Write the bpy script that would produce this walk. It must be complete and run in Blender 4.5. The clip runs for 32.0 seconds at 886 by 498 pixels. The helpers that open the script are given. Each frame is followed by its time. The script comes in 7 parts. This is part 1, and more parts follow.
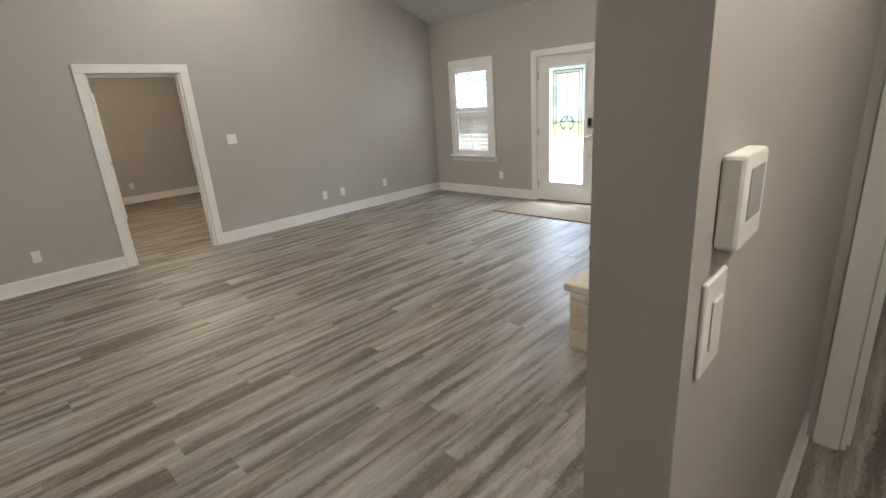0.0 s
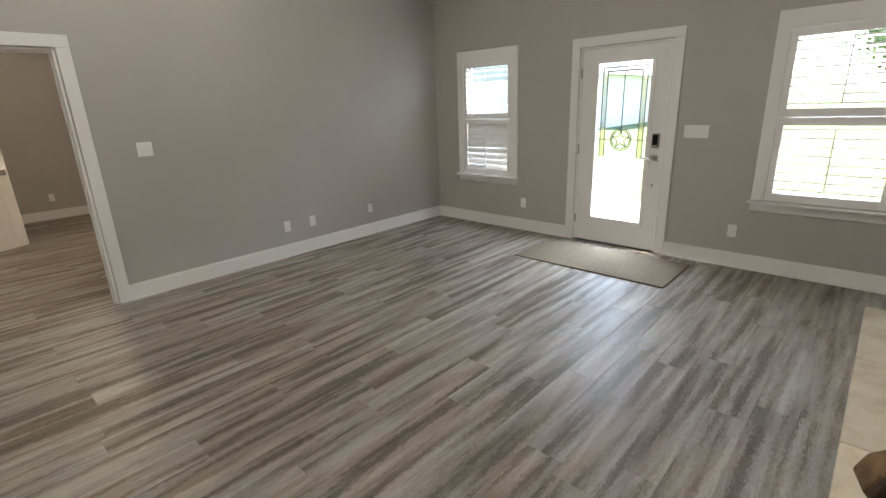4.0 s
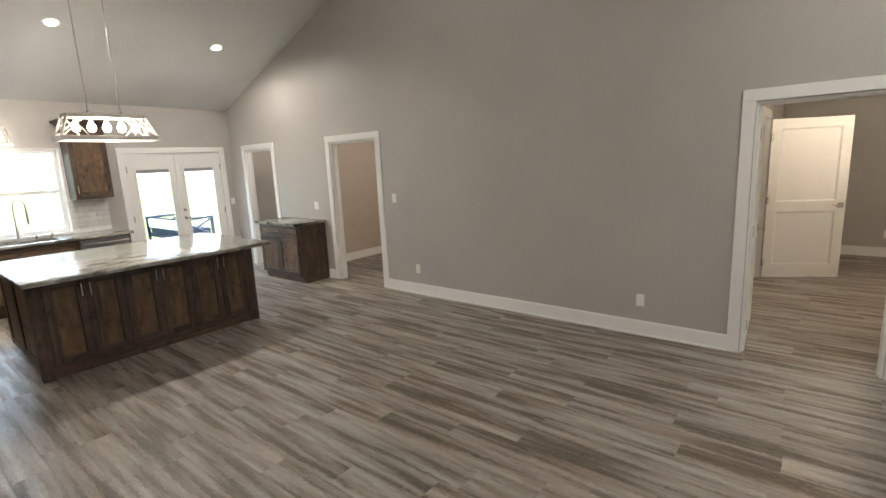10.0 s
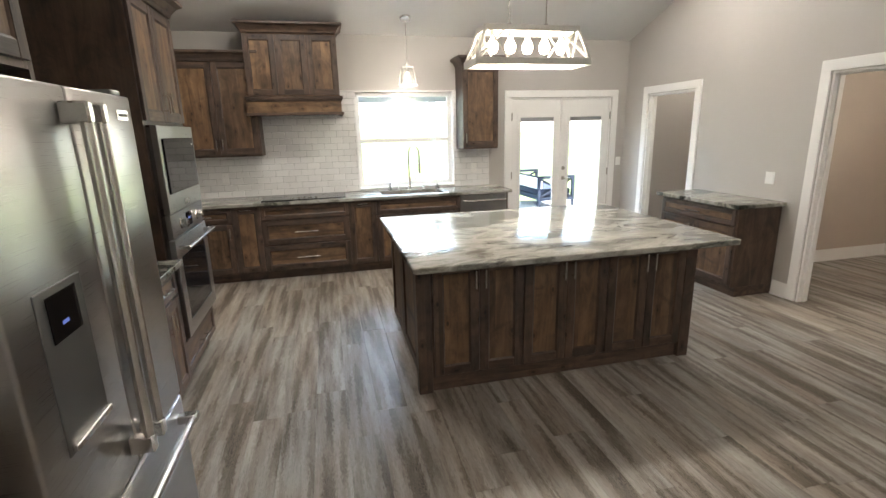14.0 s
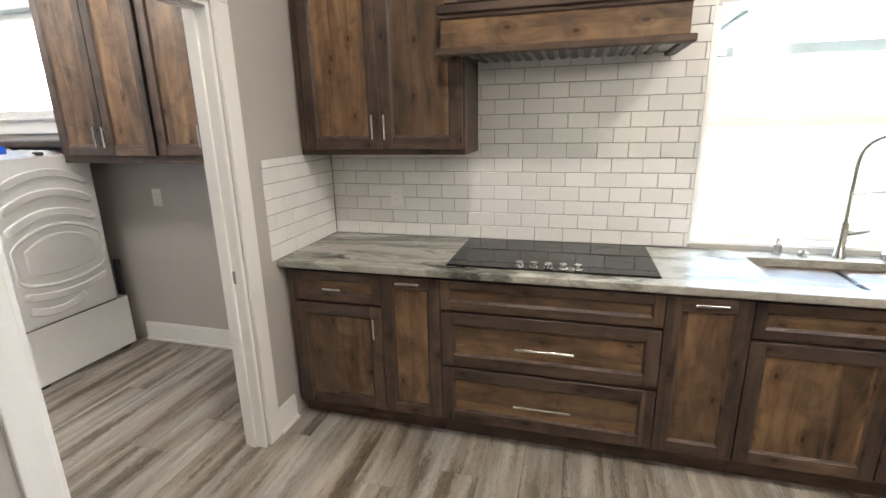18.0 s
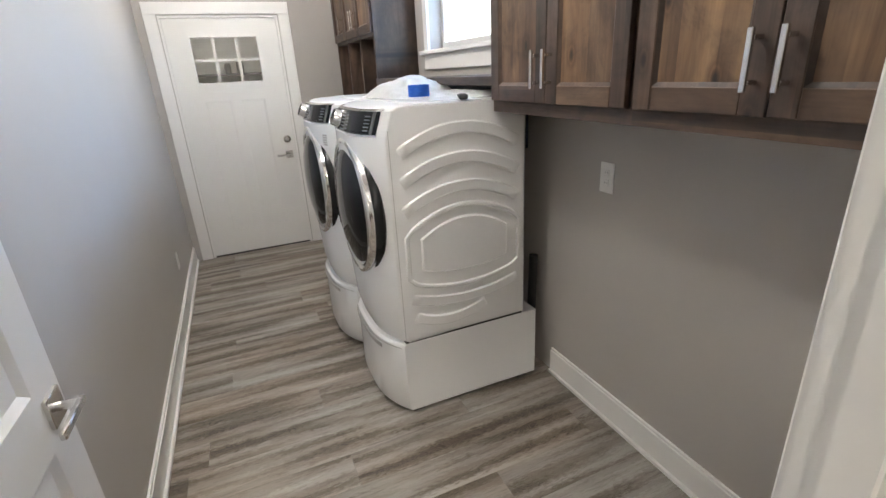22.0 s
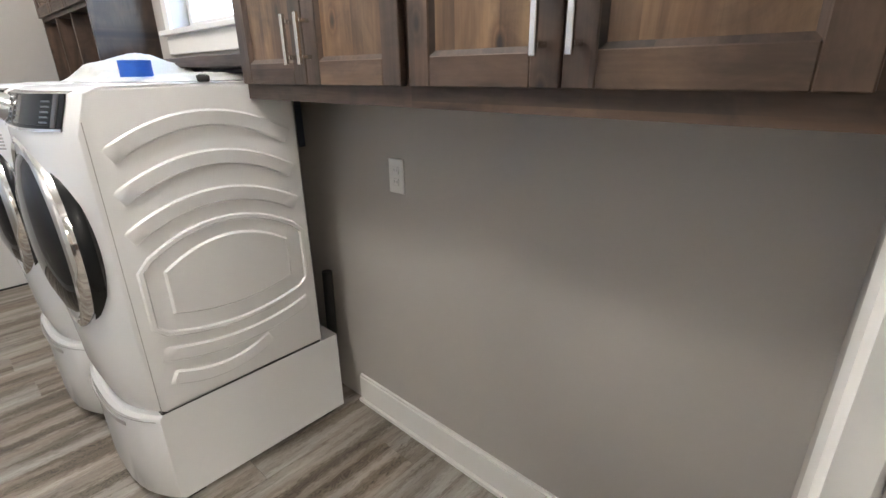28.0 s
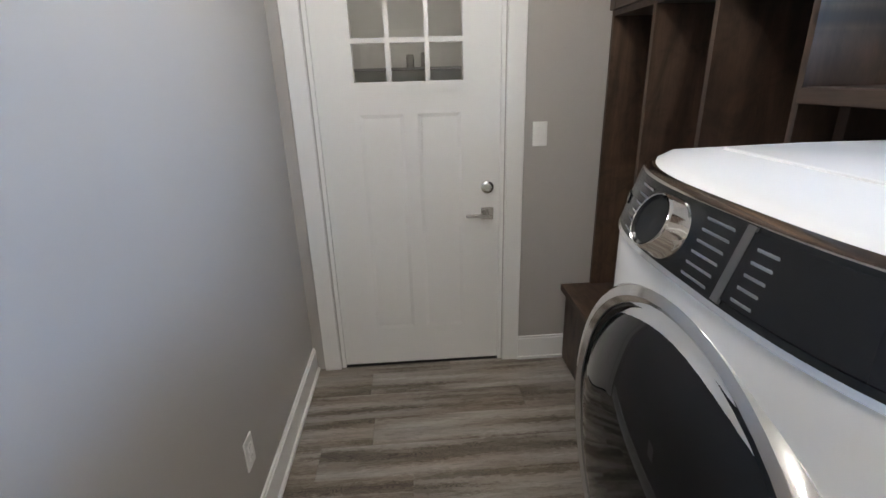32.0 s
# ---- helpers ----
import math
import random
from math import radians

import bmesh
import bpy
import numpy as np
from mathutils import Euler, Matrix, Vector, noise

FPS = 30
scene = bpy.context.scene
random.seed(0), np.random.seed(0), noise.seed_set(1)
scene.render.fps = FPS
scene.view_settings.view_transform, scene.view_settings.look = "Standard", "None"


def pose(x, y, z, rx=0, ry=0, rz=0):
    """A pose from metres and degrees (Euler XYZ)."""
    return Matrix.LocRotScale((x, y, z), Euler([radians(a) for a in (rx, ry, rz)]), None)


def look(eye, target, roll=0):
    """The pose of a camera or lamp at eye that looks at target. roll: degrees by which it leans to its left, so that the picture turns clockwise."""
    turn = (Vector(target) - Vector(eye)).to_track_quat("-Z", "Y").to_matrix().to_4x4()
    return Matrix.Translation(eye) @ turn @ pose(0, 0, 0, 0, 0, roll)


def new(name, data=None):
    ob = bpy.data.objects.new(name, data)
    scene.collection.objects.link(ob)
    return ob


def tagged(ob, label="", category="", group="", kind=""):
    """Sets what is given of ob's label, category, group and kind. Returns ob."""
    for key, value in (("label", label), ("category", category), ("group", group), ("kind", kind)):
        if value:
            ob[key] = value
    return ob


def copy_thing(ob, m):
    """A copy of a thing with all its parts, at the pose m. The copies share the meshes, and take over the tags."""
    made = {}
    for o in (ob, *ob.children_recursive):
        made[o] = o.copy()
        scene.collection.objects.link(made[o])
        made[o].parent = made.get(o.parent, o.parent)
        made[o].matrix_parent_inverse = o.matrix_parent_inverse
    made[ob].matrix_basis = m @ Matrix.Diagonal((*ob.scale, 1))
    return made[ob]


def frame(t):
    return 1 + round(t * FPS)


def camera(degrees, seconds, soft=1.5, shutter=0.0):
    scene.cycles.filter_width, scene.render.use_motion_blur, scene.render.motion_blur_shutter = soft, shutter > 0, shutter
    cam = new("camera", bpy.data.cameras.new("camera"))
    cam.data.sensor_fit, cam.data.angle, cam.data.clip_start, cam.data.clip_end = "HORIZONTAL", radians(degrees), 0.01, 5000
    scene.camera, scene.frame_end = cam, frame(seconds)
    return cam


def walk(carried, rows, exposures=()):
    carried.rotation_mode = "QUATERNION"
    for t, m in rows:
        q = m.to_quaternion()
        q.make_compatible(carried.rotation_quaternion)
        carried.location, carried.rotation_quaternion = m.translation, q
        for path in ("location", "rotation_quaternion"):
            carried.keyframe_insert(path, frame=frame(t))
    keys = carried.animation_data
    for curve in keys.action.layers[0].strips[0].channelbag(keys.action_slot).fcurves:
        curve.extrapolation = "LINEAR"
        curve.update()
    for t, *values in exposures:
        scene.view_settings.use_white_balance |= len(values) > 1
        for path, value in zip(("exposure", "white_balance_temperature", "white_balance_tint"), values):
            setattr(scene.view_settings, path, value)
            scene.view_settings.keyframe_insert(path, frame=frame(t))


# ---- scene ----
cam = camera(86.5, 32.0)
EXPOSURES = [(0, 3.36), (2, 3.3), (3, 3.05), (6, 3.0), (7.5, 3.3), (8.5, 3.37), (9, 3.32), (11, 3.1), (13, 3.3), (16.5, 3.25), (18, 3.62), (19, 3.75), (20, 3.6), (21, 3.38), (24, 3.4), (27, 3.55), (28.5, 3.7), (29.5, 3.45), (31, 2.95), (32, 3.0)]
PATH = [
    (0, (-6.116, -6.087, 1.545), (-4.766, -4.738, 0.947), -4.05),
    (0.5, (-5.939, -5.919, 1.523), (-4.709, -4.458, 0.929), -3.54),
    (1, (-5.780, -5.710, 1.516), (-4.623, -4.188, 0.926), -3.35),
    (1.5, (-5.614, -5.528, 1.505), (-4.516, -3.962, 0.920), -3.12),
    (2, (-5.474, -5.328, 1.508), (-4.403, -3.746, 0.914), -3.18),
    (2.5, (-5.376, -5.129, 1.542), (-4.244, -3.594, 0.941), -3.09),
    (3, (-5.231, -4.940, 1.549), (-3.942, -3.538, 0.938), -2.31),
    (3.5, (-5.043, -4.815, 1.552), (-3.698, -3.467, 0.942), -2.30),
    (5.5, (-4.478, -4.257, 1.588), (-3.013, -3.002, 1.061), -1.15),
    (6, (-4.465, -4.282, 1.589), (-3.214, -2.802, 1.096), -1.71),
    (6.5, (-4.512, -4.340, 1.612), (-3.508, -2.674, 1.147), -2.59),
    (7, (-4.553, -4.392, 1.634), (-3.901, -2.556, 1.183), -2.73),
    (7.5, (-4.517, -4.370, 1.697), (-4.286, -2.437, 1.238), -2.83),
    (8, (-4.378, -4.361, 1.721), (-4.638, -2.428, 1.280), -2.36),
    (8.5, (-4.355, -4.382, 1.691), (-4.920, -2.507, 1.287), -2.62),
    (9, (-4.402, -4.398, 1.691), (-5.236, -2.622, 1.305), -2.65),
    (9.5, (-4.450, -4.419, 1.715), (-5.497, -2.758, 1.335), -2.64),
    (10, (-4.493, -4.459, 1.713), (-5.736, -2.936, 1.345), -2.71),
    (10.5, (-4.560, -4.493, 1.702), (-5.975, -3.125, 1.345), -2.92),
    (11, (-4.708, -4.500, 1.685), (-6.295, -3.337, 1.325), -2.74),
    (11.5, (-4.956, -4.515, 1.688), (-6.653, -3.528, 1.310), -2.28),
    (12, (-5.255, -4.476, 1.668), (-6.994, -3.576, 1.262), -2.26),
    (12.5, (-5.601, -4.396, 1.661), (-7.391, -3.613, 1.231), -2.26),
    (13, (-5.987, -4.329, 1.652), (-7.832, -3.707, 1.196), -1.79),
    (13.5, (-6.417, -4.257, 1.641), (-8.286, -3.721, 1.171), -1.38),
    (14, (-6.877, -4.182, 1.637), (-8.765, -3.735, 1.152), -1.40),
    (14.5, (-7.333, -4.177, 1.643), (-9.246, -3.876, 1.140), -1.00),
    (16.5, (-9.138, -4.279, 1.550), (-11.074, -4.309, 1.050), -0.76),
    (17, (-9.594, -4.322, 1.554), (-11.519, -4.510, 1.046), -0.53),
    (17.5, (-10.024, -4.365, 1.564), (-11.928, -4.718, 1.063), -0.56),
    (18, (-10.434, -4.387, 1.569), (-12.294, -4.905, 1.046), -1.16),
    (18.5, (-10.791, -4.480, 1.562), (-12.556, -5.251, 1.024), -0.99),
    (19, (-11.071, -4.668, 1.578), (-12.705, -5.690, 1.045), -0.58),
    (19.5, (-11.299, -4.894, 1.565), (-12.735, -6.171, 1.010), -1.39),
    (20, (-11.459, -5.091, 1.544), (-12.577, -6.650, 0.978), -2.46),
    (20.5, (-11.531, -5.278, 1.510), (-12.389, -6.978, 0.898), -3.01),
    (21, (-11.552, -5.457, 1.477), (-12.319, -7.190, 0.836), -2.77),
    (21.5, (-11.631, -5.609, 1.463), (-12.367, -7.333, 0.765), -3.13),
    (22, (-11.724, -5.733, 1.529), (-12.446, -7.459, 0.821), -3.13),
    (22.5, (-11.754, -5.806, 1.635), (-12.495, -7.533, 0.951), -2.53),
    (23, (-11.733, -5.848, 1.741), (-12.631, -7.535, 1.152), -0.50),
    (23.5, (-11.718, -5.872, 1.800), (-12.820, -7.472, 1.326), 1.56),
    (24, (-11.718, -5.886, 1.821), (-13.016, -7.366, 1.472), 3.44),
    (24.5, (-11.722, -5.893, 1.826), (-13.156, -7.258, 1.543), 3.98),
    (26.5, (-11.970, -5.890, 1.622), (-13.487, -7.124, 1.201), 0.90),
    (27, (-11.965, -5.914, 1.531), (-13.420, -7.170, 0.976), 0.20),
    (27.5, (-11.964, -5.933, 1.480), (-13.363, -7.209, 0.834), -0.48),
    (28, (-11.972, -5.954, 1.438), (-13.340, -7.229, 0.729), -0.86),
    (28.5, (-11.956, -6.011, 1.415), (-13.313, -7.269, 0.657), -0.38),
    (29, (-11.877, -6.175, 1.450), (-13.050, -7.598, 0.675), -0.22),
    (29.5, (-11.818, -6.416, 1.509), (-12.694, -8.042, 0.741), -0.77),
    (30, (-11.801, -6.706, 1.546), (-12.435, -8.447, 0.794), -0.91),
    (30.5, (-11.815, -7.032, 1.561), (-12.242, -8.838, 0.817), -0.99),
    (31, (-11.841, -7.376, 1.561), (-12.038, -9.219, 0.810), -1.34),
    (31.5, (-11.824, -7.698, 1.576), (-11.938, -9.556, 0.846), -1.54),
    (32, (-11.795, -8.046, 1.545), (-11.907, -9.920, 0.857), -1.66),
]
walk(cam, [(t, look(eye, target, roll)) for t, eye, target, roll in PATH], EXPOSURES)

CAN_W, CAN_V = 10, 13   # watts of the kitchen can lights and of those added unseen over the living room
# ---- world, sun, large lights ----
world = bpy.data.worlds.new("world")
scene.world = world
world.use_nodes = True
_wn = world.node_tree.nodes
_sky = _wn.new("ShaderNodeTexSky")
_sky.sky_type = "NISHITA"
_sky.sun_disc = False
_sky.sun_elevation = radians(55)
_sky.sun_rotation = radians(20)
_bg = _wn["Background"]
_bg.inputs["Strength"].default_value = 0.15
world.node_tree.links.new(_sky.outputs[0], _bg.inputs["Color"])
sun = new("sun", bpy.data.lights.new("sun", "SUN"))
sun.data.energy, sun.data.angle, sun.data.color = 5.0, radians(0.5), (1.0, 0.95, 0.88)
sun.matrix_world = look((0, 0, 20), (-3.5, -11, 0))


def window_light(name, eye, target, sx, sz, watts, color=(0.74, 0.87, 1.0)):
    lamp = new(name, bpy.data.lights.new(name, "AREA"))
    lamp.data.shape, lamp.data.size, lamp.data.size_y = "RECTANGLE", sx, sz
    lamp.data.energy, lamp.data.color = watts, color
    lamp.matrix_world = look(eye, target)
    return lamp


window_light("sky_front", (1.5, -2.5, 3.2), (-0.6, -2.5, 1.2), 5.0, 1.6, 125)
window_light("sky_kitchen", (-14.5, -2.3, 3.1), (-12.6, -2.3, 1.2), 3.6, 1.6, 150, (0.62, 0.80, 1.0))
window_light("sky_laundry", (-14.3, -8.1, 2.28), (-12.9, -8.1, 1.97), 1.0, 0.7, 4.6, (0.36, 0.58, 1.0))


def room_lamp(name, at, watts, radius=0.06, color=(1.0, 0.90, 0.78)):
    lamp = new(name, bpy.data.lights.new(name, "POINT"))
    lamp.data.energy, lamp.data.shadow_soft_size, lamp.data.color = watts, radius, color
    lamp.location = at
    return lamp


def can_lamp(name, at, watts, color=(1.0, 0.94, 0.86)):
    lamp = new(name, bpy.data.lights.new(name, "SPOT"))
    lamp.data.energy, lamp.data.spot_size, lamp.data.spot_blend = watts, radians(178), 0.6
    lamp.data.shadow_soft_size, lamp.data.color = 0.12, color
    lamp.location = at
    return lamp


# ---- materials ----
def material(name, rough=0.5, metal=0.0, color=(0.8, 0.8, 0.8)):
    m = bpy.data.materials.new(name)
    m.use_nodes = True
    b = m.node_tree.nodes["Principled BSDF"]
    b.inputs["Base Color"].default_value = (*color, 1)
    b.inputs["Roughness"].default_value = rough
    b.inputs["Metallic"].default_value = metal
    return m, m.node_tree, b


def node(tree, kind, **values):
    n = tree.nodes.new(kind)
    for k, v in values.items():
        n.inputs[k.replace("_", " ")].default_value = v
    return n


def coords(tree, scale=(1, 1, 1), random_shift=True, island=False):
    """Object coordinates, stretched, and shifted from piece to piece."""
    tc = tree.nodes.new("ShaderNodeTexCoord")
    mp = tree.nodes.new("ShaderNodeMapping")
    mp.inputs["Scale"].default_value = scale
    tree.links.new(tc.outputs["Object"], mp.inputs["Vector"])
    if random_shift:
        if island:
            src = tree.nodes.new("ShaderNodeNewGeometry").outputs["Random Per Island"]
        else:
            src = tree.nodes.new("ShaderNodeObjectInfo").outputs["Random"]
        mul = tree.nodes.new("ShaderNodeMath")
        mul.operation, mul.inputs[1].default_value = "MULTIPLY", 91.7
        tree.links.new(src, mul.inputs[0])
        cx = tree.nodes.new("ShaderNodeCombineXYZ")
        for k in range(3):
            tree.links.new(mul.outputs[0], cx.inputs[k])
        tree.links.new(cx.outputs[0], mp.inputs["Location"])
        return mp.outputs[0], src
    return mp.outputs[0], None


def ramp(tree, fac, stops):
    r = tree.nodes.new("ShaderNodeValToRGB")
    e = r.color_ramp.elements
    while len(e) < len(stops):
        e.new(0.5)
    for el, (p, c) in zip(e, stops):
        el.position, el.color = p, (*c, 1)
    tree.links.new(fac, r.inputs[0])
    return r.outputs[0]


def mix(tree, a, b, fac, mode="MIX"):
    m = tree.nodes.new("ShaderNodeMix")
    m.data_type, m.blend_type = "RGBA", mode
    for sock, v in ((m.inputs[0], fac), (m.inputs[6], a), (m.inputs[7], b)):
        if isinstance(v, bpy.types.NodeSocket):
            tree.links.new(v, sock)
        elif isinstance(v, tuple):
            sock.default_value = (*v, 1)
        else:
            sock.default_value = v
    return m.outputs[2]


def bump(tree, shader, height, strength=0.2, distance=0.002):
    b = node(tree, "ShaderNodeBump", Strength=strength, Distance=distance)
    tree.links.new(height, b.inputs["Height"])
    tree.links.new(b.outputs[0], shader.inputs["Normal"])


def paint(name, color, rough=0.55, grain=900.0, wear=0.03, relief=0.06):
    """Rolled wall or trim paint: faint mottling and orange-peel relief."""
    m, t, b = material(name, rough, 0, color)
    v, _ = coords(t, (1, 1, 1), False)
    big = node(t, "ShaderNodeTexNoise", Scale=1.3, Detail=4.0)
    t.links.new(v, big.inputs["Vector"])
    lo = tuple(c * (1 - wear) for c in color)
    hi = tuple(min(1, c * (1 + wear)) for c in color)
    t.links.new(ramp(t, big.outputs["Fac"], ((0.3, lo), (0.7, hi))), b.inputs["Base Color"])
    fine = node(t, "ShaderNodeTexNoise", Scale=grain / 4, Detail=2.0)
    t.links.new(v, fine.inputs["Vector"])
    bump(t, b, fine.outputs["Fac"], relief, 0.001)
    return m


def alder(name, axis, dark, mid, light, rough=0.45, boards=0.105):
    """Stained knotty alder: glued boards of uneven tone, wavy grain along one axis, blotchy stain, knots."""
    m, t, b = material(name, rough)
    s = [5.0, 5.0, 5.0]
    s["xyz".index(axis)] = 0.95
    v, rnd = coords(t, tuple(s))
    tc = t.nodes.new("ShaderNodeTexCoord")
    sep = t.nodes.new("ShaderNodeSeparateXYZ")
    t.links.new(tc.outputs["Object"], sep.inputs[0])
    cell = t.nodes.new("ShaderNodeMath")
    cell.operation, cell.inputs[1].default_value = "DIVIDE", boards
    t.links.new(sep.outputs["X" if axis != "x" else "Z"], cell.inputs[0])
    add = t.nodes.new("ShaderNodeMath")
    add.operation = "ADD"
    t.links.new(cell.outputs[0], add.inputs[0])
    t.links.new(rnd, add.inputs[1])
    flo = t.nodes.new("ShaderNodeMath")
    flo.operation = "FLOOR"
    t.links.new(add.outputs[0], flo.inputs[0])
    wn = t.nodes.new("ShaderNodeTexWhiteNoise")
    wn.noise_dimensions = "2D"
    cx = t.nodes.new("ShaderNodeCombineXYZ")
    t.links.new(flo.outputs[0], cx.inputs[0])
    t.links.new(rnd, cx.inputs[1])
    t.links.new(cx.outputs[0], wn.inputs["Vector"])
    off = t.nodes.new("ShaderNodeVectorMath")
    off.operation = "MULTIPLY_ADD"
    off.inputs[1].default_value = (40.0, 40.0, 40.0)
    t.links.new(wn.outputs["Color"], off.inputs[0])
    t.links.new(v, off.inputs[2])
    warp = node(t, "ShaderNodeTexNoise", Scale=0.7, Detail=2.0)
    t.links.new(off.outputs[0], warp.inputs["Vector"])
    vm = t.nodes.new("ShaderNodeVectorMath")
    vm.operation = "MULTIPLY_ADD"
    vm.inputs[1].default_value = (1.3, 1.3, 1.3)
    t.links.new(warp.outputs["Color"], vm.inputs[0])
    t.links.new(off.outputs[0], vm.inputs[2])
    grain = node(t, "ShaderNodeTexNoise", Scale=2.4, Detail=7.0, Roughness=0.60, Distortion=0.4)
    t.links.new(vm.outputs[0], grain.inputs["Vector"])
    fs = [60.0, 60.0, 60.0]
    fs["xyz".index(axis)] = 3.0
    vf, _ = coords(t, tuple(fs))
    fine = node(t, "ShaderNodeTexNoise", Scale=3.0, Detail=3.0)
    t.links.new(vf, fine.inputs["Vector"])
    v2, _ = coords(t, (2.6, 2.6, 2.6))
    blotch = node(t, "ShaderNodeTexNoise", Scale=2.4, Detail=5.0, Roughness=0.65, Distortion=1.2)
    t.links.new(v2, blotch.inputs["Vector"])
    col = ramp(t, grain.outputs["Fac"], ((0.27, dark), (0.47, mid), (0.7, light)))
    col = mix(t, col, ramp(t, blotch.outputs["Fac"], ((0.36, (0.42, 0.43, 0.46)), (0.50, (0.92, 0.92, 0.93)), (0.66, (1.22, 1.17, 1.08)))), 0.62, "MULTIPLY")
    col = mix(t, col, ramp(t, fine.outputs["Fac"], ((0.35, (0.80, 0.79, 0.78)), (0.6, (1.05, 1.05, 1.05)))), 0.4, "MULTIPLY")
    kv = t.nodes.new("ShaderNodeCombineXYZ")
    for k, (src, size) in enumerate((("X" if axis != "x" else "Z", 7.0), ("Z" if axis != "x" else "X", 3.6))):
        sc = t.nodes.new("ShaderNodeMath")
        sc.operation, sc.inputs[1].default_value = "MULTIPLY", size
        t.links.new(sep.outputs[src], sc.inputs[0])
        sh_ = t.nodes.new("ShaderNodeMath")
        sh_.operation, sh_.inputs[1].default_value = "MULTIPLY_ADD", 53.0 + 31 * k
        t.links.new(rnd, sh_.inputs[0])
        t.links.new(sc.outputs[0], sh_.inputs[2])
        t.links.new(sh_.outputs[0], kv.inputs[k])
    knot = node(t, "ShaderNodeTexVoronoi", Scale=0.85, Randomness=1.0)
    knot.voronoi_dimensions = "2D"
    t.links.new(kv.outputs[0], knot.inputs["Vector"])
    col = mix(t, col, ramp(t, knot.outputs["Distance"], ((0.025, (0.07, 0.05, 0.045)), (0.05, (0.42, 0.33, 0.28)), (0.075, (0.85, 0.78, 0.72)), (0.10, (0.62, 0.56, 0.52)), (0.17, (1, 1, 1)))), 0.9, "MULTIPLY")
    col = mix(t, col, ramp(t, wn.outputs["Value"], ((0.0, (0.78, 0.77, 0.78)), (1.0, (1.18, 1.14, 1.06)))), 1.0, "MULTIPLY")
    tone = ramp(t, rnd, ((0.0, (0.86, 0.85, 0.87)), (1.0, (1.12, 1.08, 1.02))))
    t.links.new(mix(t, col, tone, 1.0, "MULTIPLY"), b.inputs["Base Color"])
    t.links.new(ramp(t, fine.outputs["Fac"], ((0.2, (rough + 0.10,) * 3), (0.8, (rough - 0.06,) * 3))), b.inputs["Roughness"])
    bump(t, b, fine.outputs["Fac"], 0.10, 0.001)
    return m


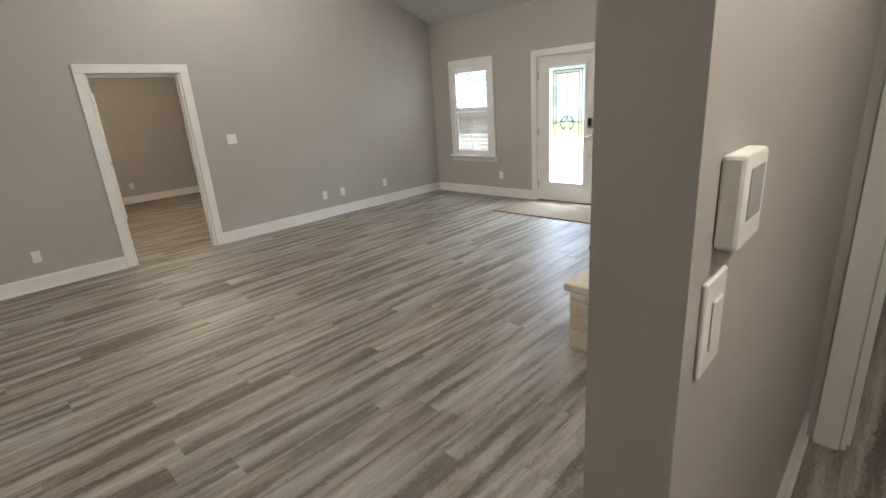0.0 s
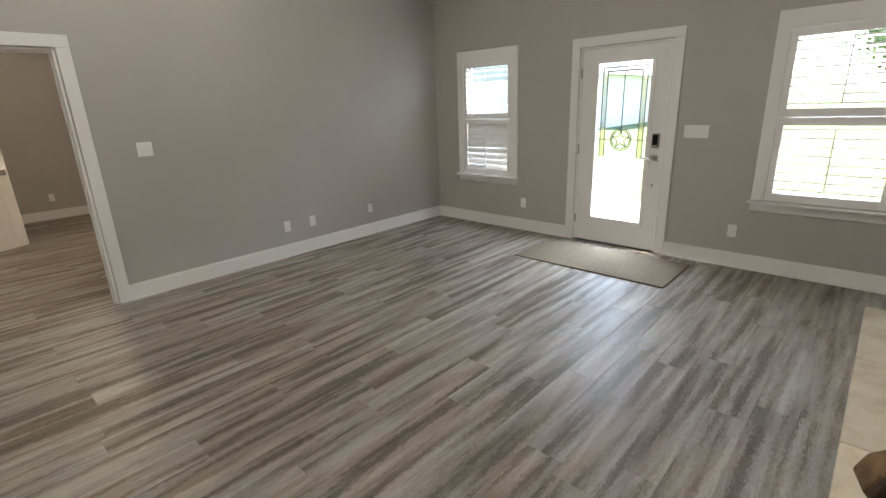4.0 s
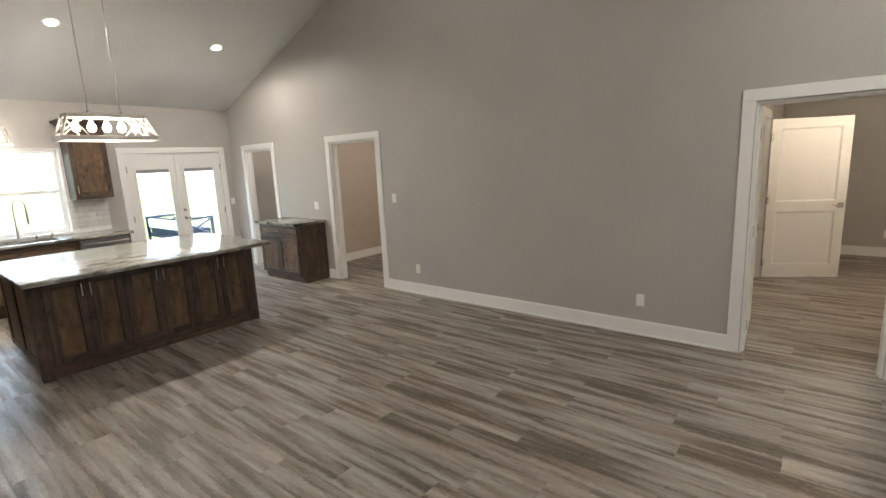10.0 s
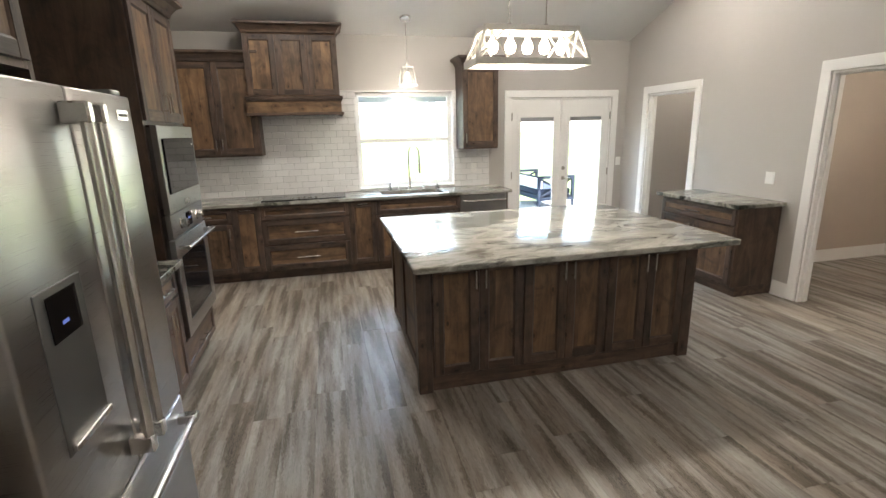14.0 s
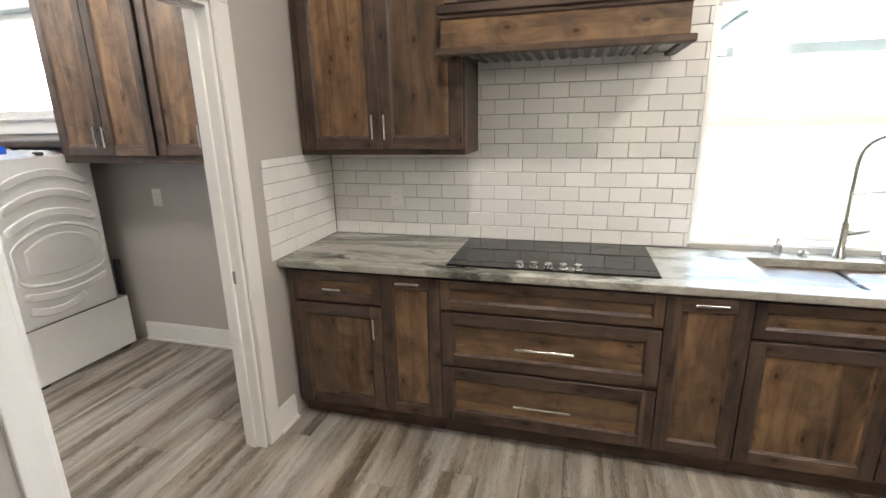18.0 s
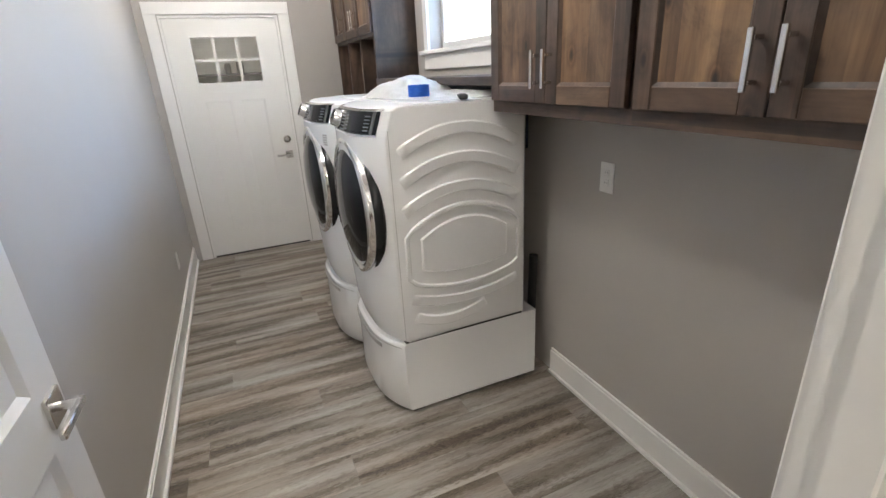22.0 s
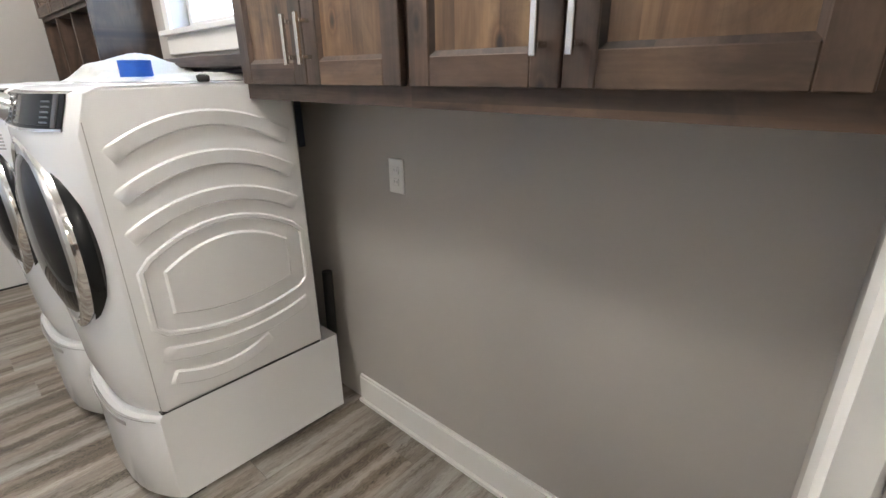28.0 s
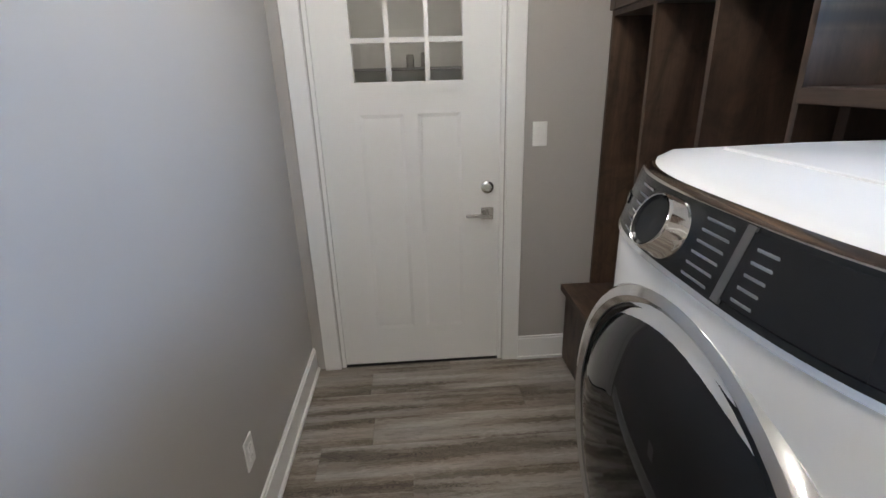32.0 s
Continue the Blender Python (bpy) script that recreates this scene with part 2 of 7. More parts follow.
def plank_material(name, island=False):
    """Grey washed vinyl planks: long tan and brown-grey bands with ragged edges, weathered cracks and flowing grain lines."""
    m, t, b = material(name, 0.4)
    v, rnd = coords(t, (0.55, 7.6, 1.0), True, island)
    vr, _ = coords(t, (11.0, 42.0, 1.0), True, island)
    ragged = node(t, "ShaderNodeTexNoise", Scale=2.6, Detail=6.0, Roughness=0.7)
    t.links.new(vr, ragged.inputs["Vector"])
    warp = t.nodes.new("ShaderNodeVectorMath")
    warp.operation, warp.inputs[1].default_value = "MULTIPLY_ADD", (0.16, 0.60, 0.0)
    t.links.new(ragged.outputs["Color"], warp.inputs[0])
    t.links.new(v, warp.inputs[2])
    band = node(t, "ShaderNodeTexNoise", Scale=1.9, Detail=5.0, Roughness=0.58)
    t.links.new(warp.outputs[0], band.inputs["Vector"])
    v2, _ = coords(t, (4.5, 52.0, 1.0), True, island)
    fine = node(t, "ShaderNodeTexNoise", Scale=2.2, Detail=6.0, Roughness=0.7)
    t.links.new(v2, fine.inputs["Vector"])
    v3, _ = coords(t, (0.8, 3.0, 1.0), True, island)
    patch = node(t, "ShaderNodeTexNoise", Scale=1.4, Detail=3.0)
    t.links.new(v3, patch.inputs["Vector"])
    vg, _ = coords(t, (5.0, 15.0, 1.0), True, island)
    ring = node(t, "ShaderNodeTexNoise", Scale=1.2, Detail=1.0, Distortion=1.2)
    t.links.new(vg, ring.inputs["Vector"])
    wave = t.nodes.new("ShaderNodeMath")
    wave.operation, wave.inputs[1].default_value = "MULTIPLY", 130.0
    t.links.new(ring.outputs["Fac"], wave.inputs[0])
    sine = t.nodes.new("ShaderNodeMath")
    sine.operation = "SINE"
    t.links.new(wave.outputs[0], sine.inputs[0])
    col = ramp(t, band.outputs["Fac"], ((0.33, (0.078, 0.063, 0.049)), (0.415, (0.122, 0.101, 0.081)), (0.465, (0.212, 0.188, 0.161)), (0.53, (0.274, 0.251, 0.223)), (0.66, (0.395, 0.374, 0.345))))
    col = mix(t, col, ramp(t, patch.outputs["Fac"], ((0.42, (1.0, 1.0, 1.0)), (0.70, (1.05, 0.95, 0.86)))), 0.9, "MULTIPLY")
    col = mix(t, col, ramp(t, fine.outputs["Fac"], ((0.34, (0.56, 0.54, 0.52)), (0.46, (1, 1, 1)), (0.70, (1.13, 1.13, 1.12)))), 0.62, "MULTIPLY")
    lines = mix(t, (1.0, 1.0, 1.0), ramp(t, sine.outputs[0], ((0.0, (1.5, 1.5, 1.48)), (0.5, (1.0, 1.0, 1.0)), (1.0, (0.55, 0.52, 0.49)))), ramp(t, band.outputs["Fac"], ((0.385, (1.0, 1.0, 1.0)), (0.435, (0.0, 0.0, 0.0)))))
    col = mix(t, col, lines, 0.8, "MULTIPLY")
    tone = ramp(t, rnd, ((0.0, (0.95, 0.945, 0.94)), (0.5, (1.0, 0.99, 0.975)), (1.0, (1.045, 1.04, 1.03))))
    t.links.new(mix(t, col, tone, 1.0, "MULTIPLY"), b.inputs["Base Color"])
    t.links.new(ramp(t, fine.outputs["Fac"], ((0.3, (0.54,) * 3), (0.7, (0.42,) * 3))), b.inputs["Roughness"])
    bump(t, b, fine.outputs["Fac"], 0.12, 0.001)
    return m


def granite_material(name):
    """Polished stone with long drifting grey and brown veins on cream."""
    m, t, b = material(name, 0.17)
    b.inputs["Specular IOR Level"].default_value = 0.35
    tc = t.nodes.new("ShaderNodeTexCoord")
    mp = t.nodes.new("ShaderNodeMapping")
    mp.inputs["Scale"].default_value = (2.6, 0.9, 2.0)
    mp.inputs["Rotation"].default_value = (0, 0, radians(14))
    t.links.new(tc.outputs["Object"], mp.inputs["Vector"])
    warp = node(t, "ShaderNodeTexNoise", Scale=1.1, Detail=5.0, Roughness=0.6)
    t.links.new(mp.outputs[0], warp.inputs["Vector"])
    vm = t.nodes.new("ShaderNodeMixRGB")
    vm.inputs[0].default_value = 0.55
    t.links.new(mp.outputs[0], vm.inputs[1])
    t.links.new(warp.outputs["Color"], vm.inputs[2])
    vein = node(t, "ShaderNodeTexNoise", Scale=1.7, Detail=9.0, Roughness=0.62, Distortion=1.6)
    t.links.new(vm.outputs[0], vein.inputs["Vector"])
    col = ramp(t, vein.outputs["Fac"], ((0.35, (0.020, 0.022, 0.019)), (0.42, (0.09, 0.09, 0.077)), (0.475, (0.23, 0.222, 0.194)), (0.55, (0.42, 0.405, 0.363)), (0.67, (0.15, 0.137, 0.112))))
    speck = node(t, "ShaderNodeTexNoise", Scale=160.0, Detail=3.0)
    t.links.new(tc.outputs["Object"], speck.inputs["Vector"])
    col = mix(t, col, ramp(t, speck.outputs["Fac"], ((0.35, (0.72, 0.71, 0.70)), (0.5, (1, 1, 1)))), 0.5, "MULTIPLY")
    t.links.new(col, b.inputs["Base Color"])
    return m


def stone_material(name):
    m, t, b = material(name, 0.85)
    v, rnd = coords(t, (1, 1, 1))
    n1 = node(t, "ShaderNodeTexNoise", Scale=6.0, Detail=8.0, Roughness=0.65)
    t.links.new(v, n1.inputs["Vector"])
    col = ramp(t, n1.outputs["Fac"], ((0.3, (0.55, 0.47, 0.36)), (0.5, (0.68, 0.61, 0.495)), (0.7, (0.76, 0.71, 0.62))))
    tone = ramp(t, rnd, ((0.0, (0.84, 0.82, 0.78)), (1.0, (1.1, 1.08, 1.04))))
    t.links.new(mix(t, col, tone, 1.0, "MULTIPLY"), b.inputs["Base Color"])
    n2 = node(t, "ShaderNodeTexNoise", Scale=26.0, Detail=7.0)
    t.links.new(v, n2.inputs["Vector"])
    bump(t, b, n2.outputs["Fac"], 0.55, 0.01)
    return m


def steel_material(name, color=(0.42, 0.41, 0.40), rough=0.28, stretch=(0.5, 0.5, 100)):
    m, t, b = material(name, rough, 1.0, color)
    v, _ = coords(t, stretch, False)
    n1 = node(t, "ShaderNodeTexNoise", Scale=9.0, Detail=2.0)
    t.links.new(v, n1.inputs["Vector"])
    t.links.new(ramp(t, n1.outputs["Fac"], ((0.3, (rough - 0.008,) * 3), (0.7, (rough + 0.012,) * 3))), b.inputs["Roughness"])
    return m


def glass_material(name, color=(1, 1, 1), rough=0.0):
    m, t, b = material(name, rough, 0, color)
    b.inputs["Transmission Weight"].default_value = 1.0
    b.inputs["IOR"].default_value = 1.45
    return m


def glow_material(name, color, strength):
    m, t, b = material(name, 0.5, 0, (0.9, 0.9, 0.9))
    b.inputs["Emission Color"].default_value = (*color, 1)
    b.inputs["Emission Strength"].default_value = strength
    return m


def noisy(name, a, bcol, scale, rough=0.8, relief=0.3, dist=0.004, stretch=(1, 1, 1)):
    m, t, b = material(name, rough)
    v, _ = coords(t, stretch)
    n1 = node(t, "ShaderNodeTexNoise", Scale=scale, Detail=7.0, Roughness=0.65)
    t.links.new(v, n1.inputs["Vector"])
    t.links.new(ramp(t, n1.outputs["Fac"], ((0.3, a), (0.7, bcol))), b.inputs["Base Color"])
    bump(t, b, n1.outputs["Fac"], relief, dist)
    return m


M_WALL = paint("grey_wall_paint", (0.445, 0.418, 0.388), 0.44)
M_CEIL = paint("ceiling_paint", (0.66, 0.65, 0.63), 0.7)
M_TRIM = paint("white_trim_paint", (0.80, 0.785, 0.76), 0.35, 300, 0.015, 0.02)
M_DOOR = paint("white_door_paint", (0.78, 0.765, 0.74), 0.38, 300, 0.015, 0.03)
M_WOOD_V = alder("stained_alder_upright", "z", (0.042, 0.025, 0.015), (0.132, 0.079, 0.044), (0.225, 0.146, 0.083))
M_WOOD_X = alder("stained_alder_along", "x", (0.042, 0.025, 0.015), (0.132, 0.079, 0.044), (0.225, 0.146, 0.083))
M_FRAME_V = alder("dark_alder_upright", "z", (0.026, 0.017, 0.013), (0.068, 0.044, 0.033), (0.118, 0.080, 0.058))
M_FRAME_X = alder("dark_alder_along", "x", (0.026, 0.017, 0.013), (0.068, 0.044, 0.033), (0.118, 0.080, 0.058))
M_PLANK = plank_material("grey_vinyl_plank")
M_PLANK_REST = plank_material("grey_vinyl_plank_far", True)
M_SUB = noisy("plank_joint", (0.09, 0.08, 0.07), (0.14, 0.125, 0.11), 30)
M_GRANITE = granite_material("veined_granite")
M_STONE = stone_material("cream_limestone")
M_MORTAR = noisy("pale_mortar", (0.46, 0.39, 0.28), (0.60, 0.53, 0.41), 40, 0.95, 0.5, 0.006)
M_STEEL = steel_material("brushed_steel")
M_STEEL_D = steel_material("grey_appliance_side", (0.20, 0.195, 0.19), 0.45)
M_CHROME = steel_material("satin_nickel", (0.70, 0.68, 0.65), 0.24, (1, 1, 1))
M_CHROME2 = steel_material("polished_chrome", (0.78, 0.78, 0.78), 0.09, (1, 1, 1))
M_HINGE = steel_material("aged_nickel", (0.36, 0.33, 0.29), 0.4, (1, 1, 1))
M_BLACK = material("black_glass", 0.025, 0, (0.008, 0.008, 0.009))[0]
M_BLACK.node_tree.nodes["Principled BSDF"].inputs["Specular IOR Level"].default_value = 0.3
M_RUBBER = material("black_rubber", 0.6, 0, (0.015, 0.015, 0.015))[0]
M_PLATE = material("white_plastic_plate", 0.4, 0, (0.82, 0.81, 0.78))[0]
M_PLATE_D = material("slot_grey", 0.5, 0, (0.35, 0.34, 0.33))[0]
M_GLASS = glass_material("clear_glass")
M_FROST = glass_material("bevelled_glass", (0.62, 0.56, 0.47), 0.10)
M_GLASS_D = glass_material("smoked_glass", (0.20, 0.21, 0.23), 0.02)
M_CAME = material("dark_lead_came", 0.55, 0, (0.03, 0.03, 0.03))[0]
M_MAT = noisy("tan_woven_mat", (0.10, 0.075, 0.05), (0.24, 0.19, 0.13), 55, 0.95, 0.8, 0.006)
M_BARK = noisy("dark_bark", (0.022, 0.014, 0.010), (0.078, 0.048, 0.032), 22, 0.7, 0.9, 0.012)
M_LOG = noisy("sawn_log_face", (0.09, 0.05, 0.022), (0.24, 0.145, 0.065), 14, 0.6, 0.5, 0.006)
M_GROUT = noisy("dark_grout", (0.17, 0.165, 0.155), (0.25, 0.24, 0.225), 60, 0.95)
M_WASH = material("white_enamel", 0.18, 0, (0.80, 0.80, 0.80))[0]
M_DARKPLASTIC = material("dark_grey_panel", 0.25, 0, (0.009, 0.010, 0.011))[0]
M_DARKPLASTIC.node_tree.nodes["Principled BSDF"].inputs["Specular IOR Level"].default_value = 0.3
M_BLUE = noisy("blue_tape", (0.01, 0.085, 0.42), (0.015, 0.11, 0.50), 60, 0.5, 0.1)
M_CLOTH = noisy("white_cloth", (0.86, 0.86, 0.85), (0.92, 0.92, 0.91), 30, 0.9, 0.35, 0.004)
M_CAN = glow_material("lit_lens", (1.0, 0.95, 0.88), 1.6)
M_BULB = glow_material("lit_bulb", (1.0, 0.86, 0.66), 2.6)
M_WHITEMETAL = paint("whitewashed_wood", (0.72, 0.69, 0.64), 0.5, 200, 0.08, 0.1)
M_GRASS = noisy("lawn_grass", (0.05, 0.085, 0.018), (0.13, 0.16, 0.05), 9, 0.95, 0.8, 0.02)
M_CONC = noisy("porch_concrete", (0.42, 0.41, 0.39), (0.56, 0.55, 0.52), 7, 0.9, 0.3, 0.004)
M_LEAF = noisy("tree_leaf", (0.03, 0.06, 0.014), (0.09, 0.13, 0.035), 5, 0.7)
M_TRUNK = noisy("tree_bark", (0.07, 0.055, 0.045), (0.18, 0.15, 0.12), 12, 0.95, 0.8, 0.02)
M_NAVY = noisy("blue_cushion", (0.006, 0.013, 0.03), (0.014, 0.026, 0.055), 40, 0.9, 0.3)
M_GREYPAINT = paint("grey_trim_paint", (0.30, 0.30, 0.31), 0.5)
M_BLUEBACK = paint("slate_blue_panel", (0.05, 0.065, 0.10), 0.45)
M_BEIGE = paint("beige_wall_paint", (0.47, 0.40, 0.335), 0.6)
M_SIDING = paint("white_siding", (0.78, 0.78, 0.77), 0.6)
M_STICKER = material("label_white", 0.5, 0, (0.75, 0.76, 0.78))[0]
M_SCREEN = glow_material("lit_display", (0.25, 0.35, 1.0), 0.05)
M_SCREEN.node_tree.nodes["Principled BSDF"].inputs["Base Color"].default_value = (0.01, 0.01, 0.02, 1)
M_BULB2 = glow_material("soft_bulb", (1.0, 0.86, 0.66), 0.6)
M_PRINT = material("faint_print", 0.5, 0, (0.22, 0.23, 0.25))[0]

# ---- building helpers ----
def put_box(bm, x0, x1, y0, y1, z0, z1):
    vs = [bm.verts.new((x, y, z)) for x in (x0, x1) for y in (y0, y1) for z in (z0, z1)]
    for f in ((0, 1, 3, 2), (4, 6, 7, 5), (0, 4, 5, 1), (2, 3, 7, 6), (0, 2, 6, 4), (1, 5, 7, 3)):
        bm.faces.new([vs[i] for i in f])
    return vs


def boxes(*items, bevel=0.0, segments=1):
    bm = bmesh.new()
    for it in items:
        put_box(bm, *it)
    bmesh.ops.recalc_face_normals(bm, faces=bm.faces)
    if bevel:
        bmesh.ops.bevel(bm, geom=list(bm.edges), offset=bevel, segments=segments, affect="EDGES", profile=0.5)
    return bm


def tube(points, radius, sides=10, closed=False):
    """A round bar along a run of points."""
    bm = bmesh.new()
    pts = [Vector(p) for p in points]
    n = len(pts)
    rings = []
    up = Vector((0.13, 0.21, 0.97)).normalized()
    for i, p in enumerate(pts):
        a = pts[(i - 1) % n] if closed or i else p
        b = pts[(i + 1) % n] if closed or i < n - 1 else p
        d = (b - a).normalized()
        if abs(d.dot(up)) > 0.95:
            up = Vector((0.9, 0.3, 0.1)).normalized()
        side = d.cross(up).normalized()
        over = side.cross(d).normalized()
        up = over
        r = radius[i] if isinstance(radius, (list, tuple)) else radius
        rings.append([bm.verts.new(p + side * math.cos(k * math.tau / sides) * r + over * math.sin(k * math.tau / sides) * r) for k in range(sides)])
    for i in range(n if closed else n - 1):
        q, s = rings[i], rings[(i + 1) % n]
        for k in range(sides):
            bm.faces.new((q[k], q[(k + 1) % sides], s[(k + 1) % sides], s[k]))
    if not closed:
        bm.faces.new(rings[0][::-1])
        bm.faces.new(rings[-1])
    bmesh.ops.recalc_face_normals(bm, faces=bm.faces)
    return bm


def lathe(profile, sides=24, m=None):
    """A turned shape: (radius, height) pairs round z, then moved by m."""
    bm = bmesh.new()
    rings = []
    for r, z in profile:
        if r < 1e-5:
            rings.append([bm.verts.new((0, 0, z))])
        else:
            rings.append([bm.verts.new((r * math.cos(k * math.tau / sides), r * math.sin(k * math.tau / sides), z)) for k in range(sides)])
    for a, b in zip(rings, rings[1:]):
        for k in range(sides):
            q = [a[k % len(a)], a[(k + 1) % len(a)], b[(k + 1) % len(b)], b[k % len(b)]]
            q = [v for i, v in enumerate(q) if v not in q[:i]]
            if len(q) > 2:
                bm.faces.new(q)
    bmesh.ops.recalc_face_normals(bm, faces=bm.faces)
    if m is not None:
        bmesh.ops.transform(bm, matrix=m, verts=bm.verts)
    return bm


def prism(outline, y0, y1, axis="y", bevel=0.0):
    """A plate with the given outline (pairs), from y0 to y1 along an axis."""
    bm = bmesh.new()
    def at(a, b, c):
        return {"y": (a, c, b), "x": (c, a, b), "z": (a, b, c)}[axis]
    lo = [bm.verts.new(at(a, b, y0)) for a, b in outline]
    hi = [bm.verts.new(at(a, b, y1)) for a, b in outline]
    n = len(outline)
    bm.faces.new(lo)
    bm.faces.new(hi[::-1])
    for i in range(n):
        bm.faces.new((lo[i], lo[(i + 1) % n], hi[(i + 1) % n], hi[i]))
    bmesh.ops.recalc_face_normals(bm, faces=bm.faces)
    if bevel:
        bmesh.ops.bevel(bm, geom=list(bm.edges), offset=bevel, segments=2, affect="EDGES", profile=0.5)
    return bm


def merge(*bms):
    out = bms[0]
    for b in bms[1:]:
        me = bpy.data.meshes.new("tmp")
        b.to_mesh(me)
        b.free()
        out.from_mesh(me)
        bpy.data.meshes.remove(me)
    return out


def mesh_of(name, bm, mat, smooth=False):
    me = bpy.data.meshes.new(name)
    bm.to_mesh(me)
    bm.free()
    for m in mat if isinstance(mat, (list, tuple)) else (mat,):
        me.materials.append(m)
    if smooth:
        me.shade_smooth()
        me.set_sharp_from_angle(angle=radians(38))
    return me


def thing(name, label, category, m=None, group="", kind=""):
    """A thing that holds parts: an Empty at its base."""
    ob = new(name)
    ob.empty_display_size = 0.1
    if m is not None:
        ob.matrix_world = m
    return tagged(ob, label, category, group, kind)


def part(name, bm, mat, parent, label="", smooth=False, at=None):
    ob = new(name, bm if isinstance(bm, bpy.types.Mesh) else mesh_of(name, bm, mat, smooth))
    ob.parent = parent
    if at is not None:
        ob.matrix_basis = at if isinstance(at, Matrix) else Matrix.Translation(at)
    return tagged(ob, label)


def solid(name, bm, mat, label, category, kind="", smooth=False, m=None, group=""):
    """A thing in one mesh."""
    ob = new(name, mesh_of(name, bm, mat, smooth))
    if m is not None:
        ob.matrix_world = m
    return tagged(ob, label, category, group, kind)


def structure(name, bm, mat, label="", smooth=False):
    return solid(name, bm, mat, label or name.replace("_", " "), name.split("_")[0], "structure", smooth)


def wall_boxes(axis, p0, p1, a0, a1, z0, z1, holes=()):
    """Boxes of a wall with openings (a, b, za, zb), from p0 to p1 in thickness."""
    out = []
    def bx(a, b, c, d):
        if b - a > 1e-4 and d - c > 1e-4:
            out.append((a, b, p0, p1, c, d) if axis == "x" else (p0, p1, a, b, c, d))
    cur = a0
    for a, b, za, zb in sorted(holes):
        bx(cur, a, z0, z1)
        bx(a, b, z0, za)
        bx(a, b, zb, z1)
        cur = b
    bx(cur, a1, z0, z1)
    return out


def ring_frame(outer, inner, y0, y1, bevel=0.0):
    """A one-piece rectangular frame in the x-z plane, from y0 to y1."""
    bm = bmesh.new()
    def loop(r, y):
        a, b, c, d = r
        return [bm.verts.new((x, y, z)) for x, z in ((a, c), (b, c), (b, d), (a, d))]
    of, inf, ob_, ib = loop(outer, y0), loop(inner, y0), loop(outer, y1), loop(inner, y1)
    for k in range(4):
        n = (k + 1) % 4
        for q in ((of[k], of[n], inf[n], inf[k]), (ob_[k], ib[k], ib[n], ob_[n]), (of[k], ob_[k], ob_[n], of[n]), (inf[k], inf[n], ib[n], ib[k])):
            bm.faces.new(q)
    bmesh.ops.recalc_face_normals(bm, faces=bm.faces)
    if bevel:
        bmesh.ops.bevel(bm, geom=[e for e in bm.edges if abs(e.verts[0].co.y - y0) < 1e-6 and abs(e.verts[1].co.y - y0) < 1e-6 and e.calc_face_angle(0) > 0.5], offset=bevel, segments=2, affect="EDGES", profile=0.5)
    return bm

# ---- the large structure ----
XK, YS, XL, YE, HP, SL = -13.05, -5.81, -11.19, -10.37, 2.785, 0.365   # kitchen wall, south wall, laundry east wall, laundry end, plate height, roof pitch
XR = XK / 2
HR = HP - SL * XR
WT = 0.115
XH, YH = -5.647, YS - 0.145   # free end and hall face of the wall behind the fireplace
D1, D2, D3 = (-4.95, -4.055), (-10.173, -9.215), (-12.554, -11.718)
DH = 2.045
FD = (-3.038, -2.118)
W1, W2 = (-1.26, -0.502), (-4.72, -3.905)
KW = (-3.80, -2.535)
FR = (-1.735, -0.235)
LD = (-12.165, -11.255)
LE = (-12.25, -11.345)
LW = (-8.93, -7.50)


def gable(y0, y1):
    return prism([(XK - 0.2, HP), (0.2, HP), (0.2, HP + SL * -0.2), (XR, HR), (XK - 0.2, HP - SL * 0.2)], y0, y1)


structure("wall_north", merge(boxes(*wall_boxes("x", 0, WT, XK - 0.16, 0.16, 0, HP, [(*D3, 0, DH), (*D2, 0, DH), (*D1, 0, DH)])),
                              prism([(XK, HP), (0, HP), (XR, HR)], 0, WT)), M_WALL, "tall grey painted gable wall with three white doorways")
structure("wall_east", boxes(*wall_boxes("y", 0, 0.16, -7.4, 0, 0, HP, [(*W2, 0.66, 2.035), (*FD, 0, DH), (*W1, 0.66, 2.035)])), M_WALL, "grey painted front wall with door and shuttered windows")
structure("wall_west", boxes(*wall_boxes("y", XK - 0.16, XK, YE - 0.2, 0, 0, HP, [(*LW, 1.66, 2.36), (*KW, 0.935, 2.145), (*FR, 0, DH)])), M_WALL, "grey painted rear wall with kitchen window and patio doors")
structure("wall_south", merge(boxes(*wall_boxes("x", YS - WT, YS, XK, -6.72, 0, HP, [(*LD, 0, DH)]), (-6.72, XH, YS - WT, YS, 2.45, HP), (XH, 0, YH, YS - 0.04, 0, HP)),
                              prism([(XK, HP), (0, HP), (XR, HR)], YS - WT, YS)), M_WALL, "grey painted gable wall behind fireplace and ovens")
structure("wall_laundry_east", boxes((XL, XL + WT, YE, YS - WT, 0, HP)), M_WALL, "grey painted laundry room wall")
structure("wall_laundry_end", boxes(*wall_boxes("x", YE - WT, YE, XK, XL + WT, 0, HP, [(*LE, 0, DH)])), M_WALL, "grey painted laundry end wall with garage door")
structure("ceiling_laundry", boxes((XK, XL + WT, YE, YS - WT, HP, HP + 0.1)), M_CEIL, "white flat laundry ceiling")
structure("ceiling_west", prism([(XK - 0.4, HP - SL * 0.4), (XR, HR), (XR, HR + 0.12), (XK - 0.4, HP - SL * 0.4 + 0.12)], YS, 0), M_CEIL, "white vaulted ceiling over the kitchen")
structure("ceiling_east", prism([(0.4, HP - SL * 0.4), (XR, HR), (XR, HR + 0.12), (0.4, HP - SL * 0.4 + 0.12)], YS, 0), M_CEIL, "white vaulted ceiling over the living room")
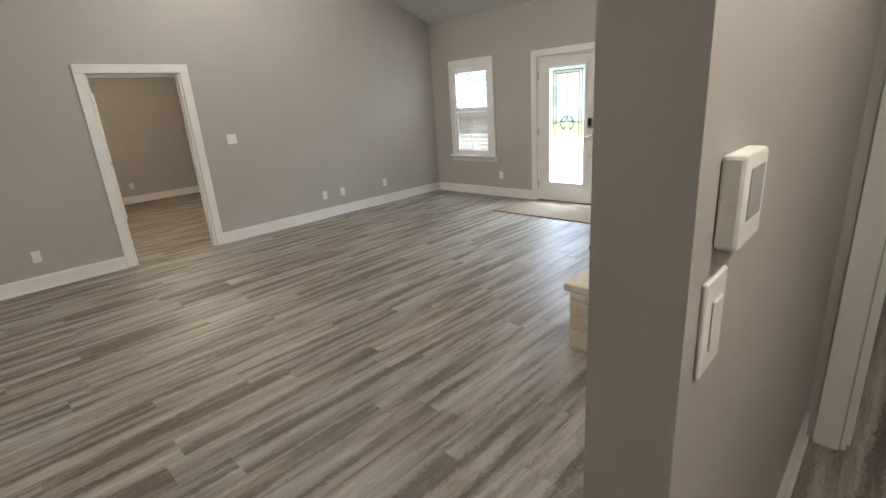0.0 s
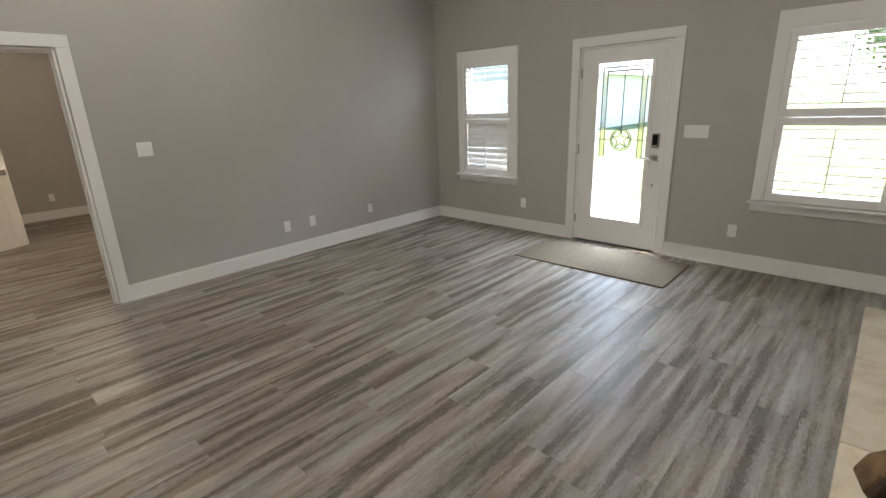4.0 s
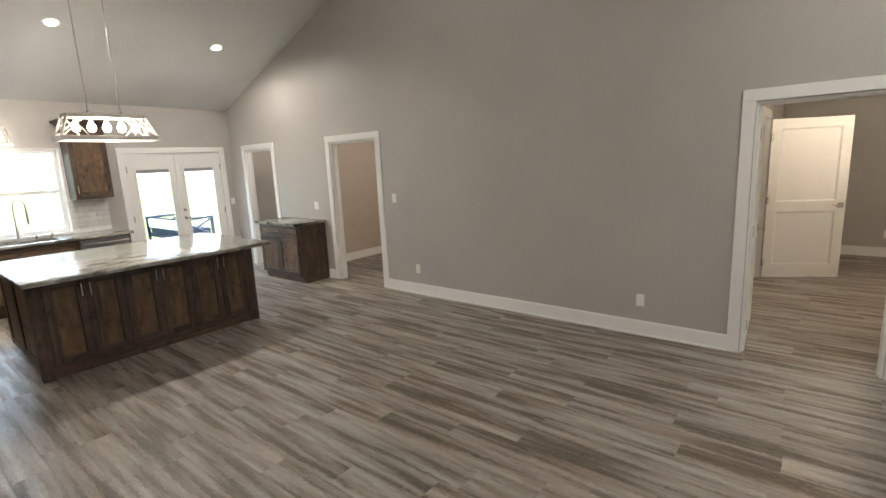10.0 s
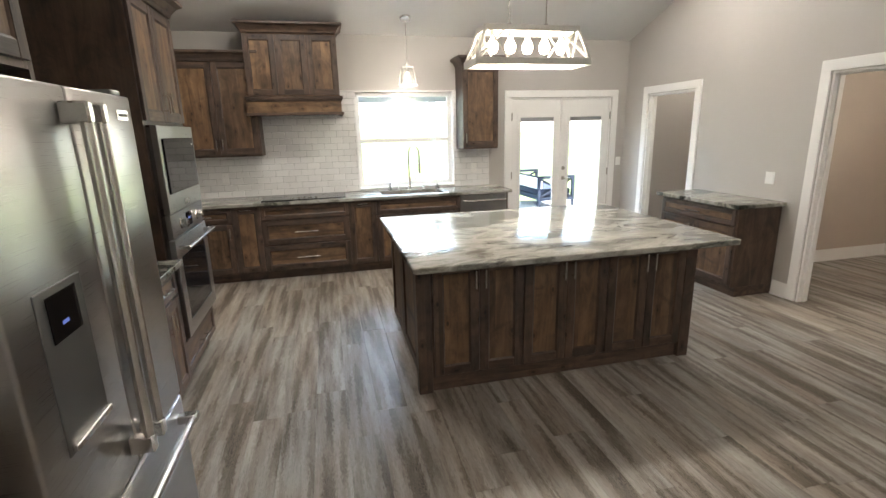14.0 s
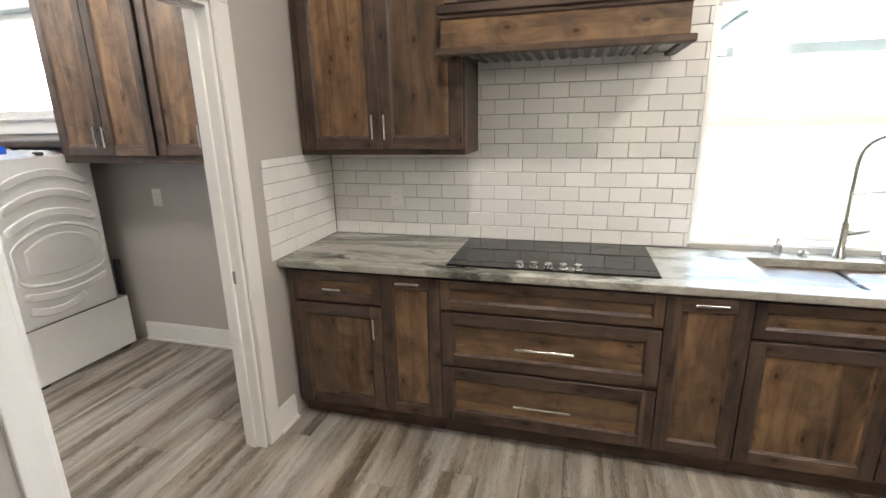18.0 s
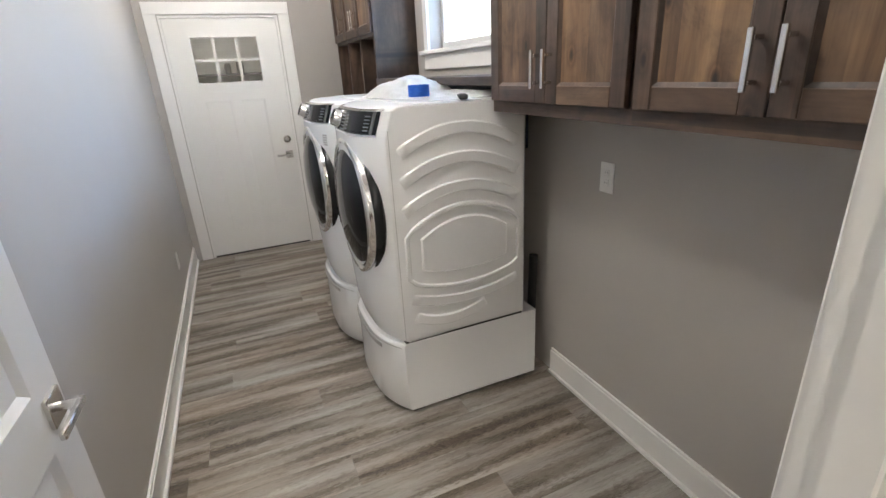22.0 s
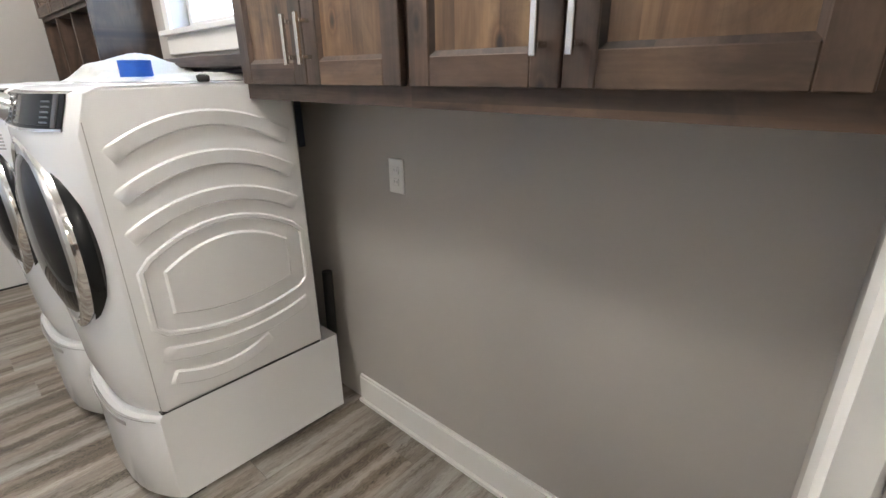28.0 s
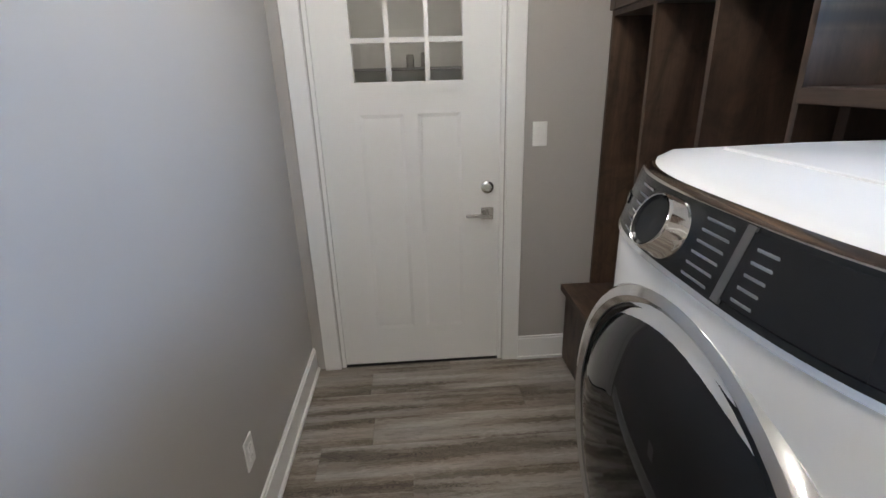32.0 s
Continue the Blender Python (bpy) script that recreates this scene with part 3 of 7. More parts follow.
# hall behind the fireplace wall
structure("wall_hall_end", boxes(*wall_boxes("y", -3.79, -3.79 + WT, -7.3, YH, 0, 2.45, [(-6.95, -6.09, 0, DH)])), M_WALL, "grey hall end wall with doorway")
structure("wall_hall_south", boxes((-8.2, -3.79, -7.3 - WT, -7.3, 0, 2.45), (-8.2, -8.2 + WT, -7.3, YS - WT, 0, 2.45)), M_WALL, "grey hall wall")
structure("ceiling_hall", boxes((-8.2, XH, -7.4, YS - WT - 0.001, 2.45, 2.55), (XH, 0.0, -7.4, YH - 0.001, 2.45, 2.55)), M_CEIL, "white hall ceiling")
structure("wall_side_room", boxes((-3.79, 0.16, -7.4 - WT, -7.4, 0, 2.45)), M_WALL, "grey side room wall")
# rooms behind the north wall
structure("wall_bedroom_east", boxes((-2.5, -2.5 + WT, WT, 5.0, 0, 2.6)), M_WALL, "grey bedroom wall")
structure("wall_bedroom_north", boxes((-5.1, -2.5 + WT, 5.0, 5.0 + WT, 0, 2.6)), M_WALL, "grey bedroom wall with outlet")
structure("wall_bedroom_west", boxes(*wall_boxes("y", -5.1 - WT, -5.1, WT, 5.0, 0, 2.6, [(1.95, 2.85, 0, DH)])), M_WALL, "grey bedroom wall with inner doorway")
for nm_, b_ in (("wall_bath_south", (-7.0, -5.1 - WT, 1.3, 1.3 + WT, 0, 2.6)), ("wall_bath_north", (-7.0, -5.1 - WT, 3.5, 3.5 + WT, 0, 2.6)), ("wall_bath_west", (-7.0 - WT, -7.0, 1.3, 3.6, 0, 2.6))):
    structure(nm_, boxes(b_), M_WALL, "grey wall of the room beyond the bedroom")
structure("ceiling_bedroom", boxes((-7.2, -2.4, WT, 5.1, 2.6, 2.7)), M_CEIL, "white bedroom ceiling")
structure("wall_pantry", boxes((-11.17 - WT, -11.17, WT, 2.54, 0, 2.6), (-11.17, -8.0, 2.54, 2.54 + WT, 0, 2.6), (-8.0, -8.0 + WT, WT, 2.54, 0, 2.6)), M_BEIGE, "beige back room walls")
structure("ceiling_pantry", boxes((-11.3, -7.9, WT, 2.6, 2.6, 2.7)), M_CEIL, "white back room ceiling")
structure("wall_closet", boxes((-13.0, -11.29, 1.35, 1.35 + WT, 0, 2.6), (-13.0 - WT, -13.0, WT, 1.4, 0, 2.6)), M_WALL, "grey closet walls")
structure("ceiling_closet", boxes((-13.1, -11.29, WT, 1.4, 2.6, 2.7)), M_CEIL, "white closet ceiling")
# garage beyond the laundry
structure("wall_garage", boxes((-13.0, -9.0, -14.2, -14.1, 0, 2.8), (-13.1, -13.0, -14.2, YE - WT, 0, 2.8), (-9.0, -8.9, -14.2, YE - WT, 0, 2.8)), M_SIDING, "white garage walls")
structure("ceiling_garage", boxes((-13.1, -8.9, -14.2, YE - WT, 2.8, 2.9)), M_CEIL, "white garage ceiling")


# ---- floors: planks are laid at the end ----
structure("ground", boxes((-400, 400, -400, 400, -0.6, -0.35)), M_GRASS, "green lawn stretching to the trees")
structure("slab", boxes((-13.2, 0.0, -14.2, 5.2, -0.34, -0.006)), M_SUB, "dark subfloor under the planks")
structure("porch_floor", boxes((0.16, 2.6, -6.5, 0.5, -0.34, -0.04)), M_CONC, "grey concrete front porch")
structure("patio_floor", boxes((-17.5, XK - 0.16, -5.4, 1.6, -0.34, -0.05)), M_CONC, "pale concrete back patio")
structure("floor_garage", boxes((-13.0, -9.0, -14.1, YE - WT, -0.005, -0.001)), M_CONC, "grey garage slab")


# ---- baseboards and casings ----
def baseboard(runs, label="white painted baseboard with shoe moulding"):
    """Runs of (axis, from, to, wall plane, side): side is the way out of the wall."""
    bm = bmesh.new()
    for axis, a, b, w, s in runs:
        for t, z0, z1 in ((0.015, 0.0, 0.128), (0.010, 0.128, 0.14), (0.027, 0.0, 0.016)):
            lo, hi = sorted((w, w + s * t))
            put_box(bm, *((a, b, lo, hi) if axis == "x" else (lo, hi, a, b)), z0, z1)
    bmesh.ops.recalc_face_normals(bm, faces=bm.faces)
    return structure("baseboard", bm, M_TRIM, label)


CW = 0.095
baseboard([("x", D1[1] + CW, 0, 0, -1), ("x", D2[1] + CW, D1[0] - CW, 0, -1), ("x", -10.43, D2[0] - CW, 0, -1)])
baseboard([("y", FD[1] + CW, -0.016, 0, -1), ("y", YS, FD[0] - CW, 0, -1)])
baseboard([("x", -12.42, LD[0] - CW, YS, 1), ("x", LD[1] + CW, -10.80, YS, 1), ("x", XH, -3.71, YS - 0.04, 1)])
baseboard([("y", YE, YS - WT - 0.02, XL, -1), ("x", XK, LE[0] - CW, YE, 1)])
baseboard([("y", -7.48, YS - WT, XK, 1), ("x", XK, LD[0] - CW, YS - WT, -1)])
baseboard([("x", XH, -3.79, YH, -1), ("y", -7.4, YH, 0, -1)])
baseboard([("x", -5.1, -2.5, 5.0, -1), ("y", 2.95, 5.0, -5.1, 1), ("y", WT, 1.85, -5.1, 1), ("y", WT, 5.0, -2.5, -1)])
baseboard([("y", WT, 2.54, -11.17, 1), ("x", -11.17, -8.0, 2.54, -1), ("x", -13.0, -11.29, 1.35, -1)])


def casing(name, axis, a, b, top, plane, side, label, sill=False, jamb=WT, jambside=None):
    """Door trim: two legs and a head, with the jamb lining of the opening."""
    t = 0.019
    lo, hi = sorted((plane, plane + side * t))
    def bx(p, q, z0, z1, l=lo, h=hi):
        return (p, q, l, h, z0, z1) if axis == "x" else (l, h, p, q, z0, z1)
    ob = thing(name, label, "door casing", kind="structure")
    part("casing_leg", boxes(bx(a - CW, a - 0.006, 0, top + 0.006), bevel=0.003), M_TRIM, ob)
    part("casing_leg", boxes(bx(b + 0.006, b + CW, 0, top + 0.006), bevel=0.003), M_TRIM, ob)
    part("casing_head", boxes(bx(a - CW, b + CW, top + 0.006, top + CW), bevel=0.003), M_TRIM, ob)
    jl, jh = sorted((plane, plane - side * jamb))
    part("jamb", boxes(bx(a, a + 0.018, 0, top, jl, jh), bx(b - 0.018, b, 0, top, jl, jh), bx(a + 0.018, b - 0.018, top - 0.018, top, jl, jh)), M_TRIM, ob)
    ml, mh = sorted((plane - side * 0.05, plane - side * 0.085))
    part("stop", boxes(bx(a + 0.018, a + 0.029, 0, top - 0.018, ml, mh), bx(b - 0.029, b - 0.018, 0, top - 0.018, ml, mh), bx(a + 0.029, b - 0.029, top - 0.029, top - 0.018, ml, mh)), M_TRIM, ob)
    return ob


for nm, d in (("door_casing_1", D1), ("door_casing_2", D2), ("door_casing_3", D3)):
    casing(nm, "x", d[0], d[1], DH, 0, -1, "white painted doorway trim in grey wall")
casing("door_casing_4", "y", FD[0], FD[1], DH, 0, -1, "white painted front door trim", jamb=0.16)
casing("door_casing_5", "y", FR[0], FR[1], DH, XK, 1, "white painted patio door trim", jamb=0.16)
casing("door_casing_6", "x", LD[0], LD[1], DH, YS, 1, "white painted laundry doorway trim")
casing("door_casing_7", "x", LE[0], LE[1], DH, YE, 1, "white painted garage door trim")
casing("door_casing_8", "y", -6.95, -6.09, DH, -3.79, -1, "white painted hall doorway trim")
casing("door_casing_9", "y", 1.95, 2.85, DH, -5.1, 1, "white painted bedroom inner doorway trim")
# casing on the laundry side of its doorway
lc = thing("door_casing_10", "white painted laundry doorway trim, inner side", "door casing", kind="structure")
part("casing_leg", boxes((LD[0] - CW, LD[0] - 0.006, YS - WT - 0.019, YS - WT, 0, DH + CW), bevel=0.003), M_TRIM, lc)
part("casing_head", boxes((LD[0], LD[1] + 0.05, YS - WT - 0.019, YS - WT, DH, DH + CW), bevel=0.003), M_TRIM, lc)
part("strike_plate", boxes((LD[0] + 0.018, LD[0] + 0.0205, YS - 0.08, YS - 0.035, 0.87, 0.93), bevel=0.001), M_HINGE, lc, "nickel strike plate")
part("strike_hole", boxes((LD[0] + 0.0206, LD[0] + 0.0215, YS - 0.068, YS - 0.05, 0.888, 0.912)), M_RUBBER, lc)

# ---- doors ----
def lever(parent, x, z, y, out, toward):
    """Square rose and a straight lever, on the face at y that looks along out."""
    h = part("lever_handle", merge(boxes((x - 0.033, x + 0.033, *sorted((y, y + out * 0.010)), z - 0.033, z + 0.033), bevel=0.002),
                                   tube([(x, y, z), (x, y + out * 0.052, z)], 0.010),
                                   boxes((*sorted((x - toward * 0.012, x + toward * 0.115)), *sorted((y + out * 0.044, y + out * 0.056)), z - 0.009, z + 0.009), bevel=0.003)), M_CHROME, parent, "satin nickel lever", True)
    return h


def panel_leaf(w, h, t, holes, sink=0.011):
    """A door leaf from x=0 to w, y=0 to t, with recessed raised-edge panels (x0, x1, z0, z1)."""
    bm = bmesh.new()
    xs = sorted({0.0, w, *[v for a in holes for v in a[:2]]})
    zs = sorted({0.0, h, *[v for a in holes for v in a[2:]]})
    for xa, xb in zip(xs, xs[1:]):
        for za, zb in zip(zs, zs[1:]):
            inside = any(a <= xa + 1e-6 and xb <= b + 1e-6 and c <= za + 1e-6 and zb <= d + 1e-6 for a, b, c, d in holes)
            if not inside:
                put_box(bm, xa, xb, 0, t, za, zb)
    bmesh.ops.remove_doubles(bm, verts=bm.verts, dist=1e-5)
    for a, b, c, d in holes:
        for s, y in ((1, 0.0), (-1, t)):
            q = 0.018
            o = [(a, c), (b, c), (b, d), (a, d)]
            i = [(a + q, c + q), (b - q, c + q), (b - q, d - q), (a + q, d - q)]
            vo = [bm.verts.new((p[0], y, p[1])) for p in o]
            vi = [bm.verts.new((p[0], y + s * sink, p[1])) for p in i]
            for k in range(4):
                bm.faces.new((vo[k], vo[(k + 1) % 4], vi[(k + 1) % 4], vi[k]))
            bm.faces.new(vi)
    bmesh.ops.recalc_face_normals(bm, faces=bm.faces)
    return bm


def hinges(parent, x, y, h, side=1):
    for z in (0.2, h * 0.5, h - 0.22):
        part("hinge", merge(tube([(x, y, z - 0.045), (x, y, z + 0.045)], 0.007, 8), boxes((x - 0.002, x + 0.030, y + 0.004, y + 0.006, z - 0.044, z + 0.044))), M_HINGE, parent, "aged nickel hinge", True)


def interior_door(name, label, hinge, turn, w=0.89, h=2.02, lever_side=1):
    """A two panel white door: hinge at x=0, leaf along +x, y up to its thickness."""
    d = thing(name, label, "door", Matrix.Translation(hinge) @ Matrix.Rotation(radians(turn), 4, "Z"))
    d["kind"] = "structure"
    part("leaf", panel_leaf(w, h, 0.035, [(0.11, w - 0.11, 0.17, 0.86), (0.11, w - 0.11, 0.99, h - 0.12)]), M_DOOR, d)
    hinges(d, -0.006, -0.004, h)
    lever(d, w - 0.06, 0.93, 0.0, -1, -1)
    lever(d, w - 0.06, 0.93, 0.035, 1, -1)
    return d


interior_door("door_1", "white two-panel bedroom door standing wide open", (D1[0] + 0.02, WT + 0.012, 0.008), 93)
interior_door("door_2", "white two-panel door half open in the bedroom", (-5.06, 2.84, 0.008), 28)
interior_door("door_3", "white two-panel laundry door swung open against the wall", (LD[1] - 0.012, YS - WT - 0.012, 0.008), -91.5, 0.89)
interior_door("door_4", "white two-panel hall door swung open", (-3.79 + WT + 0.012, -6.11, 0.008), 4, 0.82)

# front door: full glass with leaded border and a star
fd = thing("front_door", "white front door with leaded star glass", "door", kind="structure")
def y_leaf(y0, y1, z0, z1, x0, x1, hole):
    a, b, c, d = hole
    return boxes((x0, x1, y0, a, z0, z1), (x0, x1, b, y1, z0, z1), (x0, x1, a, b, z0, c), (x0, x1, a, b, d, z1))
part("leaf", y_leaf(FD[0] + 0.02, FD[1] - 0.02, 0.012, DH - 0.02, 0.015, 0.06, (-2.874, -2.301, 0.27, 1.90)), M_DOOR, fd)
part("glass_frame", y_leaf(-2.889, -2.286, 0.255, 1.915, 0.003, 0.0145, (-2.854, -2.321, 0.29, 1.88)), M_DOOR, fd)
gp = part("glass_pane", boxes((0.034, 0.040, -2.873, -2.301, 0.2705, 1.8995)), M_GLASS, fd, "clear glass")
gp.visible_shadow = False
came = bmesh.new()
def bar(y0, z0, y1, z1, r=0.0038):
    d = Vector((0, y1 - y0, z1 - z0)); n = Vector((0, -d.z, d.y)).normalized() * r
    vs = []
    for x in (0.026, 0.034):
        for s, e in ((-1, 0), (1, 0), (1, 1), (-1, 1)):
            p = Vector((x, y0, z0)) + d * e + n * s
            vs.append(came.verts.new(p))
    for f in ((0, 1, 2, 3), (7, 6, 5, 4), (0, 4, 5, 1), (1, 5, 6, 2), (2, 6, 7, 3), (3, 7, 4, 0)):
        came.faces.new([vs[i] for i in f])
YC, ZC = -2.587, 1.13
for off, z1 in ((0.225, 1.84), (0.175, 1.80)):
    bar(YC - off, 0.95, YC - off, z1); bar(YC + off, 0.95, YC + off, z1); bar(YC - off, z1, YC + off, z1, 0.006)
bar(YC, 1.24, YC, 1.80); bar(YC - 0.27, ZC, YC - 0.11, ZC); bar(YC + 0.11, ZC, YC + 0.27, ZC)
for k in range(24):
    a0, a1 = k * math.tau / 24, (k + 1) * math.tau / 24
    for r in (0.11, 0.092):
        bar(YC + r * math.cos(a0), ZC + r * math.sin(a0), YC + r * math.cos(a1), ZC + r * math.sin(a1), 0.0048)
for k in range(10):
    r0, r1 = (0.09, 0.036) if k % 2 == 0 else (0.036, 0.09)
    a0, a1 = math.pi / 2 + k * math.tau / 10, math.pi / 2 + (k + 1) * math.tau / 10
    bar(YC + r0 * math.cos(a0), ZC + r0 * math.sin(a0), YC + r1 * math.cos(a1), ZC + r1 * math.sin(a1), 0.0048)
bmesh.ops.recalc_face_normals(came, faces=came.faces)
part("lead_came", came, M_CAME, fd, "dark lead came in a star pattern")
part("bevelled_border", boxes((0.0405, 0.044, YC - 0.225, YC - 0.175, 0.95, 1.84), (0.0405, 0.044, YC + 0.175, YC + 0.225, 0.95, 1.84), (0.0405, 0.044, YC - 0.175, YC + 0.175, 1.80, 1.84)), M_FROST, fd).visible_shadow = False
part("keypad_lock", boxes((-0.012, 0.015, -2.984, -2.914, 1.06, 1.20), bevel=0.006), M_HINGE, fd, "dark keypad lock")
part("keypad", boxes((-0.0135, -0.0122, -2.974, -2.924, 1.09, 1.19)), M_BLACK, fd)
part("lever_handle", merge(boxes((-0.008, 0.015, -2.984, -2.914, 0.93, 0.99), bevel=0.003), boxes((-0.052, -0.008, -2.959, -2.939, 0.95, 0.97)), boxes((-0.056, -0.044, -2.959, -2.829, 0.951, 0.969), bevel=0.003)), M_CHROME, fd)
part("latch", boxes((0.011, 0.015, -2.959, -2.939, 0.68, 0.70)), M_HINGE, fd)
for z in (0.25, 1.02, 1.80):
    part("hinge", tube([(0.006, FD[1] - 0.014, z - 0.05), (0.006, FD[1] - 0.014, z + 0.05)], 0.008, 8), M_HINGE, fd)
part("threshold", boxes((0.0, 0.16, FD[0], FD[1], -0.005, 0.010)), M_RUBBER, fd)

# patio doors: a pair with one glass each and rolled up blinds
pd = thing("patio_doors", "white double patio doors with full glass", "door", kind="structure")
for y0, y1 in ((FR[0] + 0.02, -0.987), (-0.983, FR[1] - 0.02)):
    c = (y0 + y1) / 2
    hole = (c - 0.262, c + 0.262, 0.27, 1.81)
    lf = part("leaf", y_leaf(y0, y1, 0.012, DH - 0.02, XK - 0.05, XK - 0.01, hole), M_DOOR, pd)
    part("glass_frame", y_leaf(c - 0.285, c + 0.285, 0.245, 1.835, XK - 0.0095, XK + 0.002, (c - 0.245, c + 0.245, 0.29, 1.79)), M_DOOR, pd)
    g = part("glass_pane", boxes((XK - 0.033, XK - 0.027, c - 0.2615, c + 0.2615, 0.2705, 1.8095)), M_GLASS, pd)
    g.visible_shadow = False
    part("rolled_blind", boxes((XK - 0.0265, XK - 0.012, c - 0.255, c + 0.255, 1.735, 1.80), bevel=0.004), M_GREYPAINT, pd, "grey raised blind")
part("astragal", boxes((XK - 0.012, XK + 0.006, -1.003, -0.967, 0.012, DH - 0.02), bevel=0.002), M_DOOR, pd)
for z in (0.95, 1.09):
    part("lock", merge(lathe([(0.0, 0.0), (0.028, 0.0), (0.026, 0.014), (0.0, 0.016)], 20, Matrix.Translation((XK - 0.01, -0.94, z)) @ Matrix.Rotation(radians(90), 4, "Y"))), M_HINGE, pd, "nickel lock", True)
part("lever_handle", boxes((XK + 0.03, XK + 0.042, -0.955, -0.835, 0.94, 0.958), (XK, XK + 0.03, -0.95, -0.93, 0.942, 0.958), bevel=0.003), M_CHROME, pd)
for z in (0.25, 1.02, 1.80):
    for y in (FR[0] + 0.012, FR[1] - 0.012):
        part("hinge", tube([(XK + 0.004, y, z - 0.05), (XK + 0.004, y, z + 0.05)], 0.008, 8), M_HINGE, pd)
part("threshold", boxes((XK - 0.16, XK, FR[0], FR[1], -0.005, 0.010)), M_RUBBER, pd)

# garage door of the laundry: six lights over two panels
gd = thing("garage_entry_door", "white door with six-light window beside laundry cabinets", "door", kind="structure")
gx0, gx1 = LE[0] + 0.02, LE[1] - 0.02
gm = pose(gx1, YE - 0.012, 0.012, 0, 0, 180)
W_, H_ = gx1 - gx0, DH - 0.032
lw = (W_ / 2 - 0.27, W_ / 2 + 0.27, 1.50, 1.885)
leaf = part("leaf", panel_leaf(W_, H_, 0.04, [(0.19, 0.40, 0.22, 1.37), (W_ - 0.40, W_ - 0.19, 0.22, 1.37), lw], 0.005), M_DOOR, gd, at=gm)
# the window opening is cut by replacing its sunk panel
bm = bmesh.new(); bm.from_mesh(leaf.data)
kill = [f for f in bm.faces if all(lw[0] - 0.001 < v.co.x < lw[1] + 0.001 and lw[2] - 0.001 < v.co.z < lw[3] + 0.001 for v in f.verts) and abs(f.normal.y) > 0.3]
bmesh.ops.delete(bm, geom=kill, context="FACES")
bm.to_mesh(leaf.data); bm.free()
fr_items = [(lw[0] - 0.025, lw[0] + 0.016, -0.010, 0.050, lw[2] - 0.025, lw[3] + 0.025), (lw[1] - 0.016, lw[1] + 0.025, -0.010, 0.050, lw[2] - 0.025, lw[3] + 0.025),
            (lw[0] + 0.016, lw[1] - 0.016, -0.010, 0.050, lw[2] - 0.025, lw[2] + 0.016), (lw[0] + 0.016, lw[1] - 0.016, -0.010, 0.050, lw[3] - 0.016, lw[3] + 0.025)]
wf = part("window_frame", boxes(*fr_items), M_DOOR, gd, at=gm)
cx = (lw[1] - lw[0]) / 3
part("muntin", boxes((lw[0] + cx - 0.011, lw[0] + cx + 0.011, -0.004, 0.044, lw[2] + 0.016, lw[3] - 0.016), (lw[1] - cx - 0.011, lw[1] - cx + 0.011, -0.004, 0.044, lw[2] + 0.016, lw[3] - 0.016),
                     (lw[0] + 0.016, lw[1] - 0.016, -0.0045, 0.0445, (lw[2] + lw[3]) / 2 - 0.011, (lw[2] + lw[3]) / 2 + 0.011)), M_DOOR, gd, at=gm)
part("glass_pane", boxes((lw[0], lw[1], 0.018, 0.022, lw[2], lw[3])), M_GLASS, gd, at=gm).visible_shadow = False
lv = W_ - 0.062
part("lever_handle", merge(boxes((lv - 0.032, lv + 0.032, -0.010, 0.0, 0.83, 0.894), bevel=0.002), tube([(lv, 0, 0.862), (lv, -0.05, 0.862)], 0.010), boxes((lv - 0.115, lv + 0.012, -0.056, -0.044, 0.853, 0.871), bevel=0.003)), M_CHROME, gd, "satin nickel lever", True, gm)
part("deadbolt", lathe([(0.0, 0.026), (0.018, 0.026), (0.022, 0.016), (0.032, 0.012), (0.033, 0.0), (0.0, 0.0)], 24, Matrix.Translation((lv, 0, 1.0)) @ Matrix.Rotation(radians(90), 4, "X")), M_CHROME, gd, "round nickel deadbolt", True, gm)
for z in (0.22, 1.0, 1.8):
    part("hinge", tube([(-0.012, -0.004, z - 0.05), (-0.012, -0.004, z + 0.05)], 0.008, 8), M_HINGE, gd, at=gm)
part("door_sweep", boxes((0.0, W_, -0.004, 0.042, -0.012, -0.001)), M_RUBBER, gd, "black rubber sweep", at=gm)

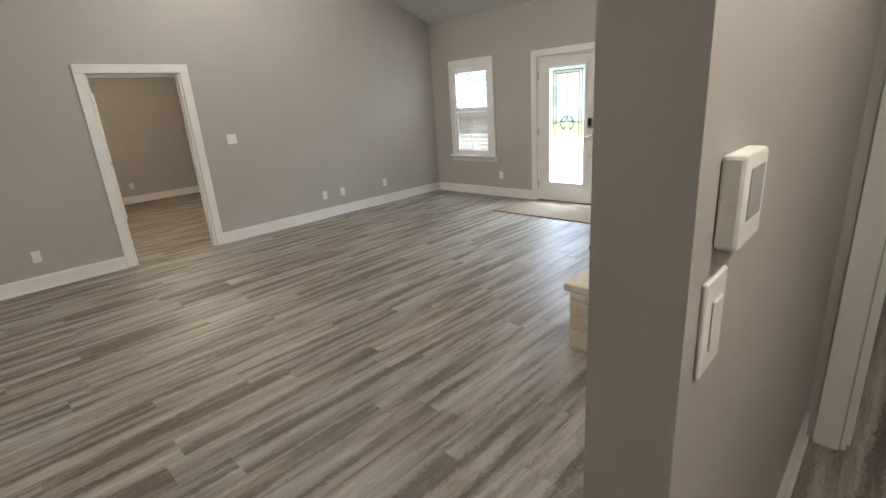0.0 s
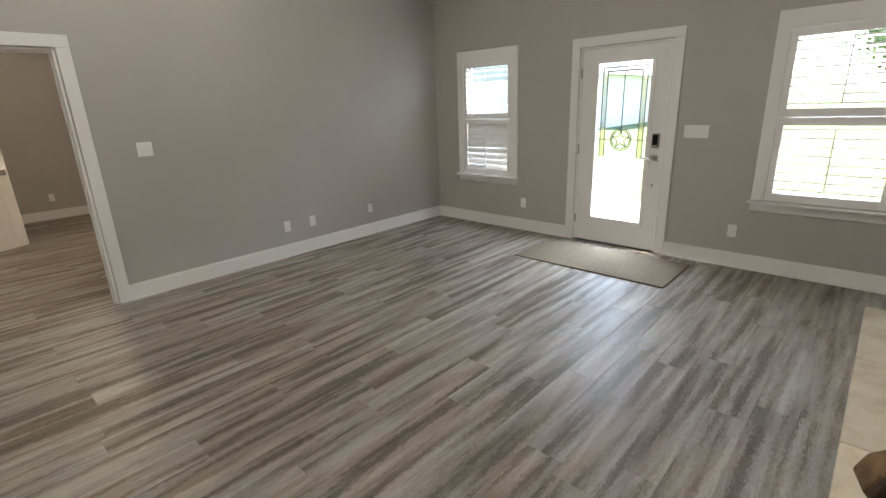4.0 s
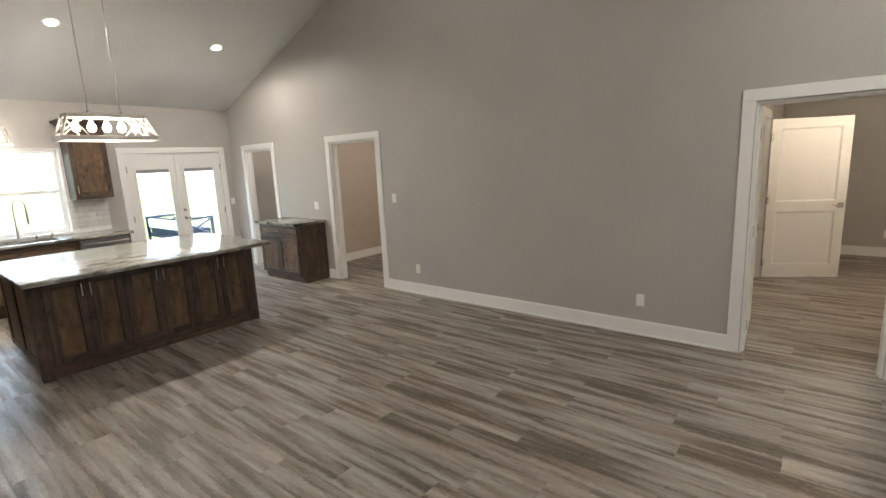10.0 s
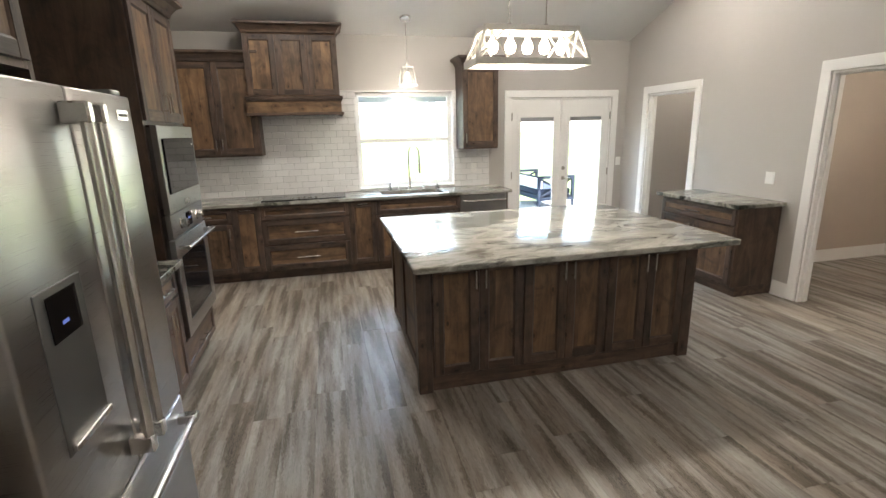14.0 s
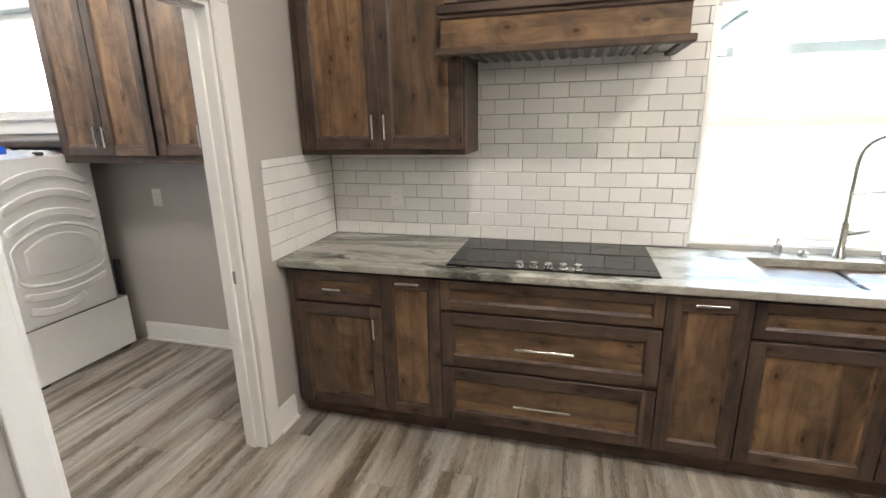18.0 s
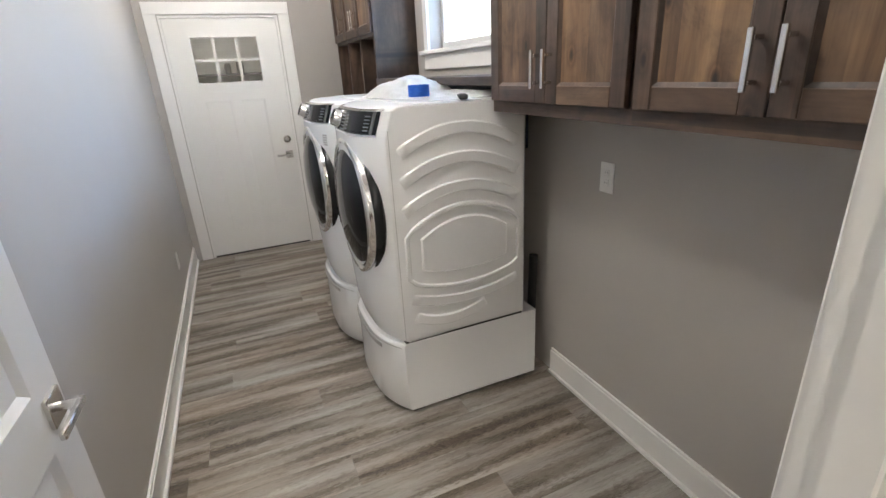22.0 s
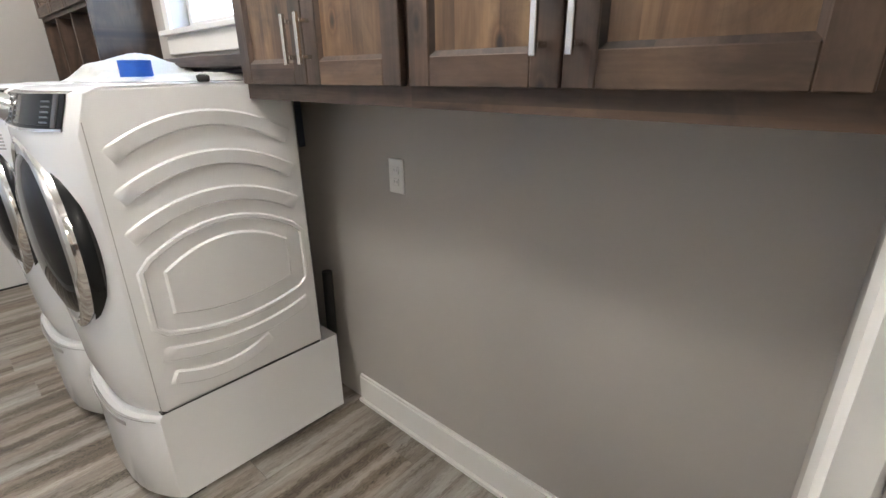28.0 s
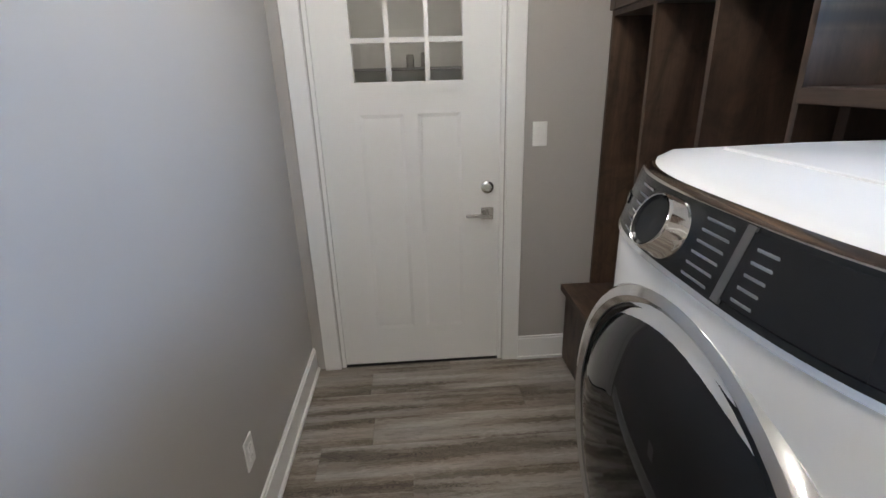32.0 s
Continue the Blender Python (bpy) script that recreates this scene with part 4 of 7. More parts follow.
# ---- windows ----
def shutter_window(name, y0, y1, label, low_open):
    """A front window: casing, stool, double-hung sash, plantation shutters in two tiers."""
    w = thing(name, label, "window", kind="structure")
    z0, z1 = 0.66, 2.035
    part("window_frame", boxes((-0.03, 0, y0 - 0.085, y0 + 0.012, z0 - 0.012, z1 - 0.012), (-0.03, 0, y1 - 0.012, y1 + 0.085, z0 - 0.012, z1 - 0.012), (-0.03, 0, y0 - 0.085, y1 + 0.085, z1 - 0.012, z1 + 0.12), bevel=0.004), M_TRIM, w)
    part("window_sill", boxes((-0.075, 0.16, y0 - 0.10, y1 + 0.10, z0 - 0.036, z0 - 0.012), (-0.02, 0, y0 - 0.085, y1 + 0.085, z0 - 0.11, z0 - 0.036), bevel=0.003), M_TRIM, w)
    part("sash", boxes((0.10, 0.13, y0, y0 + 0.045, z0, z1), (0.10, 0.13, y1 - 0.045, y1, z0, z1), (0.10, 0.13, y0 + 0.045, y1 - 0.045, z0 - 0.01, z0 + 0.06), (0.10, 0.13, y0 + 0.045, y1 - 0.045, z1 - 0.045, z1), (0.095, 0.135, y0 + 0.045, y1 - 0.045, 1.31, 1.35)), M_TRIM, w)
    part("pane", boxes((0.114, 0.117, y0 + 0.04, y1 - 0.04, z0 + 0.05, z1 - 0.04)), M_GLASS, w).visible_shadow = False
    ym = (y0 + y1) / 2
    for za, zb, tilt in ((z0 - 0.008, 1.346, -62 if not low_open else 12), (1.349, z1 - 0.016, 8)):
        sh = part("shutter", boxes((-0.024, 0.004, y0 + 0.014, y0 + 0.062, za, zb), (-0.024, 0.004, y1 - 0.062, y1 - 0.014, za, zb), (-0.024, 0.004, y0 + 0.062, y1 - 0.062, za, za + 0.065), (-0.024, 0.004, y0 + 0.062, y1 - 0.062, zb - 0.065, zb), bevel=0.002), M_TRIM, w)
        n = max(3, math.ceil((zb - za - 0.13) / 0.072))
        step = (zb - za - 0.13) / n
        for k in range(n):
            tl = tilt - (0 if tilt > 0 else (17 if k >= n * 0.5 else 6))
            part("louver", boxes((-0.038, 0.038, y0 + 0.064, y1 - 0.064, -0.0045, 0.0045), bevel=0.002), M_TRIM, sh, at=pose(-0.01, 0, za + 0.065 + (k + 0.5) * step, 0, tl, 0))
        part("tilt_rod", boxes((-0.054, -0.044, ym - 0.005, ym + 0.005, za + 0.09, zb - 0.09)), M_TRIM, sh)
    return w


shutter_window("window_1", *W1, "white window with half-closed plantation shutters", False)
shutter_window("window_2", *W2, "white window with open plantation shutters", True)

kw = thing("window_3", "white double-hung kitchen window over the sink", "window", kind="structure")
part("window_lining", boxes((XK - 0.158, XK + 0.012, KW[0], KW[0] + 0.012, 0.935, 2.145), (XK - 0.158, XK + 0.012, KW[1] - 0.012, KW[1], 0.935, 2.145), (XK - 0.158, XK + 0.012, KW[0] + 0.012, KW[1] - 0.012, 2.13, 2.145), (XK - 0.158, XK - 0.0, KW[0] + 0.012, KW[1] - 0.012, 0.935, 0.95)), M_TRIM, kw)
part("sash", boxes((XK - 0.15, XK - 0.11, KW[0] + 0.012, KW[0] + 0.06, 0.95, 2.13), (XK - 0.15, XK - 0.11, KW[1] - 0.06, KW[1] - 0.012, 0.95, 2.13), (XK - 0.15, XK - 0.11, KW[0] + 0.06, KW[1] - 0.06, 0.95, 1.00), (XK - 0.15, XK - 0.11, KW[0] + 0.06, KW[1] - 0.06, 2.08, 2.13), (XK - 0.15, XK - 0.10, KW[0] + 0.06, KW[1] - 0.06, 1.515, 1.56)), M_TRIM, kw)
part("pane", boxes((XK - 0.132, XK - 0.129, KW[0] + 0.055, KW[1] - 0.055, 0.99, 2.09)), M_GLASS, kw).visible_shadow = False
part("raised_blind", boxes((XK - 0.10, XK - 0.04, KW[0] + 0.03, KW[1] - 0.03, 2.075, 2.125), bevel=0.006), M_TRIM, kw, "white raised blind")

# ---- cabinets ----
def bar_handle(x, z, length, upright):
    """A square bar on two posts, standing off the front at y=0."""
    h = length / 2
    if upright:
        return boxes((x - 0.006, x + 0.006, -0.040, -0.030, z - h, z + h), (x - 0.005, x + 0.005, -0.030, 0.0, z - h * 0.7 - 0.005, z - h * 0.7 + 0.005), (x - 0.005, x + 0.005, -0.030, 0.0, z + h * 0.7 - 0.005, z + h * 0.7 + 0.005), bevel=0.0015)
    return boxes((x - h, x + h, -0.040, -0.030, z - 0.006, z + 0.006), (x - h * 0.7 - 0.005, x - h * 0.7 + 0.005, -0.030, 0.0, z - 0.005, z + 0.005), (x + h * 0.7 - 0.005, x + h * 0.7 + 0.005, -0.030, 0.0, z - 0.005, z + 0.005), bevel=0.0015)


def front(parent, kind, x0, x1, z0, z1, handle="", hl=0.13, flat=False):
    """A shaker front on the face frame at y=0: rails and stiles, sunk panel, bar handle."""
    t, g, r = 0.020, 0.002, 0.058 if (z1 - z0) > 0.22 else 0.042
    x0, x1, z0, z1 = x0 + g, x1 - g, z0 + g, z1 - g
    along = kind == "drawer_front"
    q = 0.010
    panel = boxes((x0 + r - 0.004, x1 - r + 0.004, -t + 0.011, -0.001, z0 + r - 0.004, z1 - r + 0.004))
    rim = part(kind, panel, M_WOOD_X if along else M_WOOD_V, parent)
    for a, b in ((x0, x0 + r), (x1 - r, x1)):
        part("stile", boxes((a, b, -t, -0.001, z0, z1), bevel=0.0022), M_FRAME_V, rim)
    for a, b in ((z0, z0 + r), (z1 - r, z1)):
        part("rail", boxes((x0 + r, x1 - r, -t + 0.0006, -0.001, a, b), bevel=0.0022), M_FRAME_X, rim)
    i = [(x0 + r, z0 + r), (x1 - r, z0 + r), (x1 - r, z1 - r), (x0 + r, z1 - r)]
    bm = bmesh.new()
    vo = [bm.verts.new((a, -t + 0.003, b)) for a, b in i]
    vi = [bm.verts.new((a + (q if k in (0, 3) else -q), -t + 0.0105, b + (q if k < 2 else -q))) for k, (a, b) in enumerate(i)]
    vb = [bm.verts.new((a, -t + 0.0105, b)) for a, b in i]
    for k in range(4):
        n_ = (k + 1) % 4
        bm.faces.new((vo[k], vo[n_], vi[n_], vi[k]))
        bm.faces.new((vi[k], vi[n_], vb[n_], vb[k]))
        bm.faces.new((vb[k], vb[n_], vo[n_], vo[k]))
    bmesh.ops.recalc_face_normals(bm, faces=bm.faces)
    part("panel_bead", bm, M_FRAME_V, rim)
    off = Matrix.Translation((0, -t, 0))
    if handle == "top":
        part("handle", bar_handle((x0 + x1) / 2, z1 - 0.022, hl, False), M_CHROME, rim, "satin nickel bar handle", at=off)
    elif handle == "mid":
        part("handle", bar_handle((x0 + x1) / 2, (z0 + z1) / 2, hl, False), M_CHROME, rim, "satin nickel bar handle", at=off)
    elif handle:
        side, place = handle.split("_")
        hx = x0 + 0.030 if side == "l" else x1 - 0.030
        hz = z1 - 0.045 - hl / 2 if place == "hi" else z0 + 0.050 + hl / 2
        part("handle", bar_handle(hx, hz, hl, True), M_CHROME, rim, "satin nickel bar handle", at=off)
    return rim


def cabinet(name, label, m, w, d, z0, z1, rows, toe=0.0, group="", crown=0.0, ends=True):
    """A cabinet unit with its face at local y=0 and its back at y=d. rows: fronts as front() takes them."""
    c = thing(name, label, "cabinet", m, group)
    st = 0.022
    items = [(0, st, 0.0, d, z0 + toe, z1), (w - st, w, 0.0, d, z0 + toe, z1), (st, w - st, 0.0005, d, z0 + toe, z0 + toe + 0.025), (st, w - st, 0.0005, d, z1 - 0.03, z1), (st, w - st, d - 0.012, d, z0 + toe + 0.025, z1 - 0.03), (st, w - st, 0.004, 0.012, z0 + toe + 0.025, z1 - 0.03)]
    for nm_, it_ in zip(("side_panel", "side_panel", "bottom_board", "top_rail", "back_panel", "face_board"), items):
        part(nm_, boxes(it_), M_FRAME_V if nm_ != "top_rail" else M_FRAME_X, c)
    if toe:
        part("toe_kick", boxes((0, w, 0.055, d, z0, z0 + toe - 0.001)), M_FRAME_X, c)
    if crown:
        o = crown
        part("crown_moulding", merge(prism_crown(w, d, z1, o)), M_FRAME_X, c, "dark crown moulding")
    for r in rows:
        front(c, *r)
    return c


def prism_crown(w, d, z, o, left=True, right=True):
    """A flared crown: three steps that lean outward on the front and both ends."""
    bm = bmesh.new()
    prof = ((0.004, z - 0.012), (0.010, z + 0.012), (o * 0.55, z + o * 0.75), (o, z + o), (o, z + o + 0.022))
    rings = []
    for e, h in prof:
        rings.append([bm.verts.new(p) for p in ((-e, d, h), (-e, -e - 0.02, h), (w + e, -e - 0.02, h), (w + e, d, h))])
    for a, b in zip(rings, rings[1:]):
        for k in range(3):
            bm.faces.new((a[k], a[k + 1], b[k + 1], b[k]))
        bm.faces.new((a[3], a[0], b[0], b[3]))
    bm.faces.new(rings[-1])
    bm.faces.new(rings[0][::-1])
    bmesh.ops.recalc_face_normals(bm, faces=bm.faces)
    return bm


def west(y, x=-12.45):
    """Units on the rear wall look to +x; local x runs along +y."""
    return pose(x, y, 0, 0, 0, 90)


def south(x, y=-5.17):
    """Units on the south wall look to +y; local x runs along -x."""
    return pose(x, y, 0, 0, 0, 180)


ZC0, ZC1 = 0.10, 0.872
GK = "kitchen base cabinets"
Yc = [-5.78, -5.265, -4.962, -3.988, -3.664, -2.632]
def base(name, label, y0, y1, rows, g=GK):
    return cabinet(name, label, west(y0), y1 - y0, 0.575, 0, ZC1, rows, 0.10, g)
w_ = Yc[1] - Yc[0]
base("base_cabinet", "dark alder base cabinet with one drawer beside the cooktop", Yc[0], Yc[1], [("drawer_front", 0.03, w_, 0.70, 0.86, "mid", 0.10), ("door", 0.03, w_, 0.115, 0.69, "r_hi", 0.11)])
w_ = Yc[2] - Yc[1]
base("base_cabinet", "narrow dark alder pull-out cabinet", Yc[1], Yc[2], [("door", 0.0, w_, 0.115, 0.86, "top", 0.12)])
w_ = Yc[3] - Yc[2]
base("drawer_cabinet", "dark alder drawer cabinet under the cooktop", Yc[2], Yc[3], [("drawer_front", 0.0, w_, 0.71, 0.86), ("drawer_front", 0.0, w_, 0.42, 0.70, "mid", 0.26), ("drawer_front", 0.0, w_, 0.115, 0.41, "mid", 0.26)])
w_ = Yc[4] - Yc[3]
base("base_cabinet", "narrow dark alder pull-out cabinet", Yc[3], Yc[4], [("door", 0.0, w_, 0.115, 0.86, "top", 0.12)])
w_ = Yc[5] - Yc[4]
base("sink_cabinet", "dark alder sink cabinet with two doors", Yc[4], Yc[5], [("drawer_front", 0.0, w_, 0.70, 0.86), ("door", 0.0, w_ / 2, 0.115, 0.69, "r_hi", 0.12), ("door", w_ / 2, w_, 0.115, 0.69, "l_hi", 0.12)])
solid("end_panel", boxes((-13.025, -12.455, -2.024, -2.004, 0, ZC1)), M_FRAME_V, "dark alder end panel beside the dishwasher", "panel")

dwm = thing("dishwasher", "stainless dishwasher under the counter", "dishwasher", west(-2.628))
part("body", boxes((0.002, 0.598, 0.002, 0.57, 0.10, 0.868)), M_STEEL_D, dwm)
part("door", boxes((0.004, 0.596, -0.024, 0.0015, 0.11, 0.80), (0.004, 0.596, -0.022, 0.0015, 0.803, 0.866), bevel=0.003), M_STEEL, dwm)
part("handle", merge(tube([(0.03, -0.062, 0.80), (0.57, -0.062, 0.80)], 0.011), boxes((0.05, 0.066, -0.058, -0.022, 0.793, 0.807), (0.534, 0.55, -0.058, -0.022, 0.793, 0.807))), M_CHROME, dwm, "steel bar handle", True)
part("toe_kick", boxes((0.0, 0.6, 0.05, 0.56, 0.0, 0.099)), M_RUBBER, dwm)

# counters
SK = (-12.91, -12.50, -3.57, -2.82)
cx0, cx1, cy0, cy1 = XK + 0.012, -12.402, YS, -1.965
ct = bmesh.new()
for r in ((cx0, SK[0], cy0, cy1), (SK[1], cx1, cy0, cy1), (SK[0], SK[1], cy0, SK[2]), (SK[0], SK[1], SK[3], cy1)):
    put_box(ct, *r, 0.875, 0.912)
bmesh.ops.remove_doubles(ct, verts=ct.verts, dist=1e-5)
bmesh.ops.recalc_face_normals(ct, faces=ct.faces)
bmesh.ops.bevel(ct, geom=[e for e in ct.edges if all(abs(v.co.x - cx1) < 1e-4 for v in e.verts)], offset=0.006, segments=3, affect="EDGES", profile=0.5)
solid("countertop", ct, M_GRANITE, "polished veined granite worktop along the rear wall", "countertop")

sink = thing("kitchen_sink", "stainless double bowl undermount sink", "sink", Matrix.Translation((0, 0, 0)))
ymid = SK[2] + 0.36
for a, b in ((SK[2], ymid - 0.012), (ymid + 0.012, SK[3])):
    part("bowl", boxes((SK[0] - 0.01, SK[0], a - 0.01, b + 0.01, 0.66, 0.874), (SK[1], SK[1] + 0.01, a - 0.01, b + 0.01, 0.66, 0.874), (SK[0], SK[1], a - 0.01, a, 0.66, 0.874), (SK[0], SK[1], b, b + 0.01, 0.66, 0.874), (SK[0], SK[1], a, b, 0.66, 0.668)), M_CHROME, sink)
    part("drain", lathe([(0.0, 0.671), (0.04, 0.671), (0.044, 0.669)], 20, Matrix.Translation(((SK[0] + SK[1]) / 2, (a + b) / 2, 0))), M_CHROME, sink)
part("rim", boxes((SK[0], SK[1], ymid - 0.012, ymid + 0.012, 0.80, 0.874)), M_STEEL, sink)

fct = thing("faucet", "steel pull-down spring faucet behind the sink", "faucet", Matrix.Translation((-12.975, -3.165, 0.912)))
part("base", lathe([(0.0, 0.0), (0.028, 0.0), (0.026, 0.02), (0.020, 0.03), (0.018, 0.17), (0.0, 0.172)], 20), M_CHROME, fct, smooth=True)
neck = [(0, 0, 0.16 + 0.0225 * k) for k in range(13)] + [(0.10 - 0.10 * math.cos(a), 0.05 * (1 - math.cos(a)), 0.435 + 0.125 * math.sin(a)) for a in np.linspace(0.15, math.pi, 16)]
part("neck", tube(neck, 0.010, 12), M_CHROME, fct, smooth=True)
part("spout", tube([(0.20, 0.10, 0.435), (0.20, 0.10, 0.36), (0.20, 0.10, 0.22)], [0.011, 0.017, 0.014], 12), M_CHROME, fct, smooth=True)
part("holder", tube([(0, 0, 0.30), (0.20, 0.10, 0.35)], 0.006, 8), M_CHROME, fct, smooth=True)
part("lever", tube([(0.0, 0.015, 0.12), (0.0, 0.06, 0.125), (0.0, 0.10, 0.135)], [0.014, 0.010, 0.007], 10), M_CHROME, fct, smooth=True)
for nm, lb, y, h in (("soap_dispenser", "steel soap dispenser by the sink", -3.42, 0.09), ("air_switch", "short steel button by the sink", -3.31, 0.035), ("water_tap", "small steel filtered water tap", -2.98, 0.05), ("air_gap", "short steel air gap cap", -2.80, 0.06)):
    t_ = thing(nm, lb, "fixture", Matrix.Translation((-12.975, y, 0.912)))
    part("base", lathe([(0, 0), (0.022, 0), (0.020, h * 0.6), (0.012, h * 0.7), (0.010, h), (0, h)], 16), M_CHROME, t_, smooth=True)
    if h > 0.08:
        part("nozzle", tube([(0, 0, h - 0.004), (0.05, 0, h + 0.002), (0.065, 0, h - 0.012)], 0.006, 8), M_CHROME, t_, smooth=True)

ck = thing("cooktop", "black glass electric cooktop set in the granite", "cooktop", Matrix.Translation((-12.74, -4.475, 0.9125)))
part("glass", boxes((-0.258, 0.258, -0.47, 0.47, 0.0, 0.008), bevel=0.003), M_BLACK, ck)
ring_m = material("faint_ring_print", 0.15, 0, (0.10, 0.10, 0.10))[0]
for x, y, r in ((-0.11, -0.30, 0.09), (0.12, -0.31, 0.075), (-0.02, 0.0, 0.12), (-0.11, 0.30, 0.09), (0.12, 0.31, 0.075)):
    part("burner_ring", tube([(x + r * math.cos(a), y + r * math.sin(a), 0.0078) for a in np.linspace(0, math.tau, 40, endpoint=False)], 0.0011, 4, True), ring_m, ck)
for k in range(5):
    part("knob", lathe([(0.0, 0.022), (0.013, 0.022), (0.0165, 0.019), (0.017, 0.003), (0.0205, 0.0), (0, 0)], 20), M_CHROME, ck, "steel control knob", True, (0.215, -0.13 + k * 0.065, 0.008))

# uppers, hood
GU = "kitchen wall cabinets"
uc = cabinet("wall_cabinet", "two-door dark alder wall cabinet beside the hood", west(-5.795, -12.72), 0.895, 0.325, 1.45, 2.44, [("door", 0.045, 0.465, 1.435, 2.42, "r_lo", 0.12), ("door", 0.465, 0.885, 1.435, 2.42, "l_lo", 0.12)], 0, GU, 0.07)
part("light_rail", boxes((0, 0.895, 0.0, 0.018, 1.41, 1.45), (0.877, 0.895, 0.018, 0.32, 1.41, 1.45)), M_FRAME_X, uc)
uc = cabinet("wall_cabinet", "single-door dark alder wall cabinet beside the window", west(-2.505, -12.72), 0.46, 0.325, 1.45, 2.42, [("door", 0.0, 0.46, 1.435, 2.40, "l_lo", 0.12)], 0, GU, 0.07)
part("light_rail", boxes((0, 0.46, 0.0, 0.018, 1.41, 1.45), (0.0, 0.018, 0.018, 0.32, 1.41, 1.45)), M_FRAME_X, uc)
hd = thing("range_hood", "tall dark alder range hood over the cooktop", "range hood", west(-4.972, -12.65))
hw, hz0 = 0.986, 1.85
part("body", boxes((0.0, hw, 0.0, 0.395, hz0 + 0.205, 2.735)), M_WOOD_V, hd)
for k in range(3):
    front(hd, "panel_door", k * hw / 3, (k + 1) * hw / 3, hz0 + 0.215, 2.70)
part("ledge", boxes((-0.03, hw + 0.03, -0.055, 0.395, hz0 + 0.17, hz0 + 0.205), (-0.02, hw + 0.02, -0.042, 0.395, hz0 + 0.15, hz0 + 0.17), bevel=0.004), M_FRAME_X, hd)
part("apron", boxes((-0.012, hw + 0.012, -0.032, 0.0, hz0 + 0.025, hz0 + 0.15), (-0.012, 0.012, 0.0, 0.395, hz0 + 0.025, hz0 + 0.15), (hw - 0.012, hw + 0.012, 0.0, 0.395, hz0 + 0.025, hz0 + 0.15)), M_WOOD_X, hd)
part("bottom_rail", boxes((-0.035, hw + 0.035, -0.06, -0.012, hz0, hz0 + 0.03), (-0.035, 0.012, -0.012, 0.395, hz0, hz0 + 0.03), (hw - 0.012, hw + 0.035, -0.012, 0.395, hz0, hz0 + 0.03), bevel=0.004), M_FRAME_X, hd)
part("liner", boxes((0.012, hw - 0.012, -0.012, 0.395, hz0 + 0.015, hz0 + 0.027)), M_STEEL, hd, "steel hood liner")
for k in range(16):
    a = 0.05 + k * (hw - 0.1) / 16
    part("baffle", boxes((a, a + 0.030, 0.01, 0.36, hz0 + 0.006, hz0 + 0.0148), bevel=0.002), M_STEEL_D, hd)
part("crown_moulding", prism_crown(hw, 0.395, 2.725, 0.07), M_FRAME_X, hd, "dark crown moulding")

# island
isl = thing("kitchen_island", "large dark alder island with six doors", "island", pose(-9.562, -3.695, 0, 0, 0, 90))
iw, idp = 1.935, 1.28
part("body", boxes((0, iw, 0.0, idp, 0.10, 0.872)), M_FRAME_V, isl)
for a, b in ((-0.03, 0.06), (iw - 0.06, iw + 0.03)):
    part("corner_post", boxes((a, b, -0.02, 0.05, 0.0, 0.872), bevel=0.004), M_FRAME_V, isl)
part("toe_kick", boxes((0.061, iw - 0.061, 0.012, idp, 0.0, 0.0995)), M_FRAME_X, isl)
for k in range(3):
    a = 0.075 + k * 0.602
    front(isl, "door", a, a + 0.298, 0.115, 0.855, "r_hi", 0.12)
    front(isl, "door", a + 0.298, a + 0.596, 0.115, 0.855, "l_hi", 0.12)
for k in range(2):
    a = 0.07 + k * 0.56
    sp_ = part("side_panel", boxes((-0.008, -0.001, a + 0.05, a + 0.50, 0.17, 0.81)), M_WOOD_V, isl)
    for p, q in ((a, a + 0.06), (a + 0.49, a + 0.55)):
        part("stile", boxes((-0.022, -0.001, p, q, 0.12, 0.86), bevel=0.002), M_FRAME_V, sp_)
    for p, q in ((0.12, 0.18), (0.80, 0.86)):
        part("rail", boxes((-0.0215, -0.001, a + 0.06, a + 0.49, p, q), bevel=0.002), M_FRAME_V, sp_)
it = prism([(-11.005, -3.775), (-9.315, -3.775), (-9.315, -1.60), (-11.005, -1.60)], 0.873, 0.912, "z")
bmesh.ops.bevel(it, geom=[e for e in it.edges if abs(e.verts[0].co.z - e.verts[1].co.z) > 0.01], offset=0.03, segments=5, affect="EDGES", profile=0.5)
bmesh.ops.bevel(it, geom=[e for e in it.edges if abs(e.verts[0].co.z - e.verts[1].co.z) < 1e-4], offset=0.009, segments=3, affect="EDGES", profile=0.5)
solid("countertop", it, M_GRANITE, "polished veined granite island top", "countertop", smooth=True)

# buffet on the north wall
bw = 1.05
cabinet("buffet_cabinet", "dark alder buffet with one drawer and two doors", pose(-11.49, -0.495, 0), bw, 0.485, 0, ZC1, [("drawer_front", 0.02, bw - 0.02, 0.70, 0.86, "mid", 0.2), ("door", 0.02, bw / 2, 0.115, 0.69, "r_hi", 0.12), ("door", bw / 2, bw - 0.02, 0.115, 0.69, "l_hi", 0.12)], 0.10)
bt = boxes((-11.53, -10.40, -0.555, -0.004, 0.873, 0.912), bevel=0.005, segments=2)
solid("countertop", bt, M_GRANITE, "polished veined granite buffet top", "countertop")

